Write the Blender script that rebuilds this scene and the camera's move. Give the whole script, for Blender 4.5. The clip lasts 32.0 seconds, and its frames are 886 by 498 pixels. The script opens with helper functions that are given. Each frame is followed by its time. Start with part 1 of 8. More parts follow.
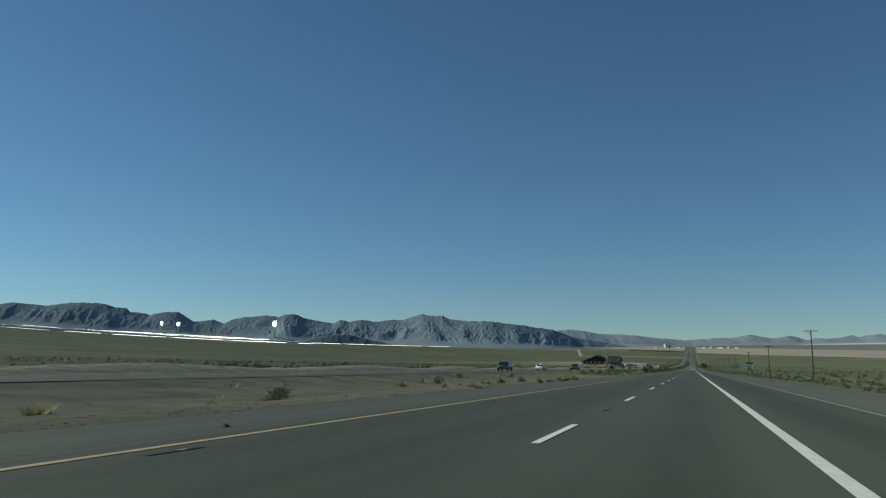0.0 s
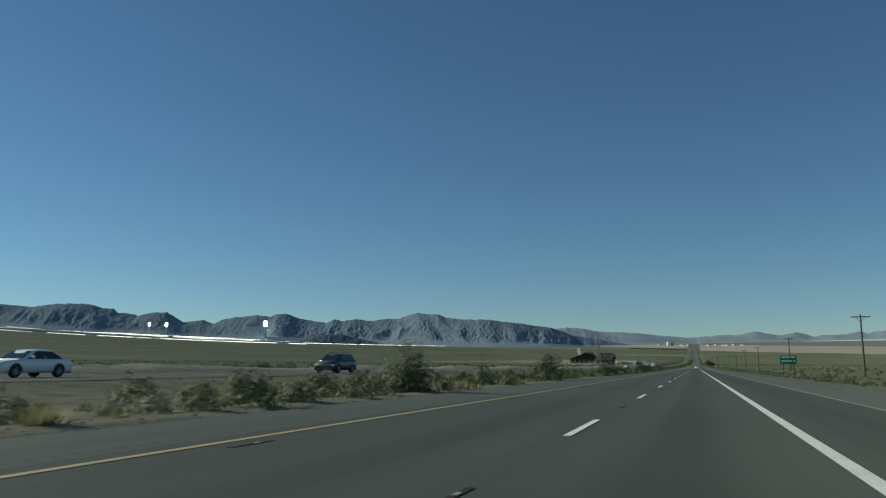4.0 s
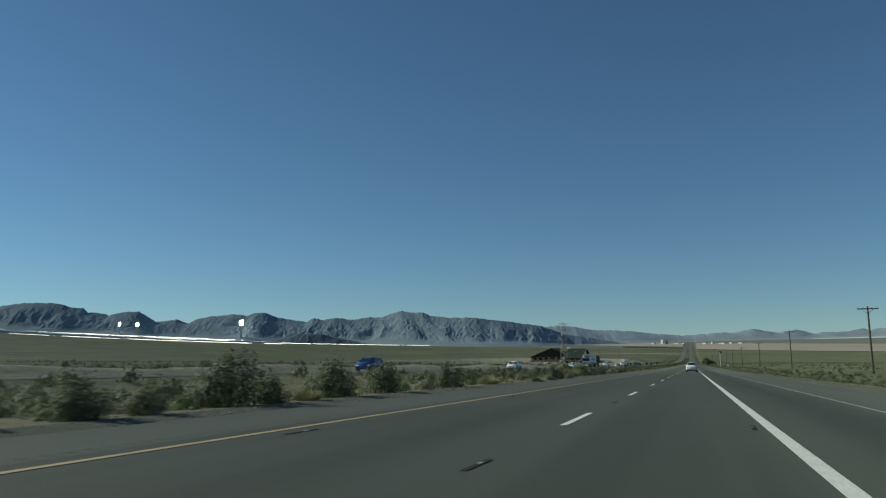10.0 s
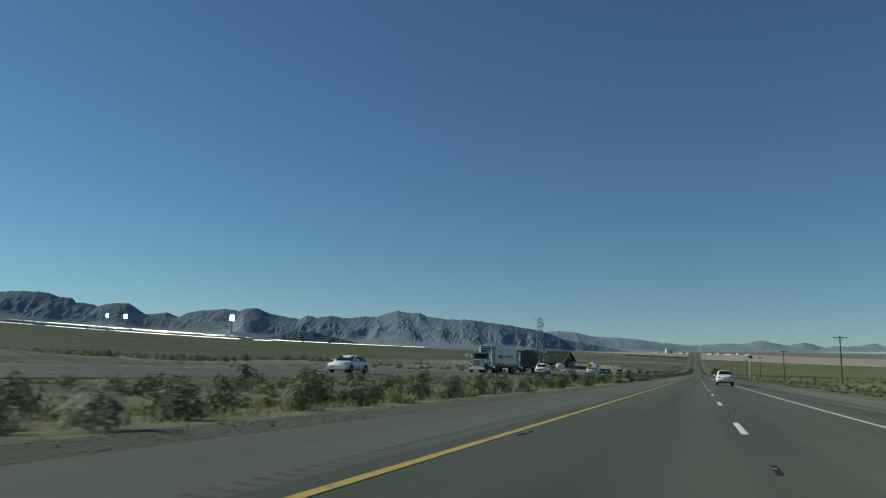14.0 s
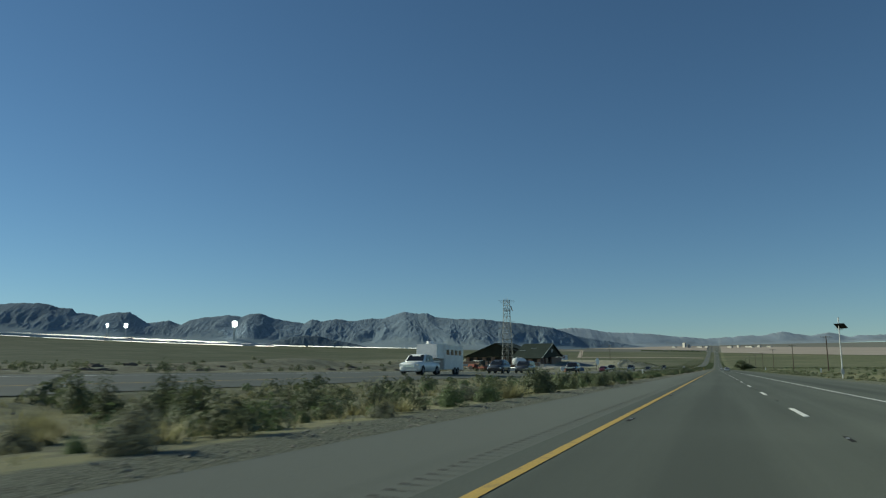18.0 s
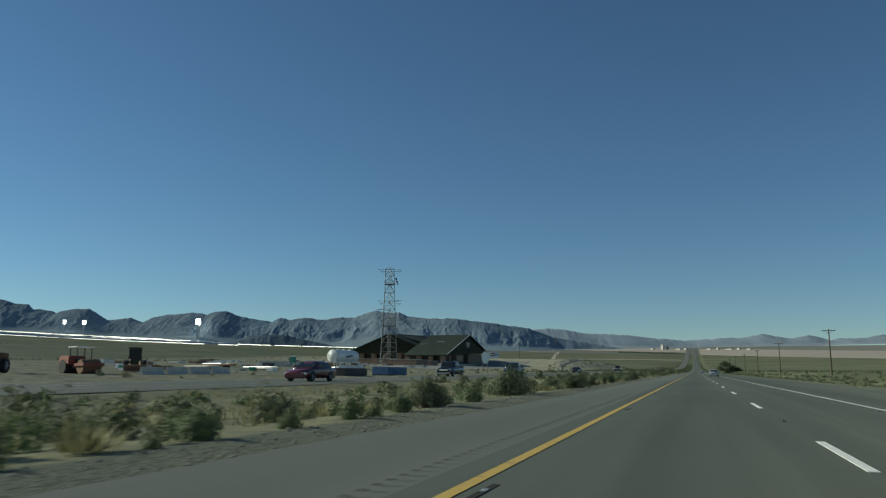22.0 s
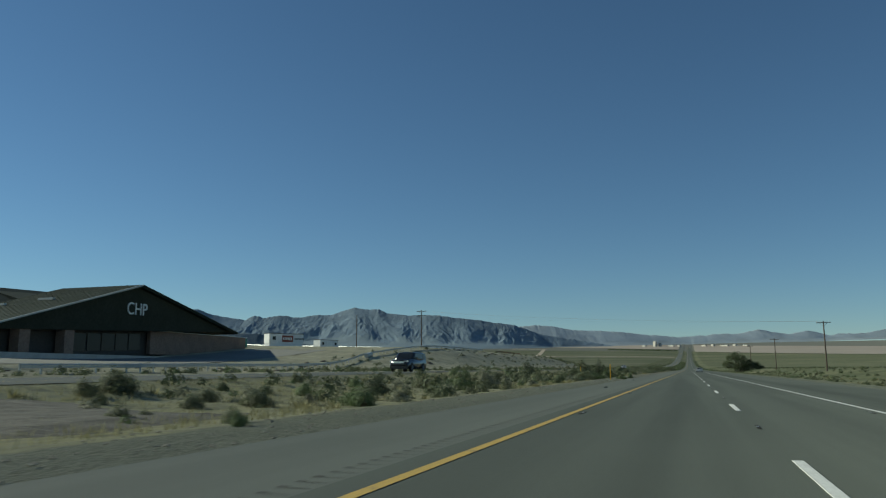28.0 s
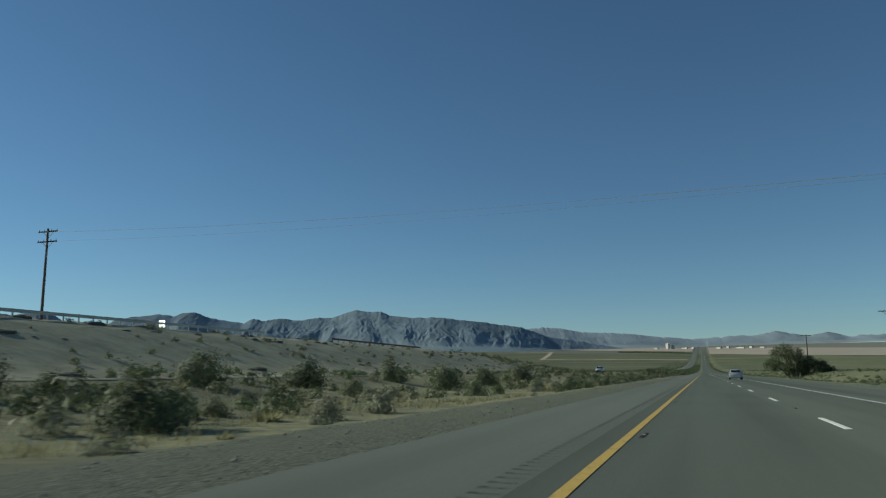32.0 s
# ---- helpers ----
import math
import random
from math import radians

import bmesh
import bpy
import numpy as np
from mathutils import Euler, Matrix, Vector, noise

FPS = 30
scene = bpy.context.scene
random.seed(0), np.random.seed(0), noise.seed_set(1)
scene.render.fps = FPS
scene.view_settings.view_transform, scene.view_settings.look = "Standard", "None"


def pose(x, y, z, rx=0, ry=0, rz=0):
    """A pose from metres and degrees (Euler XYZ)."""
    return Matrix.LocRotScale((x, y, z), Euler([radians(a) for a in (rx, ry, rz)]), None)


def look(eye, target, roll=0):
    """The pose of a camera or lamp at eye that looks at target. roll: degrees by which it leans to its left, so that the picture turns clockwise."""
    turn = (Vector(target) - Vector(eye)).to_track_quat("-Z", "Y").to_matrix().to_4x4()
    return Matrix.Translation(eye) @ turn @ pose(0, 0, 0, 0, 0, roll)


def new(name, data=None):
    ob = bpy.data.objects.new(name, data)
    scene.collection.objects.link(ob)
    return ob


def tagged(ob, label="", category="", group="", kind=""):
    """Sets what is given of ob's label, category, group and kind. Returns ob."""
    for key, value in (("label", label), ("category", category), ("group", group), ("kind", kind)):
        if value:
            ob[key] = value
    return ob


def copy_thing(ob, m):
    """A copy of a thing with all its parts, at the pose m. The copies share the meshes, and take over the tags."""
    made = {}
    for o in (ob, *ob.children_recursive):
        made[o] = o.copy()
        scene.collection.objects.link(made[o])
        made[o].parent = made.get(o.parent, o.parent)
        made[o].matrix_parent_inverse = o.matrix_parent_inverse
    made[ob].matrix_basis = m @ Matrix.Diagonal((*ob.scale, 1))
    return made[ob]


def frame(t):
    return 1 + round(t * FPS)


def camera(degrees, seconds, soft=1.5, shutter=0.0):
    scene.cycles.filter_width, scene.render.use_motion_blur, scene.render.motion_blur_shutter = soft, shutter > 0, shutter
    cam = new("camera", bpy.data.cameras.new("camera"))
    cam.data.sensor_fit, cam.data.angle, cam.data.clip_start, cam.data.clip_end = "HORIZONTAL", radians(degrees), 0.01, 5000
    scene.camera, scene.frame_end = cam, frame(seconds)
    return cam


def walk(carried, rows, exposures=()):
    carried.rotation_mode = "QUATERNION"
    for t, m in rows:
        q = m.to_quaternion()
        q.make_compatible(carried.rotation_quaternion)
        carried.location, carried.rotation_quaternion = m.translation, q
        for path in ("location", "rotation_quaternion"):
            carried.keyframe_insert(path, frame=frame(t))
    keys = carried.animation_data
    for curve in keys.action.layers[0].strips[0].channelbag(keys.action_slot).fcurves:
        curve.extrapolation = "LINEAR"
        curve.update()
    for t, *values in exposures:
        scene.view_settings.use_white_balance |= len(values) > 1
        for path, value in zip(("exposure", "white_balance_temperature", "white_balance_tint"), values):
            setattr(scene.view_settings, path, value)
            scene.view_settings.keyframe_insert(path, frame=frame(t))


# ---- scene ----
EXPOSURE = 0.45
cam = camera(59.74, 32.0, soft=1.2, shutter=0.09)
# seconds, place in metres, then turn to the left, tilt up and lean to the left in degrees
PATH = [
    (0, 2.04, -0.43, 0.996, 17.81, 8.76, 0.29),
    (0.5, 2.01, 17.67, 0.997, 17.84, 8.77, 0.30),
    (1, 1.97, 35.78, 0.998, 17.93, 8.76, 0.37),
    (1.5, 1.93, 53.91, 0.999, 17.96, 8.76, 0.40),
    (2, 1.89, 72.04, 1.000, 17.99, 8.78, 0.14),
    (2.5, 1.87, 90.19, 1.001, 17.99, 8.75, 0.04),
    (3, 1.86, 108.34, 1.002, 17.99, 8.75, 0.03),
    (3.5, 1.86, 126.52, 1.002, 18.01, 8.77, -0.14),
    (4, 1.86, 144.70, 1.002, 18.00, 8.76, -0.11),
    (4.5, 1.86, 162.89, 1.003, 17.99, 8.76, -0.09),
    (5, 1.86, 181.07, 1.003, 17.98, 8.75, -0.07),
    (5.5, 1.86, 199.26, 1.004, 17.97, 8.75, -0.05),
    (6, 1.86, 217.45, 1.004, 17.93, 8.78, -0.00),
    (6.5, 1.89, 235.56, 1.004, 17.89, 8.76, -0.21),
    (7, 1.97, 253.67, 1.004, 17.82, 8.77, -0.19),
    (7.5, 2.06, 271.77, 1.003, 17.80, 8.75, -0.27),
    (8, 2.12, 289.87, 1.003, 17.76, 8.75, -0.28),
    (8.5, 2.15, 307.99, 1.003, 17.74, 8.69, -0.13),
    (9, 2.17, 326.09, 1.004, 17.79, 8.77, -0.28),
    (9.5, 2.17, 344.15, 1.005, 17.74, 8.76, -0.28),
    (10, 2.17, 362.19, 1.007, 17.70, 8.79, -0.39),
    (10.5, 2.17, 380.23, 1.004, 17.75, 8.80, -0.40),
    (11, 2.17, 398.24, 1.002, 17.72, 8.81, -0.36),
    (11.5, 2.12, 416.43, 1.002, 17.76, 8.91, 0.55),
    (12, 1.80, 434.59, 1.007, 17.70, 8.96, 0.91),
    (12.5, 1.10, 452.74, 1.022, 17.75, 9.08, 1.18),
    (13, 0.36, 470.87, 1.040, 17.80, 9.07, 1.23),
    (13.5, -0.27, 488.82, 1.064, 17.91, 9.02, 1.76),
    (14, -0.81, 506.75, 1.090, 18.20, 9.01, 1.42),
    (14.5, -1.26, 524.67, 1.123, 18.49, 8.99, 1.08),
    (15, -1.60, 542.56, 1.163, 18.79, 8.98, 0.75),
    (15.5, -1.83, 560.42, 1.213, 19.08, 8.96, 0.41),
    (16, -1.93, 578.27, 1.268, 19.35, 8.93, 0.54),
    (16.5, -1.93, 596.17, 1.329, 19.57, 8.94, 0.65),
    (17, -1.93, 614.04, 1.394, 19.62, 8.98, 0.30),
    (17.5, -1.88, 631.89, 1.461, 19.45, 9.12, -0.03),
    (18, -1.78, 649.72, 1.529, 19.27, 9.12, -0.20),
    (18.5, -1.68, 667.51, 1.597, 19.05, 9.13, 0.06),
    (19, -1.63, 685.28, 1.668, 18.85, 9.16, 0.40),
    (19.5, -1.64, 702.94, 1.739, 18.57, 9.18, 0.36),
    (20, -1.65, 720.56, 1.812, 18.38, 9.17, 0.04),
    (20.5, -1.67, 738.16, 1.884, 18.15, 9.18, -0.07),
    (21, -1.69, 755.73, 1.957, 18.07, 9.17, 0.15),
    (21.5, -1.71, 773.27, 2.030, 17.96, 9.24, 0.12),
    (22, -1.72, 790.78, 2.103, 17.91, 9.20, 0.16),
    (22.5, -1.74, 808.25, 2.175, 17.88, 9.23, 0.27),
    (23, -1.74, 825.70, 2.248, 17.86, 9.21, 0.28),
    (23.5, -1.74, 843.10, 2.320, 17.79, 9.25, 0.07),
    (24, -1.72, 860.48, 2.392, 17.71, 9.20, -0.00),
    (24.5, -1.68, 877.88, 2.464, 17.64, 9.23, 0.08),
    (25, -1.60, 895.26, 2.535, 17.60, 9.21, -0.01),
    (25.5, -1.50, 912.60, 2.605, 17.56, 9.19, -0.11),
    (26, -1.39, 929.92, 2.675, 17.52, 9.17, -0.20),
    (26.5, -1.28, 947.20, 2.745, 17.49, 9.15, -0.30),
    (27, -1.19, 964.45, 2.815, 17.47, 9.16, -0.12),
    (27.5, -1.12, 981.67, 2.886, 17.45, 9.20, -0.19),
    (28, -1.10, 998.86, 2.957, 17.47, 9.16, -0.23),
    (28.5, -1.13, 1016.11, 3.030, 17.54, 9.24, -0.26),
    (29, -1.22, 1033.34, 3.104, 17.63, 9.26, -0.31),
    (29.5, -1.34, 1050.53, 3.178, 17.71, 9.28, -0.37),
    (30, -1.50, 1067.69, 3.253, 17.84, 9.30, -0.54),
    (30.5, -1.70, 1084.61, 3.328, 17.95, 9.32, -0.57),
    (31, -1.94, 1101.50, 3.404, 18.07, 9.37, -0.55),
    (31.5, -2.20, 1118.36, 3.480, 18.20, 9.42, -0.50),
    (32, -2.45, 1135.19, 3.555, 18.37, 9.46, -0.42),
]


def gaze(x, y, z, turn, tilt, lean):
    a, b = radians(turn), radians(tilt)
    way = Vector((-math.sin(a) * math.cos(b), math.cos(a) * math.cos(b), math.sin(b)))
    return look((x, y, z), Vector((x, y, z)) + 10 * way, lean)


walk(cam, [(t, gaze(*p)) for t, *p in PATH], exposures=[(0, EXPOSURE, 6330, -6)])

# ---- light: a clear late afternoon, the sun low on the left and slightly behind ----
SUN_EL = radians(27)
SUN_FROM = Vector((-0.998, -0.06, 0)).normalized()
world = bpy.data.worlds.new("sky")
scene.world = world
world.use_nodes = True
wn = world.node_tree
sky = wn.nodes.new("ShaderNodeTexSky")
sky.sky_type, sky.sun_disc = "NISHITA", False
sky.sun_elevation = SUN_EL
sky.sun_rotation = math.atan2(SUN_FROM.x, SUN_FROM.y)
sky.altitude, sky.air_density, sky.dust_density, sky.ozone_density = 900, 1.0, 0.0, 5.0
wn.nodes["Background"].inputs["Strength"].default_value = 0.053
wn.links.new(sky.outputs[0], wn.nodes["Background"].inputs["Color"])
sun = new("sun", bpy.data.lights.new("sun", "SUN"))
sun.data.energy, sun.data.angle, sun.data.color = 4.0, radians(0.53), (1.0, 0.92, 0.76)
sun.matrix_world = look(SUN_FROM * math.cos(SUN_EL) * 100 + Vector((0, 0, math.sin(SUN_EL) * 100)), (0, 0, 0))

# ---- materials ----
def mat(name, color, rough=0.6, metal=0.0, **kw):
    m = bpy.data.materials.new(name)
    m.use_nodes = True
    p = m.node_tree.nodes["Principled BSDF"]
    p.inputs["Base Color"].default_value = (*color, 1)
    p.inputs["Roughness"].default_value = rough
    p.inputs["Metallic"].default_value = metal
    for k, v in kw.items():
        p.inputs[k.replace("_", " ")].default_value = v
    return m


def matte(m, rough=0.6, gloss=0.15):
    """A rough mineral surface: little gloss, and light thrown back towards where it comes from."""
    p = m.node_tree.nodes["Principled BSDF"]
    p.inputs["Diffuse Roughness"].default_value = rough
    p.inputs["Specular IOR Level"].default_value = gloss
    return m


class Nodes:
    """Short hand for wiring the nodes of one material."""

    def __init__(self, m):
        self.m, self.t = m, m.node_tree
        self.p = self.t.nodes["Principled BSDF"]
        self.co = self.t.nodes.new("ShaderNodeTexCoord").outputs["Object"]

    def noise(self, scale, detail=4.0, rough=0.55, vec=None, stretch=None, kind="ShaderNodeTexNoise"):
        n = self.t.nodes.new(kind)
        n.inputs["Scale"].default_value = scale
        if kind == "ShaderNodeTexNoise":
            n.inputs["Detail"].default_value, n.inputs["Roughness"].default_value = detail, rough
        v = vec or self.co
        if stretch:
            mp = self.t.nodes.new("ShaderNodeMapping")
            mp.inputs["Scale"].default_value = stretch
            self.t.links.new(v, mp.inputs["Vector"])
            v = mp.outputs[0]
        self.t.links.new(v, n.inputs["Vector"])
        return n.outputs[0]

    def ramp(self, fac, *stops):
        r = self.t.nodes.new("ShaderNodeValToRGB")
        e = r.color_ramp.elements
        while len(e) < len(stops):
            e.new(0.5)
        for el, (pos, c) in zip(e, stops):
            el.position = pos
            el.color = (*c, 1) if hasattr(c, "__len__") else (c, c, c, 1)
        self.t.links.new(fac, r.inputs[0])
        return r.outputs[0]

    def mix(self, fac, a, b, how="MIX"):
        n = self.t.nodes.new("ShaderNodeMix")
        n.data_type, n.blend_type = "RGBA", how
        for k, v in ((0, fac), (6, a), (7, b)):
            sock = n.inputs[k]
            if isinstance(v, (int, float)):
                sock.default_value = v if k == 0 else (v, v, v, 1)
            elif isinstance(v, tuple):
                sock.default_value = (*v, 1)
            else:
                self.t.links.new(v, sock)
        return n.outputs[2]

    def math(self, op, a, b=0.0, c=0.0):
        n = self.t.nodes.new("ShaderNodeMath")
        n.operation = op
        for sock, v in zip(n.inputs, (a, b, c)):
            if isinstance(v, (int, float)):
                sock.default_value = v
            else:
                self.t.links.new(v, sock)
        return n.outputs[0]

    def axis(self, k):
        n = self.t.nodes.new("ShaderNodeSeparateXYZ")
        self.t.links.new(self.co, n.inputs[0])
        return n.outputs[k]

    def random(self):
        return self.t.nodes.new("ShaderNodeObjectInfo").outputs["Random"]

    def island(self):
        return self.t.nodes.new("ShaderNodeNewGeometry").outputs["Random Per Island"]

    def color(self, c):
        self.t.links.new(c, self.p.inputs["Base Color"])
        return self

    def rough(self, c):
        self.t.links.new(c, self.p.inputs["Roughness"])
        return self

    def bump(self, h, strength=0.3, dist=0.02):
        b = self.t.nodes.new("ShaderNodeBump")
        b.inputs["Strength"].default_value, b.inputs["Distance"].default_value = strength, dist
        self.t.links.new(h, b.inputs["Height"])
        self.t.links.new(b.outputs[0], self.p.inputs["Normal"])
        return self


def grained(name, a, b, scale, rough=0.8, metal=0.0, big=None, bump=0.2, dist=0.01, stretch=None):
    """Two colours mixed by a fine grain and, where given, by large stains."""
    m = mat(name, a, rough, metal)
    n = Nodes(m)
    g = n.noise(scale, 5.0, stretch=stretch)
    c = n.mix(n.ramp(g, (0.35, 0.0), (0.65, 1.0)), a, b)
    if big:
        c = n.mix(n.ramp(n.noise(big, 3.0), (0.4, 0.0), (0.7, 0.35)), c, tuple(0.55 * v for v in a))
    n.color(c).bump(g, bump, dist)
    return m


def asphalt(name, dark, light, wheel):
    m = mat(name, dark, 0.85)
    n = Nodes(m)
    fine = n.noise(55.0, 3.0, 0.7)
    grit = n.noise(160.0, 2.0, 0.8)
    streak = n.noise(0.5, 4.0, stretch=(1.6, 0.03, 1.0))
    patch = n.noise(0.09, 4.0)
    c = n.mix(n.ramp(fine, (0.3, 0.0), (0.7, 1.0)), dark, light)
    c = n.mix(n.ramp(streak, (0.42, 0.0), (0.62, wheel)), c, tuple(0.72 * v for v in dark))
    c = n.mix(n.ramp(patch, (0.45, 0.0), (0.65, 0.25)), c, light)
    # darker along the first stretch, easing to full tone from y = 440 to 560
    c = n.mix(1.0, c, n.ramp(n.math("MULTIPLY", n.axis(1), 0.001), (0.44, (0.70, 0.71, 0.72)), (0.56, 1.0)), "MULTIPLY")
    # oil dropped along the middle of each lane
    oil = n.ramp(n.math("MULTIPLY_ADD", n.axis(0), 1 / 11, 4.2 / 11), (0.0, 1.0), (0.12, 1.0), (0.214, 0.90), (0.31, 1.0), (0.45, 1.0), (0.545, 0.87), (0.63, 1.0), (0.72, 1.0), (0.836, 0.66), (0.95, 1.0))
    c = n.mix(n.ramp(streak, (0.3, 1.0), (0.75, 0.6)), c, n.mix(1.0, c, oil, "MULTIPLY"))
    n.color(c).bump(grit, 0.35, 0.004)
    return matte(m, 0.6, 0.2)


M_ROAD = asphalt("road asphalt", (0.075, 0.084, 0.070), (0.125, 0.137, 0.114), 0.5)
M_SHOULDER = asphalt("old shoulder asphalt", (0.106, 0.116, 0.099), (0.163, 0.174, 0.147), 0.35)
M_OPP = asphalt("worn asphalt", (0.088, 0.097, 0.087), (0.129, 0.139, 0.124), 0.35)
M_WHITE = grained("white road paint", (0.72, 0.73, 0.70), (0.5, 0.51, 0.49), 30.0, 0.7, big=1.5, bump=0.1)
def line_yellow():
    """Yellow paint, faded to a dusty cream on the older stretch."""
    m = mat("yellow road paint", (0.5, 0.33, 0.06), 0.7)
    n = Nodes(m)
    g = n.noise(30.0, 5.0)
    fresh = n.mix(n.ramp(g, (0.35, 0.0), (0.65, 1.0)), (0.48, 0.32, 0.062), (0.34, 0.235, 0.06))
    worn = n.mix(n.ramp(g, (0.35, 0.0), (0.65, 1.0)), (0.40, 0.30, 0.15), (0.22, 0.18, 0.11))
    old = n.ramp(n.math("MULTIPLY", n.axis(1), 0.001), (0.40, 1.0), (0.50, 0.0))
    chips = n.ramp(n.noise(3.5, 5.0, 0.7), (0.56, 0.0), (0.68, 0.55))
    n.color(n.mix(chips, n.mix(old, fresh, worn), (0.09, 0.09, 0.08))).bump(g, 0.1, 0.01)
    return m


M_YELLOW = line_yellow()
M_WORNWHITE = grained("worn white road paint", (0.42, 0.43, 0.41), (0.16, 0.165, 0.155), 14.0, 0.8, big=1.5, bump=0.1)
M_TAR = grained("tar seal", (0.018, 0.018, 0.018), (0.035, 0.034, 0.032), 20.0, 0.95)
M_RUMBLE = grained("rumble groove shade", (0.03, 0.03, 0.027), (0.05, 0.048, 0.042), 30.0, 0.9)
M_PAD = grained("worn grey pavement", (0.13, 0.132, 0.122), (0.19, 0.19, 0.172), 3.0, 0.9, big=0.1)
M_CONC = grained("concrete", (0.42, 0.40, 0.36), (0.52, 0.5, 0.46), 12.0, 0.85, big=0.8)
M_STEEL = grained("galvanised steel", (0.42, 0.43, 0.43), (0.55, 0.56, 0.56), 8.0, 0.45, 0.6, bump=0.05)
M_RAIL = grained("dull galvanised rail", (0.34, 0.36, 0.35), (0.44, 0.46, 0.45), 5.0, 0.65, 0.1, bump=0.05)
M_POLE = grained("weathered timber pole", (0.055, 0.042, 0.033), (0.10, 0.078, 0.060), 9.0, 0.9, stretch=(4, 4, 0.25), bump=0.4)
M_WIRE = mat("aluminium wire", (0.62, 0.62, 0.61), 0.5, 0.2)
M_CERAMIC = mat("grey porcelain", (0.35, 0.36, 0.37), 0.25)
M_ROOF = grained("dark green metal roof", (0.027, 0.037, 0.029), (0.040, 0.052, 0.042), 1.5, 0.8, big=0.25, bump=0.05)
M_GABLE = grained("dark green siding", (0.030, 0.034, 0.024), (0.040, 0.044, 0.032), 2.0, 0.8, big=0.3)
M_BRICK = grained("brown split-face block", (0.20, 0.135, 0.10), (0.27, 0.19, 0.145), 3.0, 0.9, big=0.5, bump=0.4)
for m in (M_ROOF, M_GABLE, M_TAR):
    m.node_tree.nodes["Principled BSDF"].inputs["Specular IOR Level"].default_value = 0.12
M_TRIM = mat("pale metal trim", (0.45, 0.46, 0.43), 0.5)
# the shade under the eaves is put into this wall colour
M_SHADE = grained("recess wall dark as shade", (0.05, 0.045, 0.04), (0.07, 0.062, 0.055), 4.0, 0.9)
M_GLASS = mat("dark window glass", (0.012, 0.015, 0.017), 0.2, Specular_IOR_Level=0.25)
M_CARGLASS = mat("tinted car glass", (0.012, 0.014, 0.016), 0.05)
M_TYRE = grained("black tyre rubber", (0.018, 0.018, 0.018), (0.03, 0.03, 0.03), 20.0, 0.9)
M_RIM = mat("alloy rim", (0.28, 0.285, 0.29), 0.35, 0.4)
M_BLACK = mat("black plastic", (0.02, 0.02, 0.021), 0.55)
M_CHROME = mat("chrome", (0.75, 0.76, 0.77), 0.15, 1.0)
M_LAMP = mat("clear lamp lens", (0.7, 0.72, 0.74), 0.1, 0.2)
M_TAIL = mat("red lamp lens", (0.30, 0.012, 0.012), 0.15)
M_TAILCLEAR = mat("smoked lamp lens", (0.20, 0.14, 0.15), 0.12, 0.2)
M_PLATE = mat("pale plate", (0.55, 0.55, 0.52), 0.5)
M_SIGNBACK = grained("bare aluminium sheet", (0.52, 0.53, 0.54), (0.62, 0.63, 0.64), 3.0, 0.4, 0.5, bump=0.03)
M_GREEN = grained("green sign sheeting", (0.012, 0.16, 0.085), (0.016, 0.18, 0.10), 4.0, 0.45, bump=0.02)
M_SIGNWHITE = mat("white sign sheeting", (0.75, 0.76, 0.74), 0.45)
M_SIGNYELLOW = mat("yellow sign sheeting", (0.75, 0.42, 0.02), 0.45)
M_WHITEPAINT = grained("white sheet metal", (0.72, 0.73, 0.73), (0.62, 0.63, 0.64), 3.0, 0.4, big=0.6, bump=0.05)
M_REDPAINT = grained("faded red machine paint", (0.24, 0.055, 0.035), (0.17, 0.045, 0.03), 4.0, 0.6, big=1.0)
M_DUSTY = grained("dust-covered ochre paint", (0.15, 0.105, 0.05), (0.10, 0.075, 0.045), 4.0, 0.8, big=1.0)
M_BLUE = grained("blue container paint", (0.035, 0.09, 0.20), (0.05, 0.12, 0.25), 3.0, 0.55, big=0.8)
M_ORANGE = mat("orange plastic", (0.65, 0.13, 0.02), 0.5)
M_RUST = grained("rusty steel", (0.12, 0.06, 0.035), (0.18, 0.1, 0.06), 6.0, 0.9, big=1.0)
M_MIRROR = mat("heliostat glass", (0.30, 0.35, 0.375), 0.4)
M_MAST = grained("dull weathered steel", (0.16, 0.17, 0.165), (0.25, 0.26, 0.25), 6.0, 0.6, 0.3, bump=0.05)
M_STONE = grained("desert stone", (0.16, 0.150, 0.13), (0.25, 0.235, 0.20), 8.0, 0.95, bump=0.5)
M_CLOD = grained("turned brown dirt", (0.075, 0.062, 0.048), (0.13, 0.108, 0.082), 5.0, 0.95, bump=0.6, dist=0.03)
M_BARK = grained("dry brown stem", (0.11, 0.085, 0.06), (0.17, 0.14, 0.10), 15.0, 0.95)
M_GLOW = mat("glowing boiler", (1, 1, 1), 0.5)
M_GLOW.node_tree.nodes["Principled BSDF"].inputs["Emission Color"].default_value = (1.0, 0.98, 0.94, 1)
M_GLOW.node_tree.nodes["Principled BSDF"].inputs["Emission Strength"].default_value = 6.0


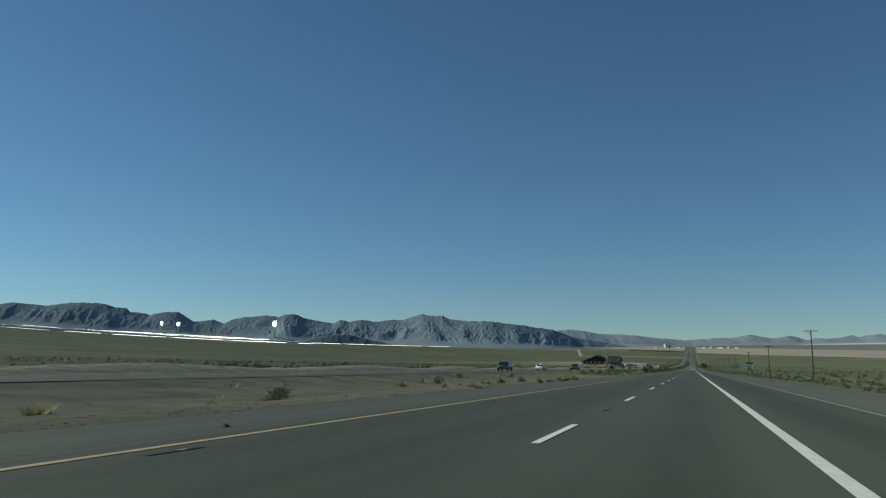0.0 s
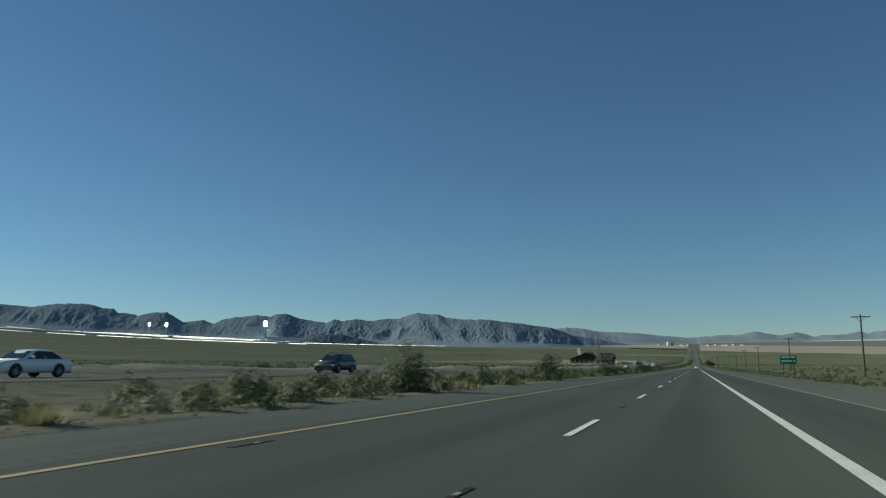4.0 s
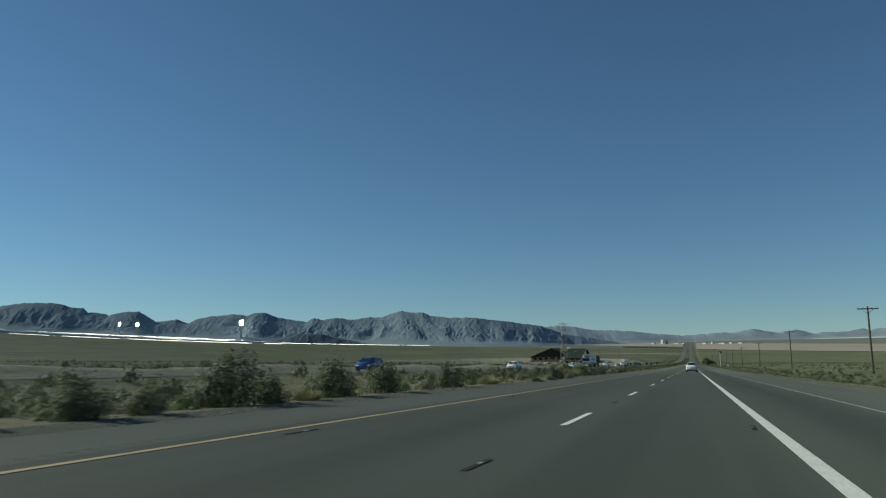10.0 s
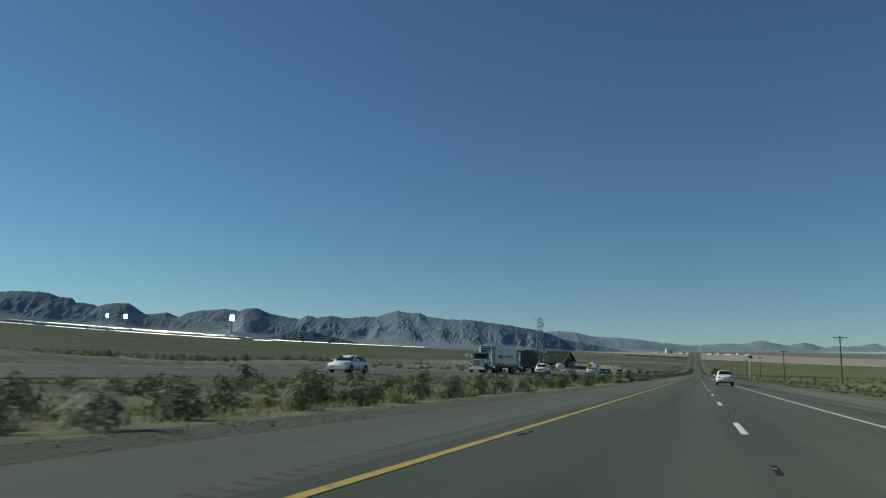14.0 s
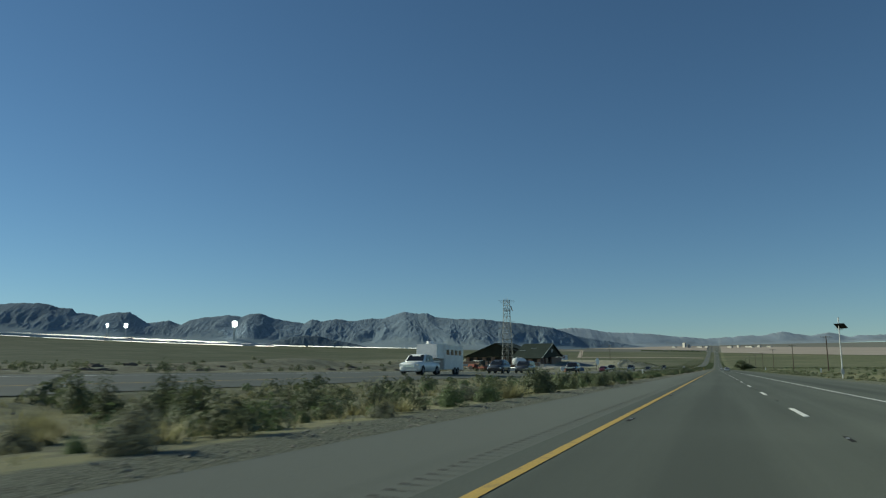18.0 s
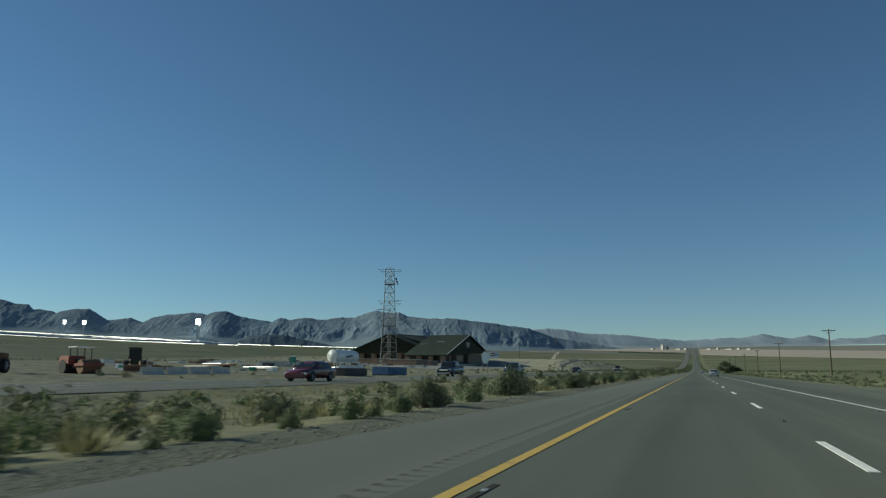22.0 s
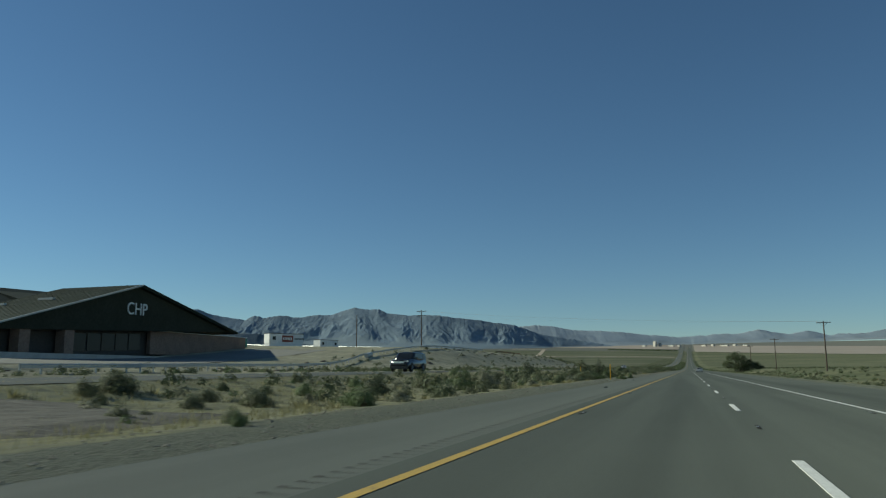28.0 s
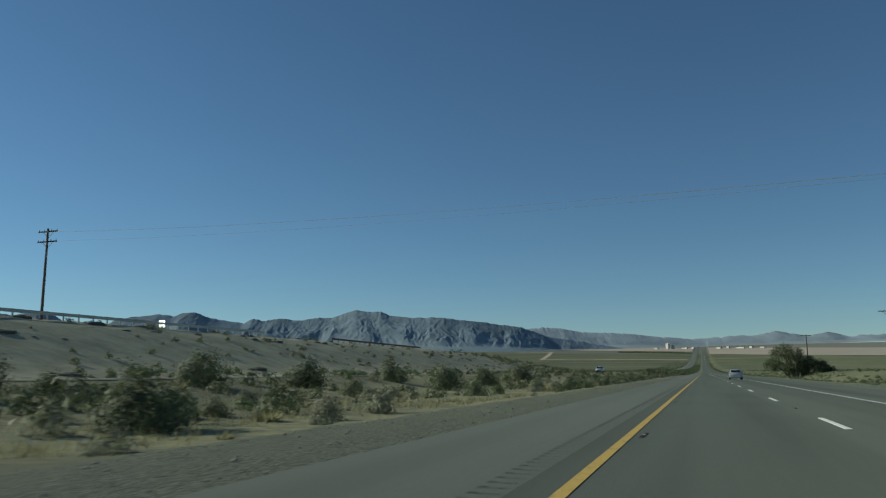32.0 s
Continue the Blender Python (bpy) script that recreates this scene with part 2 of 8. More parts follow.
def leafy(name, a, b, c, grain=34.0):
    """Foliage: each leaf takes its tone from its own island, each bush from its own object."""
    m = mat(name, a, 0.75)
    n = Nodes(m)
    col = n.ramp(n.island(), (0.0, a), (0.55, b), (1.0, c))
    tone = n.ramp(n.random(), (0.0, 0.78), (1.0, 1.12))
    tint = n.mix(1.0, col, tone, "MULTIPLY")
    n.color(tint)
    # thin leaves let some light through
    thin = n.t.nodes.new("ShaderNodeBsdfTranslucent")
    n.t.links.new(tint, thin.inputs["Color"])
    both = n.t.nodes.new("ShaderNodeMixShader")
    both.inputs[0].default_value = 0.34
    n.t.links.new(n.p.outputs[0], both.inputs[1])
    n.t.links.new(thin.outputs[0], both.inputs[2])
    # each piece is a spray of small leaves with gaps between them
    place = n.t.nodes.new("ShaderNodeNewGeometry").outputs["Position"]
    gaps = n.ramp(n.noise(grain, 1.5, 0.6, vec=place), (0.43, 0.0), (0.47, 1.0))
    lace = n.t.nodes.new("ShaderNodeMixShader")
    n.t.links.new(gaps, lace.inputs[0])
    n.t.links.new(n.t.nodes.new("ShaderNodeBsdfTransparent").outputs[0], lace.inputs[1])
    n.t.links.new(both.outputs[0], lace.inputs[2])
    n.t.links.new((lace if grain else both).outputs[0], n.t.nodes["Material Output"].inputs["Surface"])
    return m


M_CREOSOTE = leafy("creosote leaves", (0.058, 0.076, 0.040), (0.078, 0.100, 0.052), (0.110, 0.130, 0.070))
M_GREENBUSH = leafy("fresh green leaves", (0.074, 0.112, 0.048), (0.100, 0.142, 0.063), (0.132, 0.172, 0.082))
M_TAN = leafy("dry tan stalks", (0.167, 0.160, 0.084), (0.228, 0.220, 0.116), (0.279, 0.268, 0.150), 0.0)
M_SAGE = leafy("grey sage leaves", (0.135, 0.145, 0.100), (0.172, 0.182, 0.128), (0.209, 0.218, 0.157))
M_OLIVE = leafy("olive scrub", (0.089, 0.105, 0.059), (0.115, 0.132, 0.074), (0.147, 0.160, 0.093))
M_TREE = leafy("tree leaves", (0.047, 0.066, 0.028), (0.073, 0.096, 0.044), (0.112, 0.135, 0.067))


def desert():
    """Sand, gravel and dry grass: tan with grey stony verges, and olive cover out on the plain."""
    m = mat("desert ground", (0.30, 0.25, 0.19), 0.95, Specular_IOR_Level=0.06)
    n = Nodes(m)
    x = n.axis(0)
    y = n.axis(1)
    fine = n.noise(6.0, 6.0, 0.7)
    grit = n.noise(38.0, 3.0, 0.8)
    mid = n.noise(0.35, 5.0, 0.6)
    big = n.noise(0.06, 4.0, 0.6)
    sand = n.mix(n.ramp(mid, (0.38, 0.0), (0.62, 1.0)), (0.155, 0.150, 0.111), (0.259, 0.245, 0.178))
    straw = n.mix(n.ramp(n.noise(1.1, 6.0, 0.75), (0.40, 0.0), (0.56, 0.85)), sand, (0.338, 0.310, 0.181))
    grassy = n.ramp(n.math("MULTIPLY", y, 0.001), (0.09, 0.15), (0.16, 1.0))
    soil = n.mix(n.math("MULTIPLY", n.ramp(big, (0.34, 0.0), (0.52, 1.0)), grassy), sand, straw)
    soil = n.mix(n.ramp(grit, (0.4, 0.0), (0.7, 0.5)), soil, (0.146, 0.135, 0.096))
    cells = n.noise(27.0, kind="ShaderNodeTexVoronoi")
    gravel = n.mix(n.ramp(n.math("MULTIPLY", n.math("SUBTRACT", 1.0, cells), n.math("ADD", grit, 0.5)), (0.25, 0.0), (0.75, 1.0)), (0.061, 0.063, 0.052), (0.235, 0.238, 0.196))
    # the graded verge of the near road, and dirt beside the far one
    wide = n.ramp(n.math("MULTIPLY_ADD", y, 0.002, -1.97), (0.0, 0.0), (0.08, 1.0))
    slim = n.ramp(n.math("MULTIPLY", y, 0.001), (0.33, 1.0), (0.38, 0.0))
    verge = n.math("ADD", n.math("MULTIPLY_ADD", mid, 2.0, x), n.math("MULTIPLY_ADD", wide, 1.5, n.math("MULTIPLY", slim, -0.9)))
    near = n.math("MULTIPLY", n.ramp(n.math("ADD", verge, 7.35), (0.45, 0.0), (0.75, 1.0)), n.math("LESS_THAN", n.math("MULTIPLY_ADD", mid, -4.0, x), 9.6))
    col = n.mix(n.math("MULTIPLY", near, 0.9), soil, gravel)
    # churned brown dirt beyond the far carriageway
    churn = n.mix(n.ramp(n.noise(0.5, 5.0, 0.7), (0.4, 0.0), (0.6, 1.0)), (0.145, 0.135, 0.104), (0.265, 0.245, 0.185))
    # paler soil on the ramp's fill, its colour lifted against the slope's shade
    fill = n.mix(n.ramp(n.noise(0.3, 5.0, 0.7), (0.36, 0.0), (0.6, 1.0)), (0.25, 0.232, 0.180), (0.41, 0.375, 0.29))
    churn = n.mix(n.ramp(n.math("MULTIPLY", y, 0.0005), (0.51, 0.0), (0.535, 0.9), (0.66, 0.9), (0.69, 0.0)), churn, fill)
    col = n.mix(n.math("MULTIPLY", n.math("LESS_THAN", x, -37.0), 0.8), col, churn)
    col = n.mix(1.0, col, n.ramp(n.math("MULTIPLY", y, 0.001), (0.30, (0.79, 0.765, 0.83)), (0.62, 1.0)), "MULTIPLY")
    # scrub cover over the plain
    away = n.math("MAXIMUM", n.math("MULTIPLY", x, -0.011), n.math("MULTIPLY", x, 0.06))
    site = n.ramp(n.math("MULTIPLY", n.math("ADD", y, n.math("MULTIPLY", big, 60.0)), 0.0005), (0.355, 0.0), (0.40, 1.0), (0.61, 1.0), (0.65, 0.0))
    away = n.math("MULTIPLY", away, n.math("MULTIPLY_ADD", site, -0.62, 1.0))
    away = n.math("MAXIMUM", away, n.math("MULTIPLY", x, 0.06))
    away = n.math("MAXIMUM", away, n.math("MULTIPLY_ADD", y, 0.002, -2.6))
    cover = n.ramp(away, (0.55, 0.0), (1.0, 1.0))
    tuft = n.ramp(n.noise(0.16, 6.0, 0.75, stretch=(1, 1, 1)), (0.36, 0.62), (0.56, 1.0))
    olive = n.mix(n.ramp(n.noise(0.004, 4.0), (0.4, 0.0), (0.62, 1.0)), (0.104, 0.108, 0.068), (0.076, 0.086, 0.052))
    bare = n.ramp(n.noise(0.012, 5.0, 0.65, stretch=(0.35, 1, 1)), (0.50, 1.0), (0.60, 0.65))
    col = n.mix(n.math("MULTIPLY", n.math("MULTIPLY", cover, tuft), bare), col, olive)
    # pale rubble thrown up along the far side of the older stretch
    ridge = n.ramp(n.math("MULTIPLY_ADD", x, 0.01, n.math("MULTIPLY_ADD", mid, 0.04, 0.98)), (0.47, 0.0), (0.50, 0.85), (0.555, 0.85), (0.58, 0.0))
    ridge = n.math("MULTIPLY", ridge, n.ramp(n.math("MULTIPLY", y, 0.001), (0.60, 1.0), (0.66, 0.0)))
    col = n.mix(ridge, col, n.mix(n.ramp(n.noise(0.7, 5.0, 0.7), (0.4, 0.0), (0.6, 1.0)), (0.20, 0.175, 0.145), (0.40, 0.355, 0.30)))
    # bare brown desert beyond the dry lake, greyed in its colour for haze
    col = n.mix(n.ramp(n.math("MULTIPLY", y, 0.0002), (0.84, 0.0), (0.88, 0.9)), col, (0.155, 0.150, 0.140))
    col = n.mix(1.0, col, (0.955, 1.0, 0.975), "MULTIPLY")
    n.color(col).bump(n.math("ADD", n.math("MULTIPLY", fine, 0.4), n.math("MULTIPLY_ADD", cells, -0.7, n.math("MULTIPLY", grit, 0.4))), 0.6, 0.035)
    return matte(m, 0.6, 0.06)


M_DESERT = desert()
M_PLAYA = grained("pale dry lake bed", (0.240, 0.208, 0.175), (0.275, 0.240, 0.204), 0.004, 0.95, bump=0.0)
M_DIRT = grained("graded dirt", (0.25, 0.215, 0.17), (0.33, 0.285, 0.225), 1.2, 0.95, big=0.15, bump=0.5, dist=0.05)


def rock(name, a, b, relief=0.55):
    m = mat(name, a, 0.95)
    n = Nodes(m)
    g = n.noise(0.03, 7.0, 0.7)
    h = n.noise(0.004, 4.0, 0.6)
    c = n.mix(n.ramp(g, (0.38, 0.0), (0.62, 1.0)), a, b)
    c = n.mix(n.ramp(h, (0.4, 0.0), (0.65, 0.55)), c, tuple(0.68 * v for v in a))
    n.color(c).bump(g, relief, 12.0)
    return matte(m, 0.6, 0.05)


# distance haze is put into the ranges' base colours as blue and paleness
M_RANGE = rock("bare rock in haze blue", (0.188, 0.245, 0.305), (0.226, 0.284, 0.342))
M_HAZEFAN = rock("debris slope paled for haze", (0.232, 0.288, 0.330), (0.250, 0.305, 0.345), 0.1)
M_FAR = rock("far rock in pale haze blue", (0.27, 0.325, 0.385), (0.30, 0.35, 0.405), 0.2)
M_FARHAZE = rock("far lower slope paled for haze", (0.265, 0.31, 0.355), (0.285, 0.33, 0.37), 0.05)
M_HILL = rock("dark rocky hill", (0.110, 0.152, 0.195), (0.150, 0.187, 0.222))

# ---- shape tools ----
def link(name, bm, material, parent=None, label="", smooth=False):
    me = bpy.data.meshes.new(name)
    bm.normal_update()
    bm.to_mesh(me)
    bm.free()
    for m in material if isinstance(material, (list, tuple)) else [material]:
        me.materials.append(m)
    if smooth:
        me.polygons.foreach_set("use_smooth", [True] * len(me.polygons))
    ob = new(name, me)
    ob.parent = parent
    if label:
        tagged(ob, label)
    return ob


def part(name, bm, material, parent, label="", smooth=False):
    return link(name, bm, material, parent, label, smooth)


def empty(name, m, label, category, group="", kind=""):
    ob = new(name)
    ob.empty_display_size = 0.3
    ob.matrix_world = m
    return tagged(ob, label, category, group, kind)


def box(bm, x0, x1, y0, y1, z0, z1, bevel=0.0, m=None):
    g = bmesh.ops.create_cube(bm, size=1)["verts"]
    for v in g:
        v.co = Vector(((x0 + x1) / 2 + v.co.x * (x1 - x0), (y0 + y1) / 2 + v.co.y * (y1 - y0), (z0 + z1) / 2 + v.co.z * (z1 - z0)))
    if m is not None:
        bmesh.ops.transform(bm, matrix=m, verts=g)
    if bevel:
        es = {e for v in g for e in v.link_edges}
        bmesh.ops.bevel(bm, geom=list(es), offset=bevel, segments=2, affect="EDGES", clamp_overlap=True)
    return bm


def rod(bm, a, b, r0, r1=None, n=8, caps=True):
    a, b = Vector(a), Vector(b)
    r1 = r0 if r1 is None else r1
    q = (b - a).to_track_quat("Z", "Y").to_matrix()
    rings = []
    for p, r in ((a, r0), (b, r1)):
        rings.append([bm.verts.new(p + q @ Vector((r * math.cos(2 * math.pi * k / n), r * math.sin(2 * math.pi * k / n), 0))) for k in range(n)])
    for k in range(n):
        bm.faces.new((rings[0][k], rings[0][(k + 1) % n], rings[1][(k + 1) % n], rings[1][k]))
    if caps:
        bm.faces.new(rings[0][::-1])
        bm.faces.new(rings[1])
    return bm


def loft(bm, sections, closed=True, caps=True):
    rings = [[bm.verts.new(p) for p in s] for s in sections]
    n = len(rings[0])
    for a, b in zip(rings, rings[1:]):
        for k in range(n if closed else n - 1):
            bm.faces.new((a[k], a[(k + 1) % n], b[(k + 1) % n], b[k]))
    if caps and closed:
        bm.faces.new(rings[0][::-1])
        bm.faces.new(rings[-1])
    bmesh.ops.recalc_face_normals(bm, faces=bm.faces[:])
    return bm


def smooth01(u):
    u = min(1.0, max(0.0, u))
    return u * u * (3 - 2 * u)


def B():
    return bmesh.new()


# ---- the lie of the land: x across the road, y along it ----
L_EDGE, R_EDGE = -6.4, 9.5             # paved edges of the near roadway
OPP_IN, OPP_OUT = -21.0, -36.4         # paved edges of the far roadway


def road_z(y):
    z = 0.0021 * (math.hypot(y - 540, 60) + (y - 540))
    if y > 1450:
        u = (y - 1450) / 3450
        z += 122 * u * u - 0.0042 * (y - 1450) * min(1.0, u * 3)
    return z


def deck_z(x, y):
    return road_z(y) - 0.02 * x


def opp_z(y):
    return 0.12 + 0.0008 * min(max(y, 0), 1500) + road_z(y)


def opp_deck(x, y):
    """The far roadway leans down towards the median."""
    a, b = smooth01((y - 350) / 300), smooth01((y - 720) / 120)
    dip = 0.22 * math.exp(-((y - 850) / 110) ** 2) - 0.20 * smooth01((y - 1000) / 80)
    return opp_z(y) - dip + 0.28 * (1 - a) - 0.28 * b + 0.035 * a * (1 - b) * (-29 - x)


def ramp_z(y):
    """The raised pad and ramp beyond the far roadway."""
    up = 1.1 * smooth01((y - 840) / 200) + 1.0 * smooth01((y - 1090) / 60) + 3.2 * smooth01((y - 1110) / 75)
    return up * (1 - smooth01((y - 1300) / 220))


def ground_z(x, y):
    if x > 0:
        d = max(0.0, x - 9.6)
        z = deck_z(min(x, 9.6), y) - 0.75 * smooth01((d - 1.5) / 6) + (0.45 + 0.0011 * min(max(y, 0), 1500)) * smooth01((d - 6) / 14)
        return z + 0.012 * max(0.0, d - 60) * smooth01((d - 60) / 400) * 0.3
    d = -x
    if d < 8.5:
        return deck_z(x, y)
    oz = opp_z(y)
    if d < 20.5:
        u = (d - 8.5) / 12.0
        return (1 - u) * deck_z(-8.5, y) + u * (opp_deck(-20.5, y) - 0.05) - 0.40 * math.sin(math.pi * u) ** 0.7
    if d < 38:
        return opp_deck(x, y) - 0.03
    oz = opp_deck(-38, y)
    late = smooth01((y - 880) / 120)
    berm = 0.75 * math.exp(-((d - 46.0) / 3.5) ** 2) * (1 - smooth01((y - 640) / 60)) * (0.7 + 0.3 * math.sin(y * 0.13))
    berm += 1.45 * math.exp(-((d - 51.0) / 5.0) ** 2) * smooth01((y - 690) / 40) * (1 - smooth01((y - 785) / 28)) * (0.85 + 0.15 * math.sin(y * 0.19))
    pad = ramp_z(y) * smooth01((d - 39) / (24 + 18 * (1 - late) + 34 * late * (1 - smooth01((y - 1085) / 50))))
    far = d - 38
    out = 0.008 * far + 165 * (far / 4000) ** 2 + 1.2 * smooth01(far / 120)
    return oz + berm + pad * (1 - smooth01((d - 190) / 260)) + out


def axis_steps(*spans):
    out = []
    for a, b, step in spans:
        n = max(1, round((b - a) / step))
        out += [a + (b - a) * k / n for k in range(n)]
    return out + [spans[-1][1]]


def sheet(name, xs, ys, zf, material, rough=0.0):
    verts = []
    for y in ys:
        for x in xs:
            z = zf(x, y)
            if rough:
                r = rough * min(1.0, max(0.0, (-x - 9) / 3) if x < 0 else max(0.0, (x - 8) / 3))
                r *= 0.15 if -38 < x < -19.5 else 1.0
                z += r * (noise.noise((x * 0.45, y * 0.45, 0)) + 0.5 * noise.noise((x * 1.3, y * 1.3, 7)))
            verts.append((x, y, z))
    n = len(xs)
    faces = [(j * n + i, j * n + i + 1, (j + 1) * n + i + 1, (j + 1) * n + i) for j in range(len(ys) - 1) for i in range(n - 1)]
    me = bpy.data.meshes.new(name)
    me.from_pydata(verts, [], faces)
    me.polygons.foreach_set("use_smooth", [True] * len(faces))
    me.materials.append(material)
    return new(name, me)


def bed_z(x, y):
    """The ground, cut a little lower under the two roadways."""
    z = ground_z(x, y)
    if L_EDGE - 0.3 < x < R_EDGE + 0.2:
        return z - 0.10
    if OPP_OUT + 0.4 < x < OPP_IN - 0.4:
        return z - 0.10
    return z


XS = axis_steps((-6200, -2600, 240), (-2600, -900, 120), (-900, -300, 40), (-300, -130, 10), (-130, -60, 2.5), (-60, -38, 1.1),
                (-38, -36.2, 0.6), (-36.2, -21.2, 2.5), (-21.2, -9, 0.68), (-9, 9.8, 1.6), (9.8, 16, 0.7), (16, 60, 4), (60, 300, 24), (300, 2000, 170), (2000, 5200, 400))
YS = axis_steps((-400, -40, 30), (-40, 1330, 2.8), (1330, 1700, 12), (1700, 3000, 50), (3000, 5200, 90))
ground = tagged(sheet("ground", XS, YS, bed_z, M_DESERT, 0.16), "tan stony desert ground with patches of dry grass", "ground", kind="structure")

# ---- the two roadways ----
ROAD_Y = axis_steps((-60, 1400, 6), (1400, 4800, 40))


def band(name, x0, x1, ys, zf, material, lift=0.0, cols=1, parent=None):
    xs = [x0 + (x1 - x0) * k / cols for k in range(cols + 1)]
    ob = sheet(name, xs, ys, lambda x, y: zf(x, y) + lift, material)
    ob.parent = parent
    return ob


LANE_L, LANE_R = -3.61, 3.39


def shift(y):
    """The median side of the older stretch lies a little farther out."""
    return -0.20 * (1 - smooth01((y - 410) / 110))


def strip(name, f0, f1, ys, zf, material, lift=0.0, cols=1, parent=None):
    """A band between two edges that may wander along the road."""
    verts = []
    for y in ys:
        a, b = f0(y), f1(y)
        verts += [(a + (b - a) * k / cols, y, zf(a + (b - a) * k / cols, y) + lift) for k in range(cols + 1)]
    n = cols + 1
    faces = [(j * n + i, j * n + i + 1, (j + 1) * n + i + 1, (j + 1) * n + i) for j in range(len(ys) - 1) for i in range(cols)]
    me = bpy.data.meshes.new(name)
    me.from_pydata(verts, [], faces)
    me.materials.append(material)
    ob = new(name, me)
    ob.parent = parent
    return ob


def outer(y):
    """The outer line of the joining lane, which runs out beside the edge line."""
    return 6.47 - 2.95 * smooth01((y - 500) / 110)


OLD_Y = axis_steps((-60, 480, 6), (480, 620, 5))
NEW_Y = axis_steps((620, 1400, 6), (1400, 4800, 40))
HERE_Y = OLD_Y + NEW_Y[1:]
road = tagged(strip("road", lambda y: -4.03 + shift(y), lambda y: 6.60, HERE_Y, deck_z, M_ROAD, cols=6), "dark grey asphalt carriageway with two lanes", "road", kind="structure")
shoulder = tagged(strip("road_shoulder", lambda y: L_EDGE, lambda y: -4.032 + shift(y), HERE_Y, deck_z, M_SHOULDER, cols=3), "paler weathered asphalt shoulder with rumble strip", "road shoulder", kind="structure")
tagged(strip("road_shoulder", lambda y: 6.602, lambda y: R_EDGE + 0.25 * noise.noise((y * 0.21, 3, 1)), OLD_Y, deck_z, M_SHOULDER, cols=2), "pale grey shoulder beyond the joining lane", "road shoulder", kind="structure")
tagged(strip("road_shoulder", lambda y: 6.602, lambda y: R_EDGE + 0.25 * noise.noise((y * 0.21, 3, 1)), NEW_Y, deck_z, M_ROAD, cols=2), "dark asphalt shoulder outside the edge line", "road shoulder", kind="structure")
opposite = tagged(band("opposite_road", OPP_OUT, OPP_IN, ROAD_Y, opp_deck, M_OPP, cols=4), "grey worn asphalt carriageway for oncoming traffic", "road", kind="structure")

lines = tagged(new("road_marking"), "painted white and yellow lane lines", "road marking", kind="structure")
WIDE_Y = axis_steps((-60, 480, 6))
SLIM_Y = axis_steps((480, 1400, 6), (1400, 4800, 40))
strip("edge_line", lambda y: LANE_R - 0.10, lambda y: LANE_R + 0.10, WIDE_Y, deck_z, M_WHITE, 0.006, parent=lines)
strip("edge_line", lambda y: LANE_R - 0.065, lambda y: LANE_R + 0.065, SLIM_Y, deck_z, M_WHITE, 0.006, parent=lines)
strip("outer_line", lambda y: outer(y) - 0.05, lambda y: outer(y) + 0.05, OLD_Y, deck_z, M_WORNWHITE, 0.006, parent=lines)
tagged(strip("median_line", lambda y: LANE_L - 0.064 + shift(y), lambda y: LANE_L + 0.064 + shift(y), HERE_Y, deck_z, M_YELLOW, 0.006, parent=lines), "yellow median edge line")
for name, x, m in (("edge_line", -33.9, M_WHITE), ("median_line", -26.0, M_YELLOW)):
    band(name, x - 0.07, x + 0.07, ROAD_Y, opp_deck, m, 0.008, parent=lines)

# broken lane line: 3.66 m painted, 10.97 m open
DASH, PERIOD, FIRST = 3.66, 14.63, 9.99 - 5 * 14.63


def dash_mesh():
    bm = B()
    box(bm, -0.06, 0.06, 0, DASH, -0.004, 0.006)
    me = bpy.data.meshes.new("dash")
    bm.to_mesh(me)
    bm.free()
    me.materials.append(M_WHITE)
    return me


DASH_ME = dash_mesh()
for k in range(112):
    y = FIRST + PERIOD * k
    for x, zf in ((0.0, deck_z), (-29.9, opp_deck)):
        d = new("dash", DASH_ME)
        d.parent = lines
        d.matrix_world = pose(x, y + (4 if x < 0 else 0), zf(x, y) + 0.003, rx=math.degrees(math.atan((zf(x, y + DASH) - zf(x, y)) / DASH)))

# recessed reflectors: a dark slot with a pale reflector, by each gap of the lane line and by the yellow line
def slot_mesh():
    bm = B()
    loft(bm, [[(-0.035, 0, z), (0.035, 0, z), (0.055, 0.95, z), (-0.015, 1.0, z)] for z in (0.0, 0.004)])
    me = bpy.data.meshes.new("reflector_slot")
    bm.to_mesh(me)
    bm.free()
    me.materials.append(M_TAR)
    bm = B()
    box(bm, -0.02, 0.03, 0.55, 0.66, 0.004, 0.008)
    lens = bpy.data.meshes.new("reflector")
    bm.to_mesh(lens)
    bm.free()
    lens.materials.append(M_STEEL)
    return me, lens


SLOT, LENS = slot_mesh()
for k in range(100):
    for x, ph in ((0.0, 0.58), (LANE_L + 0.2, 0.76), (LANE_R - 0.3, 0.03)):
        y = 9.99 + PERIOD * (k - 5 + ph)
        if x > 3 and k % 2:
            continue
        o = new("reflector_slot", SLOT)
        o.parent = lines
        o.matrix_world = pose(x, y, deck_z(x, y) + 0.003)
        q = new("reflector", LENS)
        q.parent = o

# rumble strip: the shade in short grooves as flat dark marks, heaviest at the outer end
bm = B()
for k in range(int(1330 / 0.325)):
    y = -10 + 0.325 * k
    e = shift(y)
    z = deck_z(-4.2 + e, y) + 0.004
    for x0, x1, d in ((-4.36, -4.28, 0.07), (-4.28, -4.07, 0.017)):
        v = [bm.verts.new((x + e, y + dy, z + 0.02 * (-4.2 - x))) for x, dy in ((x0, 0), (x1, 0.02), (x1, 0.02 + d), (x0, d * 1.3))]
        bm.faces.new(v)
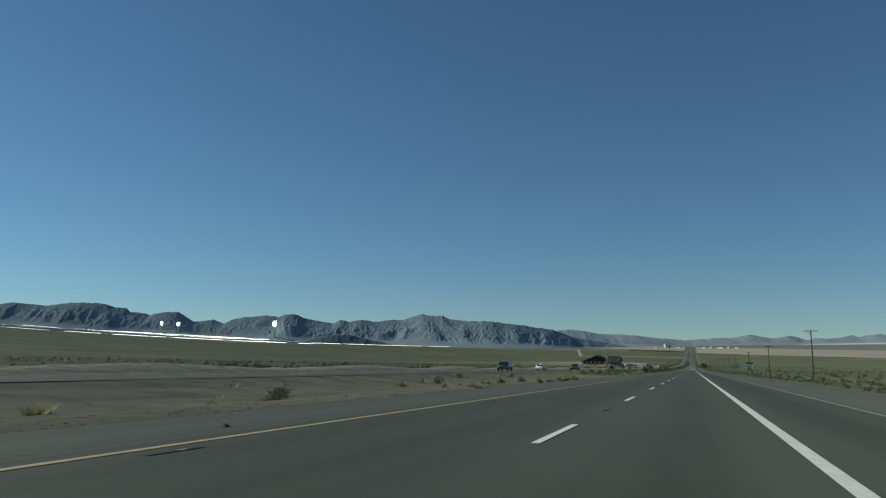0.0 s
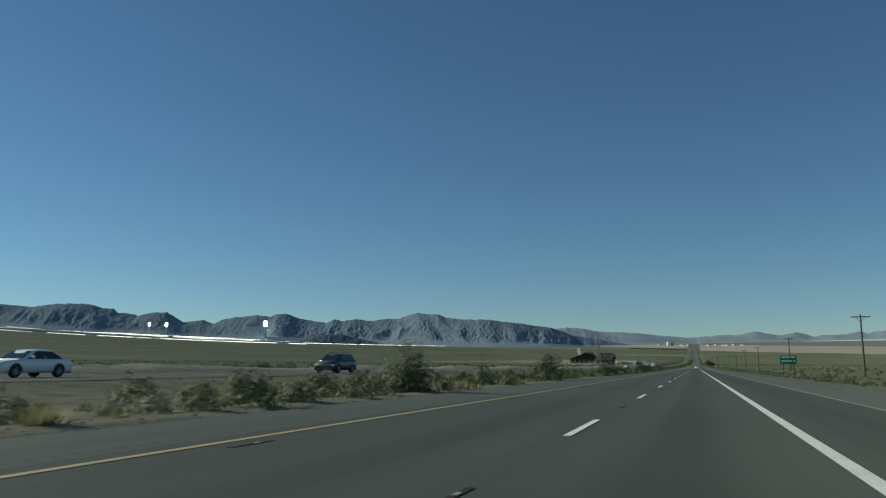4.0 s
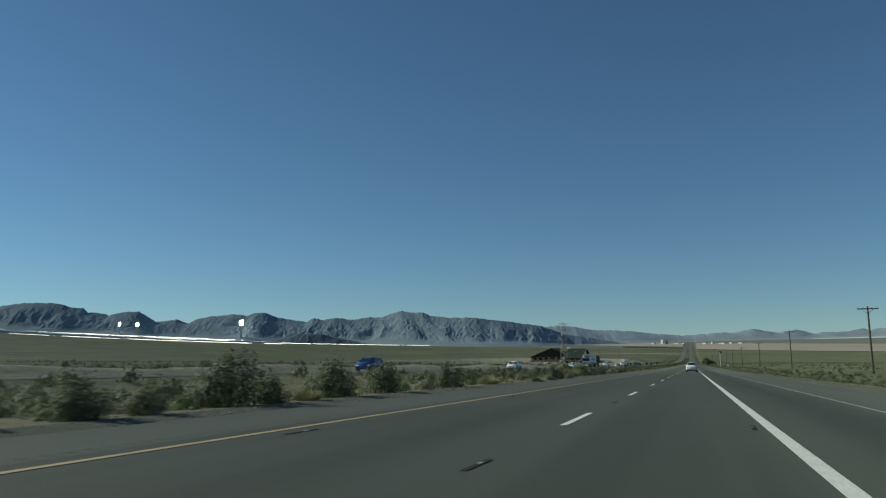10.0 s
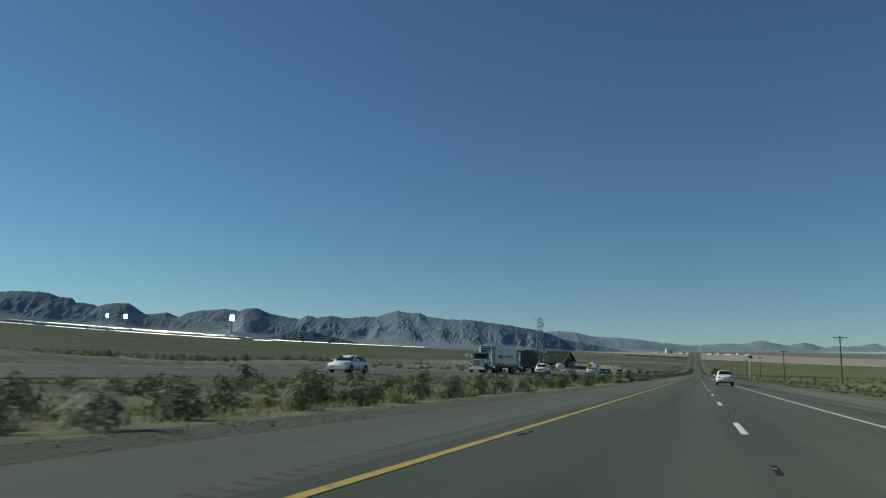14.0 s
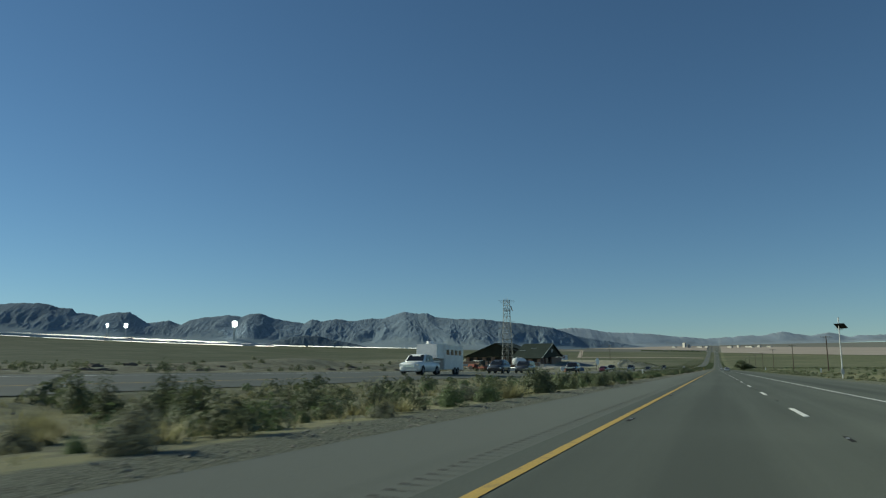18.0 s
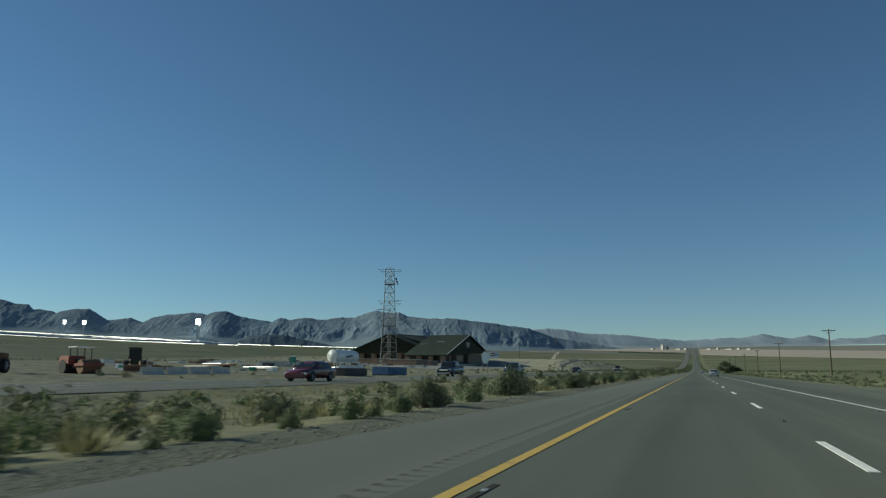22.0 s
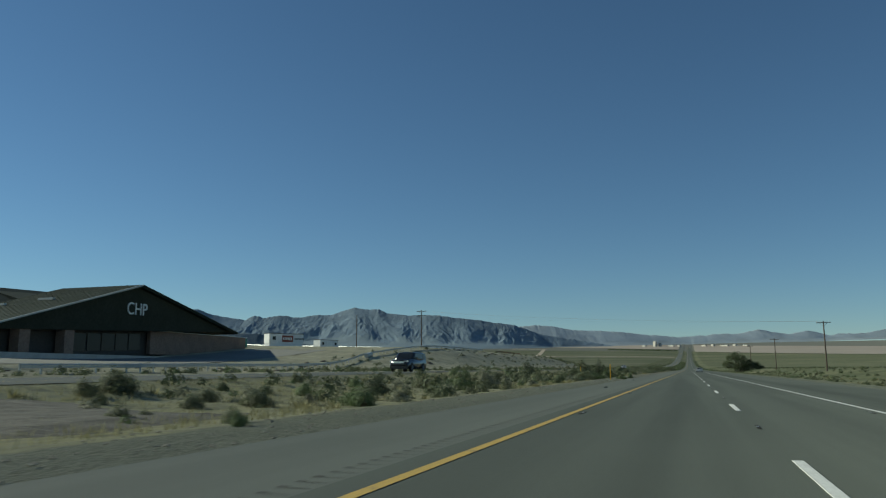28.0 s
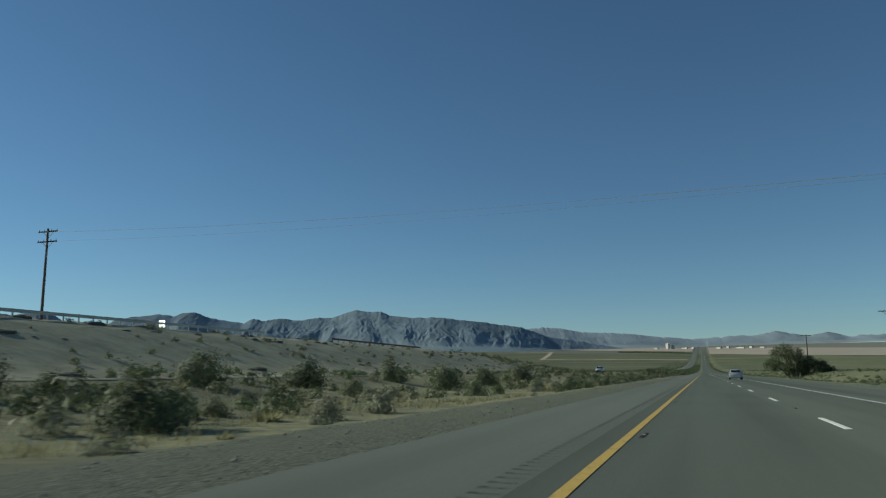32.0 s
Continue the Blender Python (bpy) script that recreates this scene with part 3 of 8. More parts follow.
tagged(link("rumble_strip", bm, M_RUMBLE), "row of flat dark marks for the shade in grooves milled into the shoulder", "rumble strip", kind="stuff")

# ---- dry lake and the far plain ----
def far_sheet(name, corners, material, label, lift=1.2, n=24, category="dry lake"):
    (ax, ay), (bx, by), (cx, cy), (dx, dy) = corners
    verts, faces = [], []
    for j in range(9):
        v = j / 8
        for i in range(n + 1):
            u = i / n
            x = (1 - v) * ((1 - u) * ax + u * bx) + v * ((1 - u) * dx + u * cx)
            y = (1 - v) * ((1 - u) * ay + u * by) + v * ((1 - u) * dy + u * cy) + 25 * noise.noise((x * 0.01, 0.0 if j == 0 else 5.0, 3))
            verts.append((x, y, ground_z(x, y) + lift))
    faces = [(j * (n + 1) + i, j * (n + 1) + i + 1, (j + 1) * (n + 1) + i + 1, (j + 1) * (n + 1) + i) for j in range(8) for i in range(n)]
    me = bpy.data.meshes.new(name)
    me.from_pydata(verts, [], faces)
    me.materials.append(material)
    return tagged(new(name, me), label, category, kind="structure")


far_sheet("dry_lake", [(24, 4190), (1600, 2350), (1600, 3950), (24, 4980)], M_PLAYA, "pale tan dry lake bed across the valley")
far_sheet("dry_lake", [(-900, 4790), (-40, 4480), (-40, 4980), (-900, 4985)], M_PLAYA, "pale tan dry lake bed beyond the plain")

far_sheet("dirt_track", [(-480, 3470), (-44, 3500), (-44, 3570), (-480, 3530)], M_DIRT, "pale dirt track crossing the open plain", 0.5, category="dirt track")
far_sheet("dirt_track", [(-486, 3540), (-470, 3540), (-602, 4420), (-618, 4420)], M_DIRT, "pale dirt track climbing the far plain", 0.5, category="dirt track")
far_sheet("dirt_track", [(-760, 4440), (-600, 4400), (-600, 4440), (-760, 4480)], M_DIRT, "pale dirt track along the far edge of the plain", 0.5, category="dirt track")

# ---- mountains ----
AXIS = radians(17.8)
FORWARD = Vector((-math.sin(AXIS), math.cos(AXIS), 0))


def crest_point(az, el, depth):
    """Where a sight line from the middle of the drive meets the plane of that depth."""
    a = radians(az)
    way = Vector((-math.sin(a), math.cos(a), 0))
    eye = Vector((0, 570, 1.0))
    s = (depth - eye.dot(FORWARD)) / way.dot(FORWARD)
    p = eye + s * way
    return p.x, p.y, 1.0 + s * el / 1000


def spurs(u, w, seed):
    """Ridged relief of a bare mountain face, u along it and w down it in metres: low in the gullies, high on the spurs."""
    u = u + 45 * noise.noise((u * 0.006, w * 0.006, seed)) + 16 * noise.noise((u * 0.02, w * 0.02, seed + 2))
    a = 1 - 2 * abs(noise.noise((u * 0.0065, w * 0.0026, seed)))
    b = 1 - 2 * abs(noise.noise((u * 0.0150, w * 0.0075, seed + 5)))
    c = 1 - 2 * abs(noise.noise((u * 0.0340, w * 0.0210, seed + 9)))
    d = noise.noise((u * 0.080, w * 0.060, seed + 13))
    return 0.52 * a + 0.27 * b + 0.15 * c + 0.07 * d


def mountain(name, profile, depth, thick, materials, label, jag, seed, cols=620, rows=30, relief=0.3, bend=0.0, fan=0.2):
    az = [p[0] for p in profile]
    el = [p[1] for p in profile]
    side = Vector((FORWARD.y, -FORWARD.x, 0))
    ridge = []
    for k in range(cols + 1):
        a = az[0] + (az[-1] - az[0]) * k / cols
        e = float(np.interp(-a, [-q for q in az], el))
        rag = jag * (noise.noise((a * 2.3, seed, 0)) + 0.6 * noise.noise((a * 6.1, seed, 4)) + 0.45 * noise.noise((a * 15.0, seed, 9)) + 0.3 * noise.noise((a * 34.0, seed, 2)))
        x, y, z = crest_point(a, e + rag, depth - bend * smooth01((24 - a) / 9))
        ridge.append((x, y, z, x * side.x + y * side.y))
    # a high crest has a wide foot
    tall = np.array([z - ground_z(x, y) for x, y, z, u in ridge])
    width = np.convolve(np.pad(tall, 40, mode="edge"), np.ones(81) / 81, mode="valid")
    width = np.clip(thick * width / 300, 60, thick)
    # the ragged crest softens downhill
    soft = np.convolve(np.pad([r[2] for r in ridge], 12, mode="edge"), np.ones(25) / 25, mode="valid")
    verts, low = [], []
    for j in range(rows + 1):
        v = j / (rows - 3)                      # 0 at the foot, 1 on the crest, beyond it the far side
        for (x, y, top, u), wide, mild in zip(ridge, width, soft):
            z = mild + (top - mild) * v ** 6
            back = (1 - v) * wide
            fx, fy = x - FORWARD.x * back, y - FORWARD.y * back
            foot = ground_z(fx, fy) - 5
            if v <= 1:
                g = spurs(u, back, seed)
                # a gentle apron of debris, then the steep face
                shape = 0.62 * v + 0.38 * max(0.0, (v - 0.8 * fan) / (1 - 0.8 * fan)) ** 1.1
                env = smooth01((v - 0.45 * fan) / (0.9 * fan)) * min(1.0, 2.6 * (1 - v))
                h = foot + (z - foot) * max(0.0, min(shape + relief * env * (g - 0.42), 0.985 - 0.25 * (1 - v) if v < 1 else 1.0))
            else:
                h = top - (top - foot) * (v - 1) * 3.2
            verts.append((fx, fy, h))
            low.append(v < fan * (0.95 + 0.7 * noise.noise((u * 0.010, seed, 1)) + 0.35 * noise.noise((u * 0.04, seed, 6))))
    n = cols + 1
    faces = [(j * n + i, j * n + i + 1, (j + 1) * n + i + 1, (j + 1) * n + i) for j in range(rows) for i in range(cols)]
    me = bpy.data.meshes.new(name)
    me.from_pydata(verts, [], faces)
    me.polygons.foreach_set("use_smooth", [True] * len(faces))
    for m in materials:
        me.materials.append(m)
    # faces low on the slope take the second material, its colour paled for haze
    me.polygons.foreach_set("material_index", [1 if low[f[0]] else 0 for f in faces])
    return tagged(new(name, me), label, "mountain", kind="structure")


WEST = [(58, 70), (54, 66), (51.5, 76), (49.49, 73.8), (47.86, 79.0), (46.67, 79.9), (45.78, 79.3), (45.05, 75.2), (44.33, 75.0), (44.05, 69.8), (43.21, 69.7),
        (42.71, 66.6), (41.91, 71.1), (40.78, 72.5), (40.26, 67.3), (39.66, 60.1), (39.01, 61.1), (38.24, 63.5), (37.43, 58.3), (36.86, 64.1),
        (35.87, 68.0), (34.66, 69.9), (34.26, 71.5), (33.35, 69.0), (32.83, 72.8), (32.0, 73.8), (31.37, 69.0), (30.52, 65.7), (29.03, 61.9)]
PEAK = [(29.03, 61.9), (28.4, 67.1), (27.84, 64.4), (26.69, 67.5), (25.4, 64.9), (24.54, 68.0), (23.33, 68.2), (22.6, 72.8), (21.73, 77.3), (21.08, 74.5),
        (20.13, 75.3), (19.57, 70.3), (18.07, 67.5), (16.14, 67.6), (15.07, 64.7), (13.49, 61.8), (12.73, 59.6), (11.02, 55.3),
        (10.18, 50.2), (9.55, 45.8), (8.92, 43.0), (6.63, 36.5), (4.5, 30)]
FAR = [(13.5, 48), (10.82, 53.8), (9.57, 55.2), (8.53, 53.7), (7.31, 49.3), (4.47, 46.9), (2.88, 43.3), (0.55, 39.5), (-1.37, 41.3), (-1.94, 42.6), (-2.87, 41.7),
       (-3.62, 44.3), (-4.36, 46.2), (-4.89, 44.0), (-5.96, 40.5), (-7.03, 44.2), (-7.54, 42.1), (-8.22, 38.0), (-8.74, 40.5),
       (-9.58, 39.6), (-10.58, 41.3), (-11.15, 43.7), (-11.56, 41.0), (-12.15, 43.3), (-14, 45), (-17, 40), (-22, 44)]
HILL = [(32.5, 32.1), (31.26, 38.7), (29.99, 43.9), (29.14, 46.3), (27.85, 45.8), (26.98, 41.7), (25.23, 36.2), (24.35, 32.0)]
mountain("mountain_range", FAR, 4991, 1000, (M_FAR, M_FARHAZE), "pale blue distant mountain range across the valley", 0.9, 3.0, 700, 34, 0.07, 0.0, 0.45)
mountain("mountain_range", WEST + PEAK[1:], 4965, 600, (M_RANGE, M_HAZEFAN), "rugged blue-grey bare mountain range with steep gullies", 0.8, 11.0, 1300, 80, 0.19, 200.0, 0.36)
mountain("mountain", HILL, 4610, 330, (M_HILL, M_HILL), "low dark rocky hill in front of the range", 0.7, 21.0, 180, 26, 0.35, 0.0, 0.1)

# ---- solar plant ----
def solar_tower(x, y, top, scale, label):
    z0 = ground_z(x, y) - 1
    root = empty("solar_tower", pose(x, y, z0, rz=32), label, "solar tower", "solar towers")
    h = top - z0
    w = 17 * scale
    bm = B()
    box(bm, -w * 0.30, w * 0.30, -w * 0.30, w * 0.30, 0, h * 0.70)
    for k in range(9):
        zz = h * 0.06 + h * 0.068 * k
        box(bm, -w * 0.34, w * 0.34, -w * 0.34, w * 0.34, zz, zz + h * 0.012)
    part("shaft", bm, M_STEEL, root)
    bm = B()
    box(bm, -w * 0.66, w * 0.66, -w * 0.66, w * 0.66, h * 0.74, h * 0.985, bevel=w * 0.10)
    part("boiler", bm, M_GLOW, root, "boiler glowing white in the gathered sunlight")
    bm = B()
    box(bm, -w * 0.4, w * 0.4, -w * 0.4, w * 0.4, h * 0.985, h)
    part("cap", bm, M_STEEL, root)
    bm = B()
    box(bm, -w * 1.6, w * 1.3, -w * 1.2, w * 1.2, 0, h * 0.07)
    box(bm, w * 1.0, w * 3.4, -w * 1.2, w * 1.0, 0, h * 0.11)
    part("power_block", bm, M_BLACK, root, "dark plant building at the foot")
    return root


solar_tower(-2425, 4194, 280, 1.0, "tall solar tower with a blinding white boiler on top")
solar_tower(-2989, 4018, 270, 0.66, "solar tower with a glowing boiler, with its plant building")
solar_tower(-3087, 3988, 272, 0.50, "slender solar tower with a small glowing boiler")


FACE = (SUN_FROM * 0.89 + Vector((0, 0, 0.45)) - (FORWARD + Vector((-0.25, 0, 0))).normalized()).normalized()     # between the sun and the road


def heliostats(name, az0, az1, d0, d1, rows, label, tall=1.5, face=FACE):
    """Rows of tilted mirrors, seen edge after edge across the plain."""
    bm = B()
    for r in range(rows):
        depth = d0 + (d1 - d0) * r / max(1, rows - 1)
        a = az0 + 0.5 * noise.noise((r * 1.7, 2, 2))
        while a < az1:
            x, y, _ = crest_point(a, 0, depth)
            step = 0.11
            if noise.noise((a * 0.9, r * 2.6 + d0, 5)) + 0.4 * noise.noise((a * 5.0, r * 3.1, 8)) > -0.12:
                c = Vector((x, y, ground_z(x, y) + 6.5))
                u = Vector((-face.y, face.x, 0)).normalized()
                w = face.cross(u)
                bm.faces.new([bm.verts.new(c + u * p * 6.5 + w * q * tall) for p, q in ((-1, -1), (1, -1), (1, 1), (-1, 1))])
            a += step
    return tagged(link(name, bm, M_MIRROR), label, "mirror field", kind="stuff")


AWAY = Vector((0.5, -0.7, 0.5)).normalized()     # turned off the sun, so that only the sky shows in them
heliostats("mirror_field", 19.8, 31.2, 4455, 4470, 3, "thin rows of bright solar mirrors across the plain", 1.2)
heliostats("mirror_field", 31.0, 53.0, 4330, 4345, 2, "front rows of bright solar mirrors on the plain", 1.2)
heliostats("mirror_field", 31.0, 53.0, 4365, 4550, 9, "rows of dull blue-grey solar mirrors turned off the sun", 2.3, AWAY)
heliostats("mirror_field", 30.0, 53.0, 4572, 4580, 2, "farther rows of bright solar mirrors on the plain", 1.2)
heliostats("mirror_field", 33.5, 51.0, 4680, 4740, 4, "rows of bright solar mirrors behind the towers")

# ---- vehicles: built nose towards -y, standing on z = 0 ----
def paint(name, color, rough=0.25, metal=0.0):
    m = mat(name, color, rough, metal)
    m.node_tree.nodes["Principled BSDF"].inputs["Coat Weight"].default_value = 0.5
    n = Nodes(m)
    n.color(n.mix(n.ramp(n.noise(1.4, 3.0), (0.4, 0.0), (0.7, 0.3)), color, tuple(0.75 * v for v in color)))
    return m


P_WHITE = paint("white car paint", (0.74, 0.76, 0.75))
P_BLACK = paint("black car paint", (0.012, 0.013, 0.016))
P_GREY = paint("dark grey car paint", (0.06, 0.065, 0.072), 0.3, 0.3)
P_SILVER = paint("silver car paint", (0.38, 0.40, 0.42), 0.3, 0.5)
P_BLUE = paint("blue car paint", (0.02, 0.05, 0.19))
P_MAROON = paint("maroon car paint", (0.09, 0.014, 0.02))
P_NAVY = paint("navy car paint", (0.018, 0.03, 0.06))


def wheel(parent, x, y, r, w, name="wheel"):
    s = 1 if x > 0 else -1
    bm = B()
    seg = 20
    prof = [(r * 0.62, -w / 2), (r * 0.94, -w / 2), (r, -w * 0.32), (r, w * 0.32), (r * 0.94, w / 2), (r * 0.62, w / 2)]
    rings = [[bm.verts.new((x + d, y + q * math.cos(2 * math.pi * k / seg), r + q * math.sin(2 * math.pi * k / seg))) for q, d in prof] for k in range(seg)]
    for k in range(seg):
        a, b = rings[k], rings[(k + 1) % seg]
        for i in range(len(prof) - 1):
            bm.faces.new((a[i], a[i + 1], b[i + 1], b[i]))
    bmesh.ops.recalc_face_normals(bm, faces=bm.faces[:])
    tyre = part(name, bm, M_TYRE, parent, smooth=False)
    bm = B()
    rod(bm, (x + s * w * 0.1, y, r), (x + s * w * 0.34, y, r), r * 0.62, n=seg)
    for k in range(5):
        a = 2 * math.pi * k / 5
        c, e = math.cos(a), math.sin(a)
        rod(bm, (x + s * w * 0.42, y, r), (x + s * w * 0.40, y + r * 0.56 * c, r + r * 0.56 * e), r * 0.09, r * 0.12, 6)
    rod(bm, (x + s * w * 0.34, y, r), (x + s * w * 0.46, y, r), r * 0.15, n=10)
    part("rim", bm, M_RIM, tyre)
    return tyre


def ring8(w, y, z0, zs, zt):
    return [(-w * 0.86, y, z0), (-w * 0.985, y, z0 + 0.14), (-w, y, zs), (-w * 0.93, y, zt), (w * 0.93, y, zt), (w, y, zs), (w * 0.985, y, z0 + 0.14), (w * 0.86, y, z0)]


SHAPES = {
    # body stations: y, half width, underside, shoulder, top; cabin stations: y, half width below and above, z below and above
    "suv": dict(L=4.75, w=0.94, belt=1.08, roof=1.69, r=0.37, hood=1.02, front=(0.95, 1.85), rear=(3.95, 4.62), wb=(0.93, 3.68), nose=0.80, tail=1.05),
    "large_suv": dict(L=5.5, w=1.02, belt=1.28, roof=1.94, r=0.41, hood=1.24, front=(1.45, 2.05), rear=(5.2, 5.42), wb=(1.0, 4.25), nose=1.14, tail=1.27),
    "sedan": dict(L=4.7, w=0.90, belt=0.95, roof=1.44, r=0.33, hood=0.88, front=(1.25, 2.15), rear=(3.4, 4.25), wb=(0.92, 3.68), nose=0.68, tail=0.98),
    "hatch": dict(L=4.3, w=0.88, belt=1.02, roof=1.54, r=0.32, hood=0.98, front=(0.75, 1.75), rear=(3.75, 4.2), wb=(0.82, 3.45), nose=0.75, tail=1.0),
    "van": dict(L=5.05, w=0.98, belt=1.10, roof=1.75, r=0.34, hood=1.02, front=(0.75, 1.7), rear=(4.75, 4.98), wb=(0.95, 4.0), nose=0.78, tail=1.08),
    "pickup": dict(L=5.75, w=1.0, belt=1.22, roof=1.90, r=0.40, hood=1.16, front=(1.35, 2.05), rear=(3.65, 3.85), wb=(1.0, 4.6), nose=1.02, tail=1.18),
}


def car(kind, body_paint, label, category, rack=False):
    d = SHAPES[kind]
    L, w, belt, roof, r = d["L"], d["w"], d["belt"], d["roof"], d["r"]
    root = empty(kind, Matrix.Identity(4), label, category, "cars on the highway")
    z0 = 0.24 if kind in ("sedan", "hatch") else 0.3
    bm = B()
    st = [(0.0, w * 0.80, z0 + 0.14, 0.5, d["nose"] - 0.10), (0.10, w * 0.92, z0 + 0.02, 0.58, d["nose"]), (0.45, w * 0.98, z0, 0.68, d["hood"] - 0.08),
          (d["front"][0], w, z0, 0.75, d["hood"]), (d["front"][0] + 0.25, w, z0, 0.78, belt), (d["rear"][0], w, z0, 0.80, belt + 0.03),
          (L - 0.28, w * 0.99, z0 + 0.02, 0.80, d["tail"]), (L - 0.06, w * 0.95, z0 + 0.08, 0.76, d["tail"] - 0.03), (L, w * 0.88, z0 + 0.16, 0.70, d["tail"] - 0.12)]
    loft(bm, [ring8(hw, y, a, b, c) for y, hw, a, b, c in st])
    bmesh.ops.bevel(bm, geom=[e for e in bm.edges if e.calc_face_angle(0) > 0.6], offset=0.03, segments=2, affect="EDGES", clamp_overlap=True)
    part("body", bm, body_paint, root, smooth=True)
    # cabin: a painted shell with panes of glass laid just proud of it
    f0, f1 = d["front"]
    r0, r1 = d["rear"]
    wb, wr = w * 0.94, w * {"sedan": 0.74, "hatch": 0.76, "suv": 0.71}.get(kind, 0.83)

    def hoop(y, hb, q):
        """Cross-section of the cabin; q runs from 0 at the belt to 1 at the roof."""
        zt = hb + (roof - hb) * q
        zs = hb + (roof - 0.15 - hb) * q
        xs = wb + (wr + 0.05 - wb) * q
        return [(-wb, y, hb), (-xs, y, zs), (-wr * 0.82, y, zt - 0.03 * q), (-wr * 0.4, y, zt), (wr * 0.4, y, zt), (wr * 0.82, y, zt - 0.03 * q), (xs, y, zs), (wb, y, hb)]

    bm = B()
    low = belt - 0.06
    ym = (f1 + r0) / 2
    loft(bm, [hoop(f0, low, 0.03), hoop(f0 + (f1 - f0) * 0.55, low, 0.54), hoop(f1 - 0.02, low, 0.94), hoop(f1 + 0.25, low, 0.985), hoop(ym, low, 1.0), hoop(r0 - 0.15, low, 0.985), hoop(r0 + 0.03, low, 0.93),
              hoop(r0 + (r1 - r0) * 0.6, low, 0.40), hoop(r1, low, 0.03)])
    bmesh.ops.bevel(bm, geom=[e for e in bm.edges if e.calc_face_angle(0) > 0.55], offset=0.03, segments=2, affect="EDGES", clamp_overlap=True)
    part("cabin", bm, body_paint, root, smooth=True)

    def pane(name, pts, out):
        o = Vector(out) * 0.022
        bm = B()
        loft(bm, [[Vector(p) - o for p in pts], [Vector(p) + o for p in pts]])
        part(name, bm, M_CARGLASS, root, "dark tinted glass")

    def slope(ya, yb, u):
        """Point along the sloping glass from the belt (u = 0) to the roof (u = 1)."""
        return ya + (yb - ya) * u, low + (roof - 0.04 - low) * (0.03 + 0.93 * u)

    rise = roof - low
    (ya, za), (yb, zb) = slope(f0, f1, 0.12), slope(f0, f1, 0.93)
    pane("windscreen", [(-wb * 0.88, ya, za), (-wr * 0.84, yb, zb), (wr * 0.84, yb, zb), (wb * 0.88, ya, za)], Vector((0, -rise, f1 - f0)).normalized())
    u0 = 0.10 if kind in ("sedan", "pickup") else 0.34
    (ya, za), (yb, zb) = slope(r1, r0, u0), slope(r1, r0, 0.90)
    pane("rear_window", [(-wb * 0.80, ya, za), (-wr * 0.80, yb, zb), (wr * 0.80, yb, zb), (wb * 0.80, ya, za)], Vector((0, rise, r1 - r0)).normalized() * (2.4 if kind in ("suv", "van", "large_suv") else 1.2))
    posts = [0.0, 0.48, 1.0] if kind in ("sedan", "hatch", "pickup") else [0.0, 0.40, 0.74, 1.0]
    for s in (-1, 1):
        def side(u, top):
            yl, yh = f0 + 0.34 + (r1 - 0.22 - f0 - 0.34) * u, f1 + 0.10 + (r0 - 0.10 - f1 - 0.10) * u
            q = 0.80 if top else 0.10
            x = wb + (wr + 0.05 - wb) * (q / 0.9 if top else q)
            return (s * x, yh if top else yl, low + rise * q)
        for a, b in zip(posts, posts[1:]):
            pane("side_window", [side(a + 0.018, False), side(a + 0.018, True), side(b - 0.018, True), side(b - 0.018, False)], (s * 0.97, 0, 0.2))
        bm = B()
        box(bm, s * w - (0.02 if s > 0 else 0.19), s * w + (0.19 if s > 0 else 0.02), f0 + 0.52, f0 + 0.64, belt + 0.02, belt + 0.17, 0.03)
        part("wing_mirror", bm, body_paint, root)
        bm = B()
        box(bm, s * w * 0.72 - 0.2, s * w * 0.72 + 0.2, -0.0, 0.24, d["nose"] - 0.24, d["nose"] - 0.06, 0.03)
        part("headlight", bm, M_LAMP, root, "clear headlight")
        bm = B()
        if kind == "suv":
            lamp = [(0.42, L - 0.015, -0.10), (0.90, L - 0.05, -0.20), (0.985, L - 0.30, -0.16), (0.97, L - 0.42, 0.02), (0.90, L - 0.16, 0.06), (0.62, L - 0.06, 0.02)]
            loft(bm, [[(s * w * q * k, yy + 0.05 * (k - 0.97) / 0.04, d["tail"] - 0.06 + zz) for q, yy, zz in lamp] for k in (0.97, 1.01)])
        else:
            box(bm, s * w * 0.80 - 0.15, s * w * 0.80 + 0.15, L - 0.2, L - 0.015, d["tail"] - 0.24, d["tail"] - 0.07, 0.04)
        part("tail_light", bm, M_TAILCLEAR if kind == "suv" else M_TAIL, root, "smoked red and clear tail light" if kind == "suv" else "red tail light")
        if kind == "suv":
            bm = B()
            box(bm, s * w * 0.72 - 0.10, s * w * 0.72 + 0.10, L - 0.05, L + 0.012, z0 + 0.26, z0 + 0.32, 0.015)
            part("fog_lamp", bm, M_TAIL, root, "small red rear fog lamp")
        for y in d["wb"]:
            bm = B()
            seg = 12
            a = [(s * (w + 0.006), y + (r + 0.07) * math.cos(math.pi * k / seg), r + (r + 0.07) * math.sin(math.pi * k / seg)) for k in range(seg + 1)]
            vs = [bm.verts.new(p) for p in a]
            bm.faces.new(vs if s > 0 else vs[::-1])
            part("wheel_arch", bm, M_BLACK, root)
        for y in d["wb"]:
            wheel(root, s * (w - 0.10), y, r, 0.23)
    bm = B()
    box(bm, -w * 0.55, w * 0.55, -0.015, 0.06, d["nose"] - 0.34, d["nose"] - 0.12, 0.02)
    part("grille", bm, M_BLACK if kind not in ("large_suv", "pickup") else M_CHROME, root)
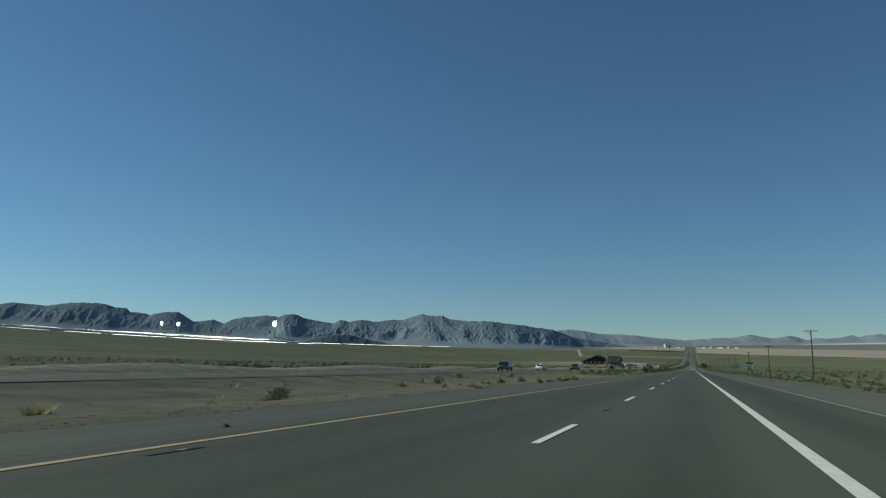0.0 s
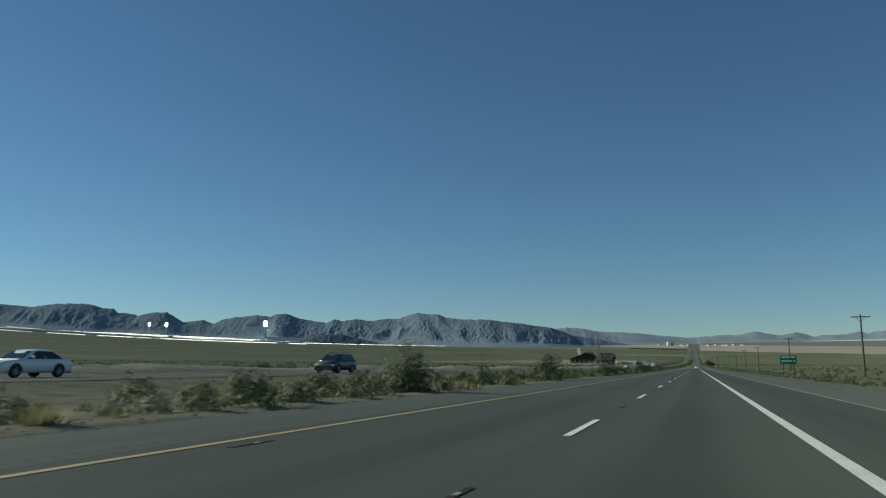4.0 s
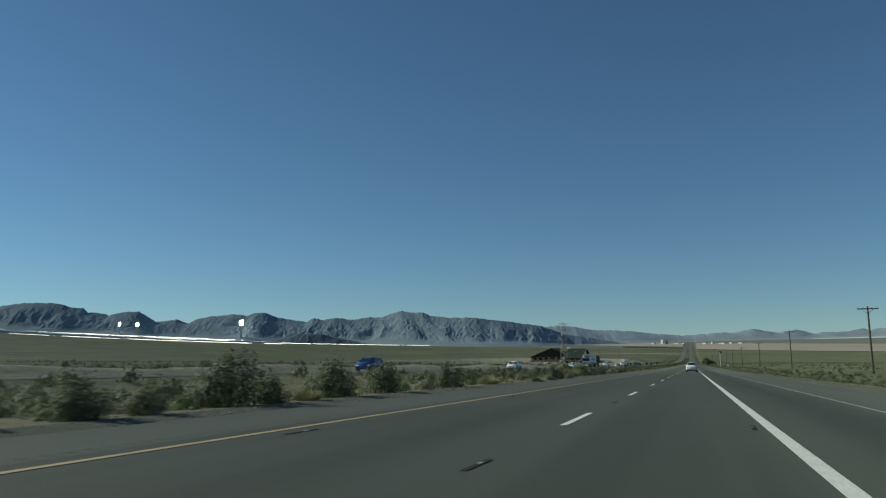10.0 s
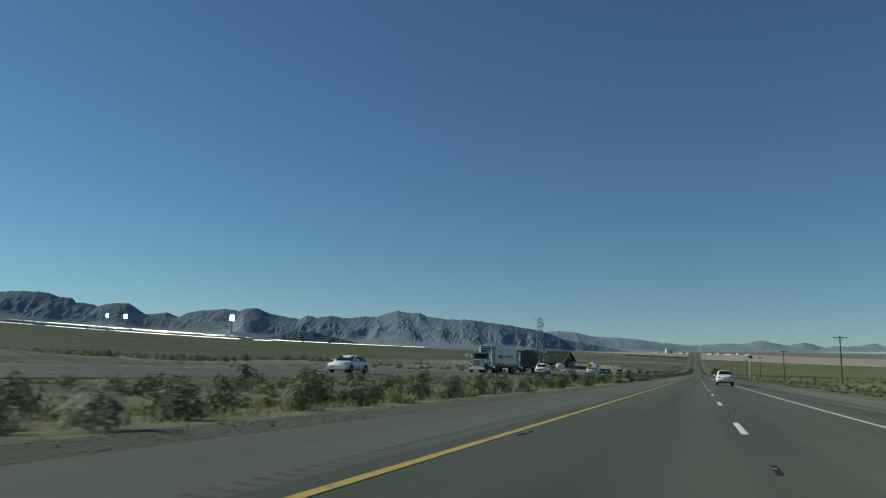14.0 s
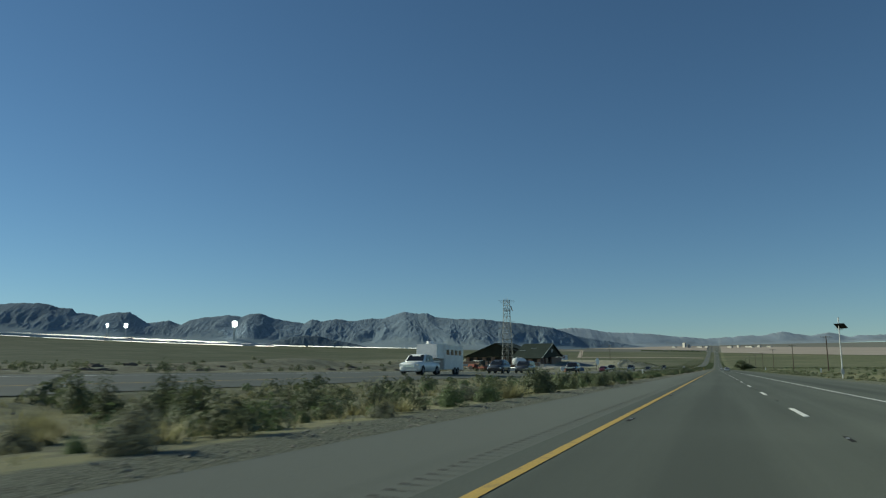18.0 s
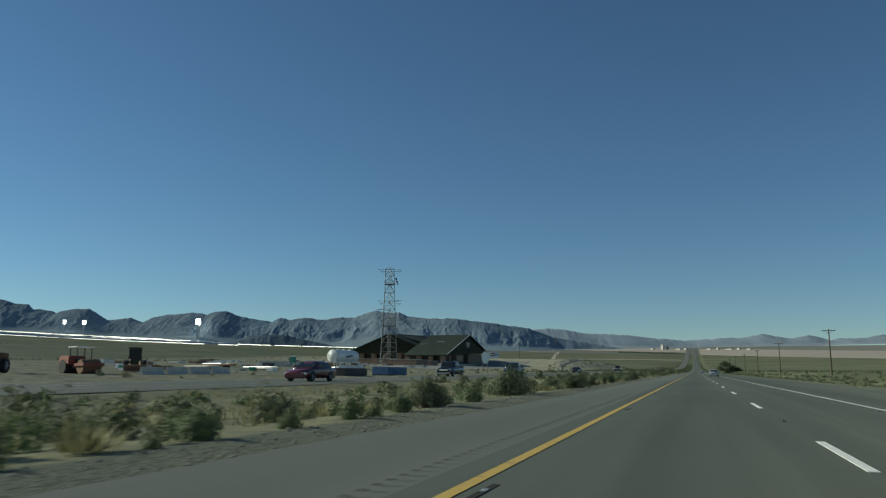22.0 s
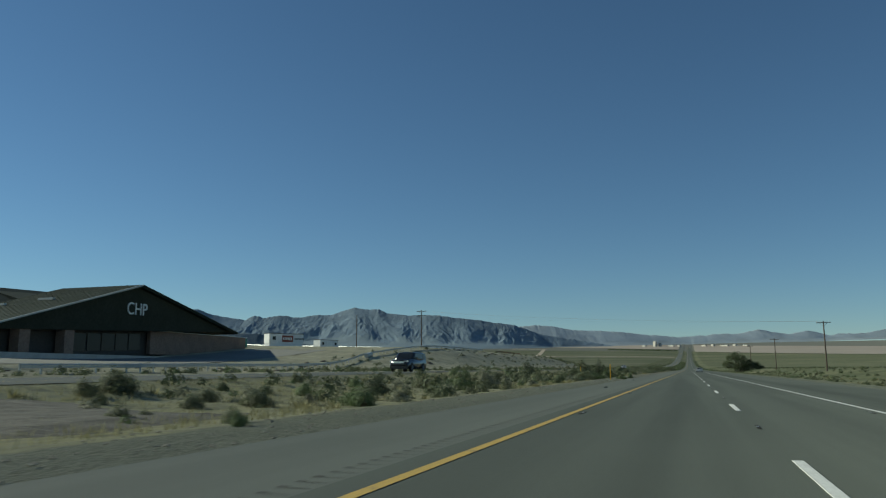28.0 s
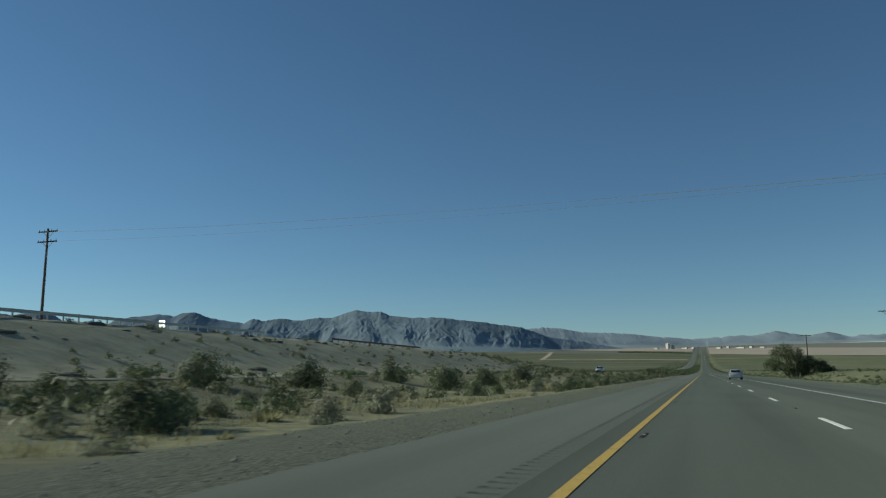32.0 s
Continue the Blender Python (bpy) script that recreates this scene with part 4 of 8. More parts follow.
    for y0, y1, nm in ((-0.03, 0.12, "front_bumper"), (L - 0.1, L + 0.03, "rear_bumper")):
        if kind == "suv":
            bm = B()
            box(bm, -w * 0.90, w * 0.90, y0, y1, z0 - 0.05, z0 + 0.20, 0.05)
            bumper = part(nm, bm, M_BLACK, root, "black plastic bumper skirt")
            continue
        bm = B()
        box(bm, -w * 0.86, w * 0.86, y0, y1, z0 + 0.03, z0 + (0.30 if kind != "pickup" else 0.21), 0.04)
        bumper = part(nm, bm, body_paint if kind != "pickup" else M_STEEL, root)
        bm = B()
        box(bm, -w * 0.80, w * 0.80, y0 + 0.02, y1 - 0.01, z0 - 0.03, z0 + 0.028, 0.01)
        part("lower_lip", bm, M_BLACK, bumper)
    bm = B()
    box(bm, -0.16, 0.16, L - 0.01, L + 0.012, 0.74, 0.88)
    part("number_plate", bm, M_PLATE, root)
    if kind == "suv":
        bm = B()
        box(bm, -0.42, 0.42, L - 0.04, L + 0.008, 0.89, 0.93, 0.01)
        part("tailgate_trim", bm, M_CHROME, root)
        bm = B()
        box(bm, -wr * 0.80, wr * 0.80, r0 - 0.02, r0 + 0.24, roof - 0.10, roof - 0.045, 0.02)
        part("roof_spoiler", bm, body_paint, root)
    if kind == "pickup":
        bm = B()
        for x0, x1, y0, y1 in ((-w * 0.97, -w * 0.85, 3.95, L - 0.03), (w * 0.85, w * 0.97, 3.95, L - 0.03), (-w * 0.9, w * 0.9, L - 0.1, L - 0.02)):
            box(bm, x0, x1, y0, y1, belt - 0.02, belt + 0.09, 0.02)
        part("cargo_bed", bm, body_paint, root)
        bm = B()
        box(bm, -w * 0.84, w * 0.84, 3.95, L - 0.11, belt + 0.03, belt + 0.04)
        part("bed_cover", bm, M_BLACK, root)
    if rack:
        for s in (-1, 1):
            bm = B()
            rod(bm, (s * wr * 0.9, f1 + 0.3, roof + 0.05), (s * wr * 0.9, r0 - 0.1, roof + 0.05), 0.02, n=6)
            part("roof_rail", bm, M_BLACK, root)
    return root


def settle(ob, x, y, turn=0.0, zf=None):
    z = (zf or (lambda a, b: opp_deck(a, b)))(x, y)
    ob.matrix_world = pose(x, y, z + 0.004, rz=turn)
    return ob


LANE_A, LANE_B = -27.5, -31.1
# cars are built once and then copied along the road
C = {
    "van": car("van", P_GREY, "dark grey minivan on the opposite carriageway", "minivan"),
    "white_suv": car("suv", P_WHITE, "white crossover with dark rear glass in the lane ahead", "suv"),
    "silver_suv": car("suv", P_SILVER, "silver crossover on the opposite carriageway", "suv", True),
    "dark_suv": car("suv", P_GREY, "dark grey crossover on the opposite carriageway", "suv", True),
    "black_big": car("large_suv", P_BLACK, "large black suv with chrome grille on the opposite carriageway", "suv", True),
    "white_sedan": car("sedan", P_WHITE, "white sedan on the opposite carriageway", "car"),
    "dark_sedan": car("sedan", P_BLACK, "black sedan on the opposite carriageway", "car"),
    "silver_sedan": car("sedan", P_SILVER, "silver sedan in the lane beside the road shoulder", "car"),
    "maroon": car("sedan", P_MAROON, "maroon sedan on the opposite carriageway", "car"),
    "blue": car("hatch", P_BLUE, "bright blue hatchback on the opposite carriageway", "car"),
    "black_pickup": car("pickup", P_BLACK, "black pickup truck with chrome grille on the opposite carriageway", "pickup"),
    "white_pickup": car("pickup", P_WHITE, "white pickup truck on the opposite carriageway", "pickup"),
    "navy_pickup": car("pickup", P_NAVY, "dark blue pickup truck on the opposite carriageway", "pickup"),
}
FIRST_PLACE = {"van": (LANE_B, 138), "silver_suv": (LANE_A, 1335), "dark_suv": (LANE_A, 203), "black_big": (LANE_A, 1068.5), "white_sedan": (LANE_A, 493),
               "dark_sedan": (LANE_A, 301), "maroon": (LANE_A, 838), "blue": (LANE_B, 438), "black_pickup": (LANE_B, 882), "white_pickup": (LANE_A, 645), "navy_pickup": (LANE_A, 902)}
for k, (x, y) in FIRST_PLACE.items():
    settle(C[k], x, y)
settle(C["white_suv"], 1.95, 503.5, 180, deck_z)
C["white_suv"].location.y += 4.75
o = settle(copy_thing(C["white_suv"], Matrix.Identity(4)), 2.2, 599.8 + 4.75, 180, deck_z)
settle(C["silver_sedan"], 1.9, 962, 180, deck_z)
again = [("white_sedan", LANE_B, 174), ("white_sedan", LANE_A, 562),
         ("dark_suv", LANE_A, 742), ("van", LANE_A, 756), ("black_big", LANE_A, 795),
         ("dark_sedan", LANE_A, 968)]
for k, x, y in again:
    settle(copy_thing(C[k], Matrix.Identity(4)), x, y)
o = settle(copy_thing(C["silver_sedan"], Matrix.Identity(4)), 1.9, 1258, 180, deck_z)


# ---- lorries ----
def lorry(label, cab_paint, box_mat, stripe, tarp, x, y):
    root = empty("semi_truck", pose(x, y, opp_deck(x, y) + 0.004), label, "truck", "lorries on the highway")
    bm = B()   # long-nosed tractor
    loft(bm, [ring8(0.95, 0.25, 0.75, 1.2, 1.75), ring8(1.0, 0.5, 0.7, 1.3, 1.95), ring8(1.05, 1.9, 0.7, 1.35, 2.05), ring8(1.1, 2.1, 0.7, 1.35, 2.05)])
    part("bonnet", bm, cab_paint, root)
    bm = B()
    loft(bm, [[(-1.12, 2.0, 0.8), (-1.05, 2.45, 2.95), (1.05, 2.45, 2.95), (1.12, 2.0, 0.8)], [(-1.15, 3.6, 0.8), (-1.08, 3.5, 3.05), (1.08, 3.5, 3.05), (1.15, 3.6, 0.8)]])
    part("cab", bm, cab_paint, root)
    bm = B()
    t0, t1 = (3.5, 3.75) if tarp else (2.85, 2.85)
    loft(bm, [[(-1.15, 3.6, 0.95), (-1.12, 3.62, t0), (1.12, 3.62, t0), (1.15, 3.6, 0.95)], [(-1.15, 4.9, 0.95), (-1.12, 4.9, t1), (1.12, 4.9, t1), (1.15, 4.9, 0.95)]])
    part("sleeper", bm, cab_paint, root)
    bm = B()
    loft(bm, [[(-0.98, 2.04, 1.95), (-0.95, 2.36, 2.82), (0.95, 2.36, 2.82), (0.98, 2.04, 1.95)], [(-0.98, 2.14, 1.95), (-0.95, 2.46, 2.82), (0.95, 2.46, 2.82), (0.98, 2.14, 1.95)]])
    part("windscreen", bm, M_CARGLASS, root)
    for s in (-1, 1):
        bm = B()
        box(bm, s * 1.115 - 0.03, s * 1.115 + 0.03, 2.45, 3.3, 1.95, 2.7, 0.02)
        part("side_window", bm, M_CARGLASS, root)
        bm = B()
        rod(bm, (s * 1.28, 3.52, 0.9), (s * 1.28, 3.52, 3.35), 0.065, n=10)
        part("exhaust_stack", bm, M_CHROME, root)
        bm = B()
        rod(bm, (s * 1.2, 3.7, 0.75), (s * 1.2, 5.2, 0.75), 0.33, n=14)
        part("fuel_tank", bm, M_CHROME, root)
        bm = B()
        box(bm, s * 0.85 - 0.2, s * 0.85 + 0.2, 0.2, 0.42, 1.05, 1.3, 0.03)
        part("headlight", bm, M_LAMP, root)
        bm = B()
        loft(bm, [[(s * (1.02 + 0.24 * q), 0.95 + 0.72 * math.cos(a), 0.52 + 0.72 * math.sin(a)) for a in (0.2, 0.8, 1.57, 2.3, 2.95)] for q in (0, 1)], closed=False)
        part("mudguard", bm, cab_paint, root)
        bm = B()
        box(bm, s * 1.42 - 0.09, s * 1.42 + 0.09, 2.2, 2.3, 2.1, 2.6, 0.03)
        part("wing_mirror", bm, M_CHROME, root)
        for yy in (0.95, 6.1, 7.4, 17.2, 18.5):
            wheel(root, s * 1.02, yy, 0.52, 0.30 if yy < 2 else 0.52)
    bm = B()
    box(bm, -0.70, 0.70, 0.16, 0.27, 0.80, 1.86, 0.03)
    grille = part("grille", bm, M_CHROME, root, "chrome grille surround")
    bm = B()
    box(bm, -0.60, 0.60, 0.135, 0.165, 0.88, 1.78)
    part("grille_mesh", bm, M_BLACK, grille)
    for k in range(7):
        bm = B()
        box(bm, -0.545 + k * 0.17, -0.50 + k * 0.17, 0.12, 0.14, 0.88, 1.78)
        part("grille_bar", bm, M_CHROME, grille)
    bm = B()
    loft(bm, [[(-1.02, yy, zz), (-1.02, yy + 0.05, zz + 0.05), (1.02, yy + 0.05, zz + 0.05), (1.02, yy, zz)] for yy, zz in ((2.0, 2.72), (2.4, 2.92))])
    part("sun_visor", bm, M_CHROME, root)
    for k in range(5):
        bm = B()
        box(bm, -0.84 + 0.4 * k, -0.74 + 0.4 * k, 2.5, 2.62, 3.0, 3.1, 0.02)
        part("marker_lamp", bm, M_TAIL, root, "small red roof lamp")
    for s in (-1, 1):
        bm = B()
        box(bm, s * 1.14 - 0.06, s * 1.14 + 0.06, 1.75, 5.3, 0.42, 1.02, 0.03)
        part("side_step", bm, M_BLACK, root)
        bm = B()
        box(bm, s * 1.06 - 0.07, s * 1.06 + 0.07, 0.5, 3.55, 1.30, 1.42, 0.02)
        part("side_band", bm, M_REDPAINT, root, "dull red stripe along the bonnet")
    bm = B()
    box(bm, -1.2, 1.2, 0.0, 0.22, 0.42, 0.82, 0.05)
    part("front_bumper", bm, M_CHROME, root)
    bm = B()
    box(bm, -0.45, 0.45, 3.6, 8.2, 0.75, 1.0)
    part("chassis", bm, M_BLACK, root)
    bm = B()
    box(bm, -0.5, 0.5, 15.8, 20.4, 0.85, 1.15)
    part("axle_frame", bm, M_BLACK, root)
    for s in (-1, 1):
        bm = B()
        box(bm, s * 0.8 - 0.08, s * 0.8 + 0.08, 9.4, 9.6, 0.15, 1.2)
        part("landing_leg", bm, M_BLACK, root)
    bm = B()
    box(bm, -1.29, 1.29, 6.0, 20.6, 1.2, 4.08, 0.04)
    part("trailer_body", bm, box_mat, root)
    for s in (-1, 1):
        bm = B()
        if tarp:
            for k in range(24):
                box(bm, s * 1.31 - 0.02, s * 1.31 + 0.02, 6.3 + k * 0.6, 6.36 + k * 0.6, 1.3, 4.0)
        else:
            for k in range(12):
                box(bm, s * 1.295 - 0.01, s * 1.295 + 0.01, 6.1 + k * 1.22, 6.16 + k * 1.22, 1.25, 4.0)
        part("side_rib", bm, box_mat, root)
    bm = B()
    for s in (-1, 1):
        box(bm, s * 1.3 - 0.015, s * 1.3 + 0.015, 6.0, 20.6, 1.16, 1.34)
    part("side_rail", bm, stripe, root)
    bm = B()
    box(bm, -0.6, 0.6, 20.6, 20.62, 1.3, 3.9)
    part("rear_door", bm, M_SIGNBACK, root)
    if not tarp:
        bm = B()
        box(bm, -0.95, 0.95, 5.45, 6.0, 2.3, 4.15, 0.06)
        unit = part("cooling_unit", bm, M_WHITEPAINT, root, "white refrigeration unit on the trailer front")
        for k in range(6):
            bm = B()
            box(bm, 0.955, 0.97, 5.5, 5.95, 2.55 + 0.25 * k, 2.68 + 0.25 * k)
            part("vent", bm, M_BLACK, unit)
            bm = B()
            box(bm, -0.8, 0.8, 5.43, 5.446, 2.55 + 0.25 * k, 2.68 + 0.25 * k)
            part("vent", bm, M_BLACK, unit)
        # lettering and emblem on the flank, as plain shapes
        for nm, m, b in (("emblem", M_SIGNYELLOW, (8.0, 10.4, 2.9, 3.5)), ("emblem", M_REDPAINT, (7.9, 10.6, 2.25, 2.75)), ("lettering", M_BLUE, (12.0, 17.4, 2.5, 2.75)), ("flank_stripe", M_REDPAINT, (6.2, 20.4, 1.42, 1.5))):
            bm = B()
            y0, y1, z0, z1 = b
            if nm == "emblem" and m is M_SIGNYELLOW:
                loft(bm, [[(xx, y0, z1), (xx, y0 + 0.2, z1 + 0.1), (xx, y1, z0 + 0.25), (xx, y0 + 1.0, z0 + 0.2), (xx, y0 + 0.9, z0 - 0.05), (xx, y0 + 0.7, z0 + 0.25)] for xx in (1.291, 1.304)])
            elif nm in ("lettering", "emblem"):
                k, n = y0, 0
                while k < y1:
                    wd = 0.22 + 0.12 * (n % 3)
                    box(bm, 1.291, 1.304, k, k + wd, z0, z1)
                    k, n = k + wd + 0.09, n + 1
            else:
                box(bm, 1.291, 1.302, y0, y1, z0, z1)
            part(nm, bm, m, root)
    return root


M_TARP = grained("dark green tarpaulin", (0.040, 0.047, 0.043), (0.062, 0.072, 0.066), 2.0, 0.6, big=0.4, bump=0.3, dist=0.05)
P_CAB = paint("dull blue-grey cab paint", (0.07, 0.09, 0.11))
P_STEELCAB = paint("polished grey cab paint", (0.20, 0.21, 0.22), 0.2, 0.7)
lorry("semi truck with white refrigerated trailer on the opposite carriageway", P_STEELCAB, M_WHITEPAINT, M_REDPAINT, False, -30.9, 615)
lorry("semi truck with dark tarpaulin-covered trailer behind the white one", P_CAB, M_TARP, M_BLACK, True, -33.0, 644)


def horse_trailer(x, y):
    root = empty("horse_trailer", pose(x, y, opp_deck(x, y) + 0.004), "white gooseneck horse trailer behind a white pickup", "trailer")
    bm = B()
    loft(bm, [[(-1.05, 0.2, 1.55), (-1.0, 0.35, 2.85), (1.0, 0.35, 2.85), (1.05, 0.2, 1.55)], [(-1.1, 2.2, 1.5), (-1.05, 2.2, 2.9), (1.05, 2.2, 2.9), (1.1, 2.2, 1.5)]])
    part("gooseneck", bm, M_WHITEPAINT, root)
    bm = B()
    box(bm, -1.1, 1.1, 2.2, 8.2, 0.5, 2.9, 0.06)
    part("trailer_body", bm, M_WHITEPAINT, root)
    for s in (-1, 1):
        for k in range(4):
            bm = B()
            box(bm, s * 1.1 - 0.01, s * 1.1 + 0.015 * s + 0.01, 2.9 + k * 1.25, 3.7 + k * 1.25, 1.9, 2.4, 0.03)
            part("window", bm, M_CARGLASS, root)
        for yy in (5.4, 6.3):
            wheel(root, s * 1.02, yy, 0.36, 0.24)
    bm = B()
    rod(bm, (0, 1.4, 0.9), (0, 1.4, 1.6), 0.07)
    box(bm, -0.1, 0.1, 1.4, 2.2, 0.85, 1.0)
    part("hitch", bm, M_BLACK, root)
    bm = B()
    rod(bm, (0, 1.2, 2.9), (0, 1.2, 3.15), 0.35, 0.3, 12)
    part("roof_vent", bm, M_WHITEPAINT, root)


settle(copy_thing(C["white_pickup"], Matrix.Identity(4)), LANE_A, 714)
horse_trailer(LANE_A, 718.2)

# ---- the brown and green station building beyond the far roadway ----
def rise(y):
    """Floors, eaves and ridges there climb gently along the slope."""
    return 0.036 * (y - 1114)


def text_mesh(word, size, depth):
    cu = bpy.data.curves.new("lettering", "FONT")
    cu.body, cu.size, cu.extrude = word, size, depth
    tmp = new("lettering", cu)
    me = bpy.data.meshes.new_from_object(tmp.evaluated_get(bpy.context.evaluated_depsgraph_get()))
    bpy.data.objects.remove(tmp)
    return me


def roof_slab(bm, corners, thick):
    """A sloped roof plane of four corners, with thickness."""
    top = [Vector(c) for c in corners]
    nrm = (top[1] - top[0]).cross(top[3] - top[0]).normalized()
    if nrm.z < 0:
        nrm = -nrm
    loft(bm, [[tuple(c) for c in top], [tuple(c - nrm * thick) for c in top]])


def wall_run(root, x0, x1, y0, y1, z0, z1, material, name="wall", label=""):
    bm = B()
    box(bm, x0, x1, y0, y1, z0 + rise((y0 + y1) / 2), z1 + rise((y0 + y1) / 2))
    return part(name, bm, material, root, label)


def station():
    root = empty("station_building", pose(0, 0, 0), "low brown brick station with broad dark green gabled roofs", "building")
    base, eave, ridge = 6.9, 10.75, 18.9
    # front block: the gable end looks to the road, the ridge runs away from it
    fx, bx, y0, ym, y1 = -94.0, -112.0, 1081.0, 1114.3, 1145.5
    for ya, nm in ((y0, "roof_slope"), (y1, "roof_slope")):
        bm = B()
        roof_slab(bm, [(fx, ya, eave + rise(ya)), (fx, ym, ridge), (bx, ym, ridge), (bx, ya, eave + rise(ya))], 0.45)
        part(nm, bm, M_ROOF, root)
    for x, s in ((fx - 1.2, 1), (bx + 1.2, -1)):
        bm = B()
        loft(bm, [[(x + d, y0 + 2, eave + rise(y0) - 0.1), (x + d, ym, ridge - 0.5), (x + d, y1 - 2, eave + rise(y1) - 0.1)] for d in (0, 0.3 * s)])
        part("gable", bm, M_GABLE, root, "dark green boarded gable")
    for y, e in ((y0, 1), (y1, -1)):
        bm = B()
        rod(bm, (fx + 0.05, y, eave + rise(y) - 0.12), (fx + 0.05, ym, ridge - 0.1), 0.16, n=6)
        part("barge_board", bm, M_TRIM if e > 0 else M_ROOF, root)
        bm = B()
        rod(bm, (fx, y, eave + rise(y) - 0.2), (bx, y, eave + rise(y) - 0.2), 0.13, n=6)
        part("gutter", bm, M_ROOF, root)
    # standing seams on the slope that faces the oncoming view
    for k in range(14):
        x = fx - 0.7 - k * 1.27
        bm = B()
        rod(bm, (x, y0 + 0.2, eave + rise(y0) + 0.06), (x, ym - 0.2, ridge + 0.0), 0.035, n=4)
        part("roof_seam", bm, M_ROOF, root)
    # vents on the slope
    for x, f in ((-103.0, 0.62), (-109.0, 0.5)):
        bm = B()
        yy = y0 + (ym - y0) * f
        zz = eave + rise(y0) + (ridge - eave - rise(y0)) * f
        box(bm, x - 1.6, x + 1.6, yy - 0.25, yy + 0.25, zz, zz + 0.35)
        part("ridge_vent", bm, M_TRIM, root)
    # letters on the gable
    me = text_mesh("CHP", 3.1, 0.08)
    me.materials.append(M_SIGNBACK)
    sign = new("sign_letters", me)
    sign.parent = root
    sign.matrix_world = Matrix.Translation((fx - 0.82, 1111.4, 13.5)) @ Matrix(((0, 0, 1, 0), (0.9, 0, 0, 0), (0, 1, 0, 0), (0, 0, 0, 1)))
    tagged(sign, "pale metal letters CHP on the dark gable")
    # walls below the eaves: brick piers, recess walls coloured dark for their shade, glass
    wall_run(root, -111.0, -97.5, 1084.5, 1085.1, base - 1.2, eave, M_SHADE, "recessed_wall")
    wall_run(root, -98.2, -97.6, 1085.0, 1142.5, base - 1.2, eave, M_SHADE, "recessed_wall")
    wall_run(root, -112.0, -111.4, 1085.0, 1142.5, base - 1.2, eave, M_BRICK)
    for yy in (1083.0, 1090.2, 1099.0):
        wall_run(root, -97.0, -95.2, yy - 1.0, yy + 1.0, base - 1.2, eave, M_BRICK, "brick_pier")
    for xx in (-101.0, -106.0, -111.0):
        wall_run(root, xx - 0.9, xx + 0.9, 1082.2, 1084.0, base - 1.2, eave, M_BRICK, "brick_pier")
    for k in range(5):
        wall_run(root, -97.55, -97.45, 1102.0 + k * 3.4, 1105.0 + k * 3.4, base + 0.3, eave - 0.6, M_GLASS, "window", "dark glazing")
    wall_run(root, -97.1, -96.3, 1120.0, 1152.5, base - 1.0, base + 3.3, M_BRICK, "low_wall", "low brown brick wall")
    wall_run(root, -97.2, -96.2, 1119.9, 1152.6, base + 3.3, base + 3.42, M_TRIM, "wall_cap")
    # rear block: its gable end looks down the road
    gx, gy, half, zr = -126.2, 1100.5, 20.5, 19.2
    for s in (-1, 1):
        bm = B()
        roof_slab(bm, [(gx, gy, zr), (gx, gy + 46, zr + 1.2), (gx + s * half, gy + 46, 11.9), (gx + s * half, gy, 11.0)], 0.45)
        part("roof_slope", bm, M_ROOF, root)
    bm = B()
    loft(bm, [[(gx - half + 1, yy, 10.9), (gx, yy, zr - 0.5), (gx + half - 1, yy, 10.9)] for yy in (gy + 1.2, gy + 1.6)])
    part("gable", bm, M_GABLE, root, "dark green boarded gable")
    bm = B()
    roof_slab(bm, [(gx + 1, gy + 9.5, zr - 0.3), (gx + 1, gy + 26, zr + 0.2), (gx + 12, gy + 26, zr - 3.0), (gx + 12, gy + 9.5, zr - 3.4)], 0.4)
    part("roof_hip", bm, M_ROOF, root)
    for k, xx in enumerate((-144.5, -139.5, -134.0, -128.5, -122.0, -116.0)):
        wall_run(root, xx - 1.0, xx + 1.0, 1102.2, 1104.0, base - 1.0, 11.2, M_BRICK, "brick_pier")
    wall_run(root, -146, -107, 1104.2, 1104.8, base - 1.2, 11.2, M_SHADE, "recessed_wall")
    for xx in (-141.8, -136.6, -131.2):
        wall_run(root, xx - 1.9, xx + 1.9, 1104.0, 1104.15, base + 0.2, 10.3, M_GLASS, "window", "dark glazing")
    # yard walls in front of it
    for x0, x1, yy in ((-141, -124, 1075.0), (-123, -114, 1078.5)):
        wall_run(root, x0, x1, yy, yy + 0.5, base - 0.8, base + 2.4, M_BRICK, "yard_wall", "low brick yard wall")
        wall_run(root, x0 - 0.1, x1 + 0.1, yy - 0.1, yy + 0.6, base + 2.4, base + 2.52, M_TRIM, "wall_cap")
    for x0, x1, yy in ((-121.5, -118.5, 1070.0), (-112.5, -111.2, 1070.0)):
        wall_run(root, x0, x1, yy, yy + 1.4, base - 0.8, base + 2.6, M_BRICK, "brick_pier")
    wall_run(root, -100, -92.5, 1079, 1146, base - 1.6, base - 0.65, M_CONC, "plinth", "pale concrete walkway")
    return root


station()
apron = strip("paved_apron", lambda y: -91.5, lambda y: -64 - 0.06 * (y - 985), axis_steps((985, 1150, 5)), lambda x, y: ground_z(x, y) + 0.07, M_PAD, cols=8)
tagged(apron, "grey worn asphalt apron in front of the station", "pavement", kind="structure")

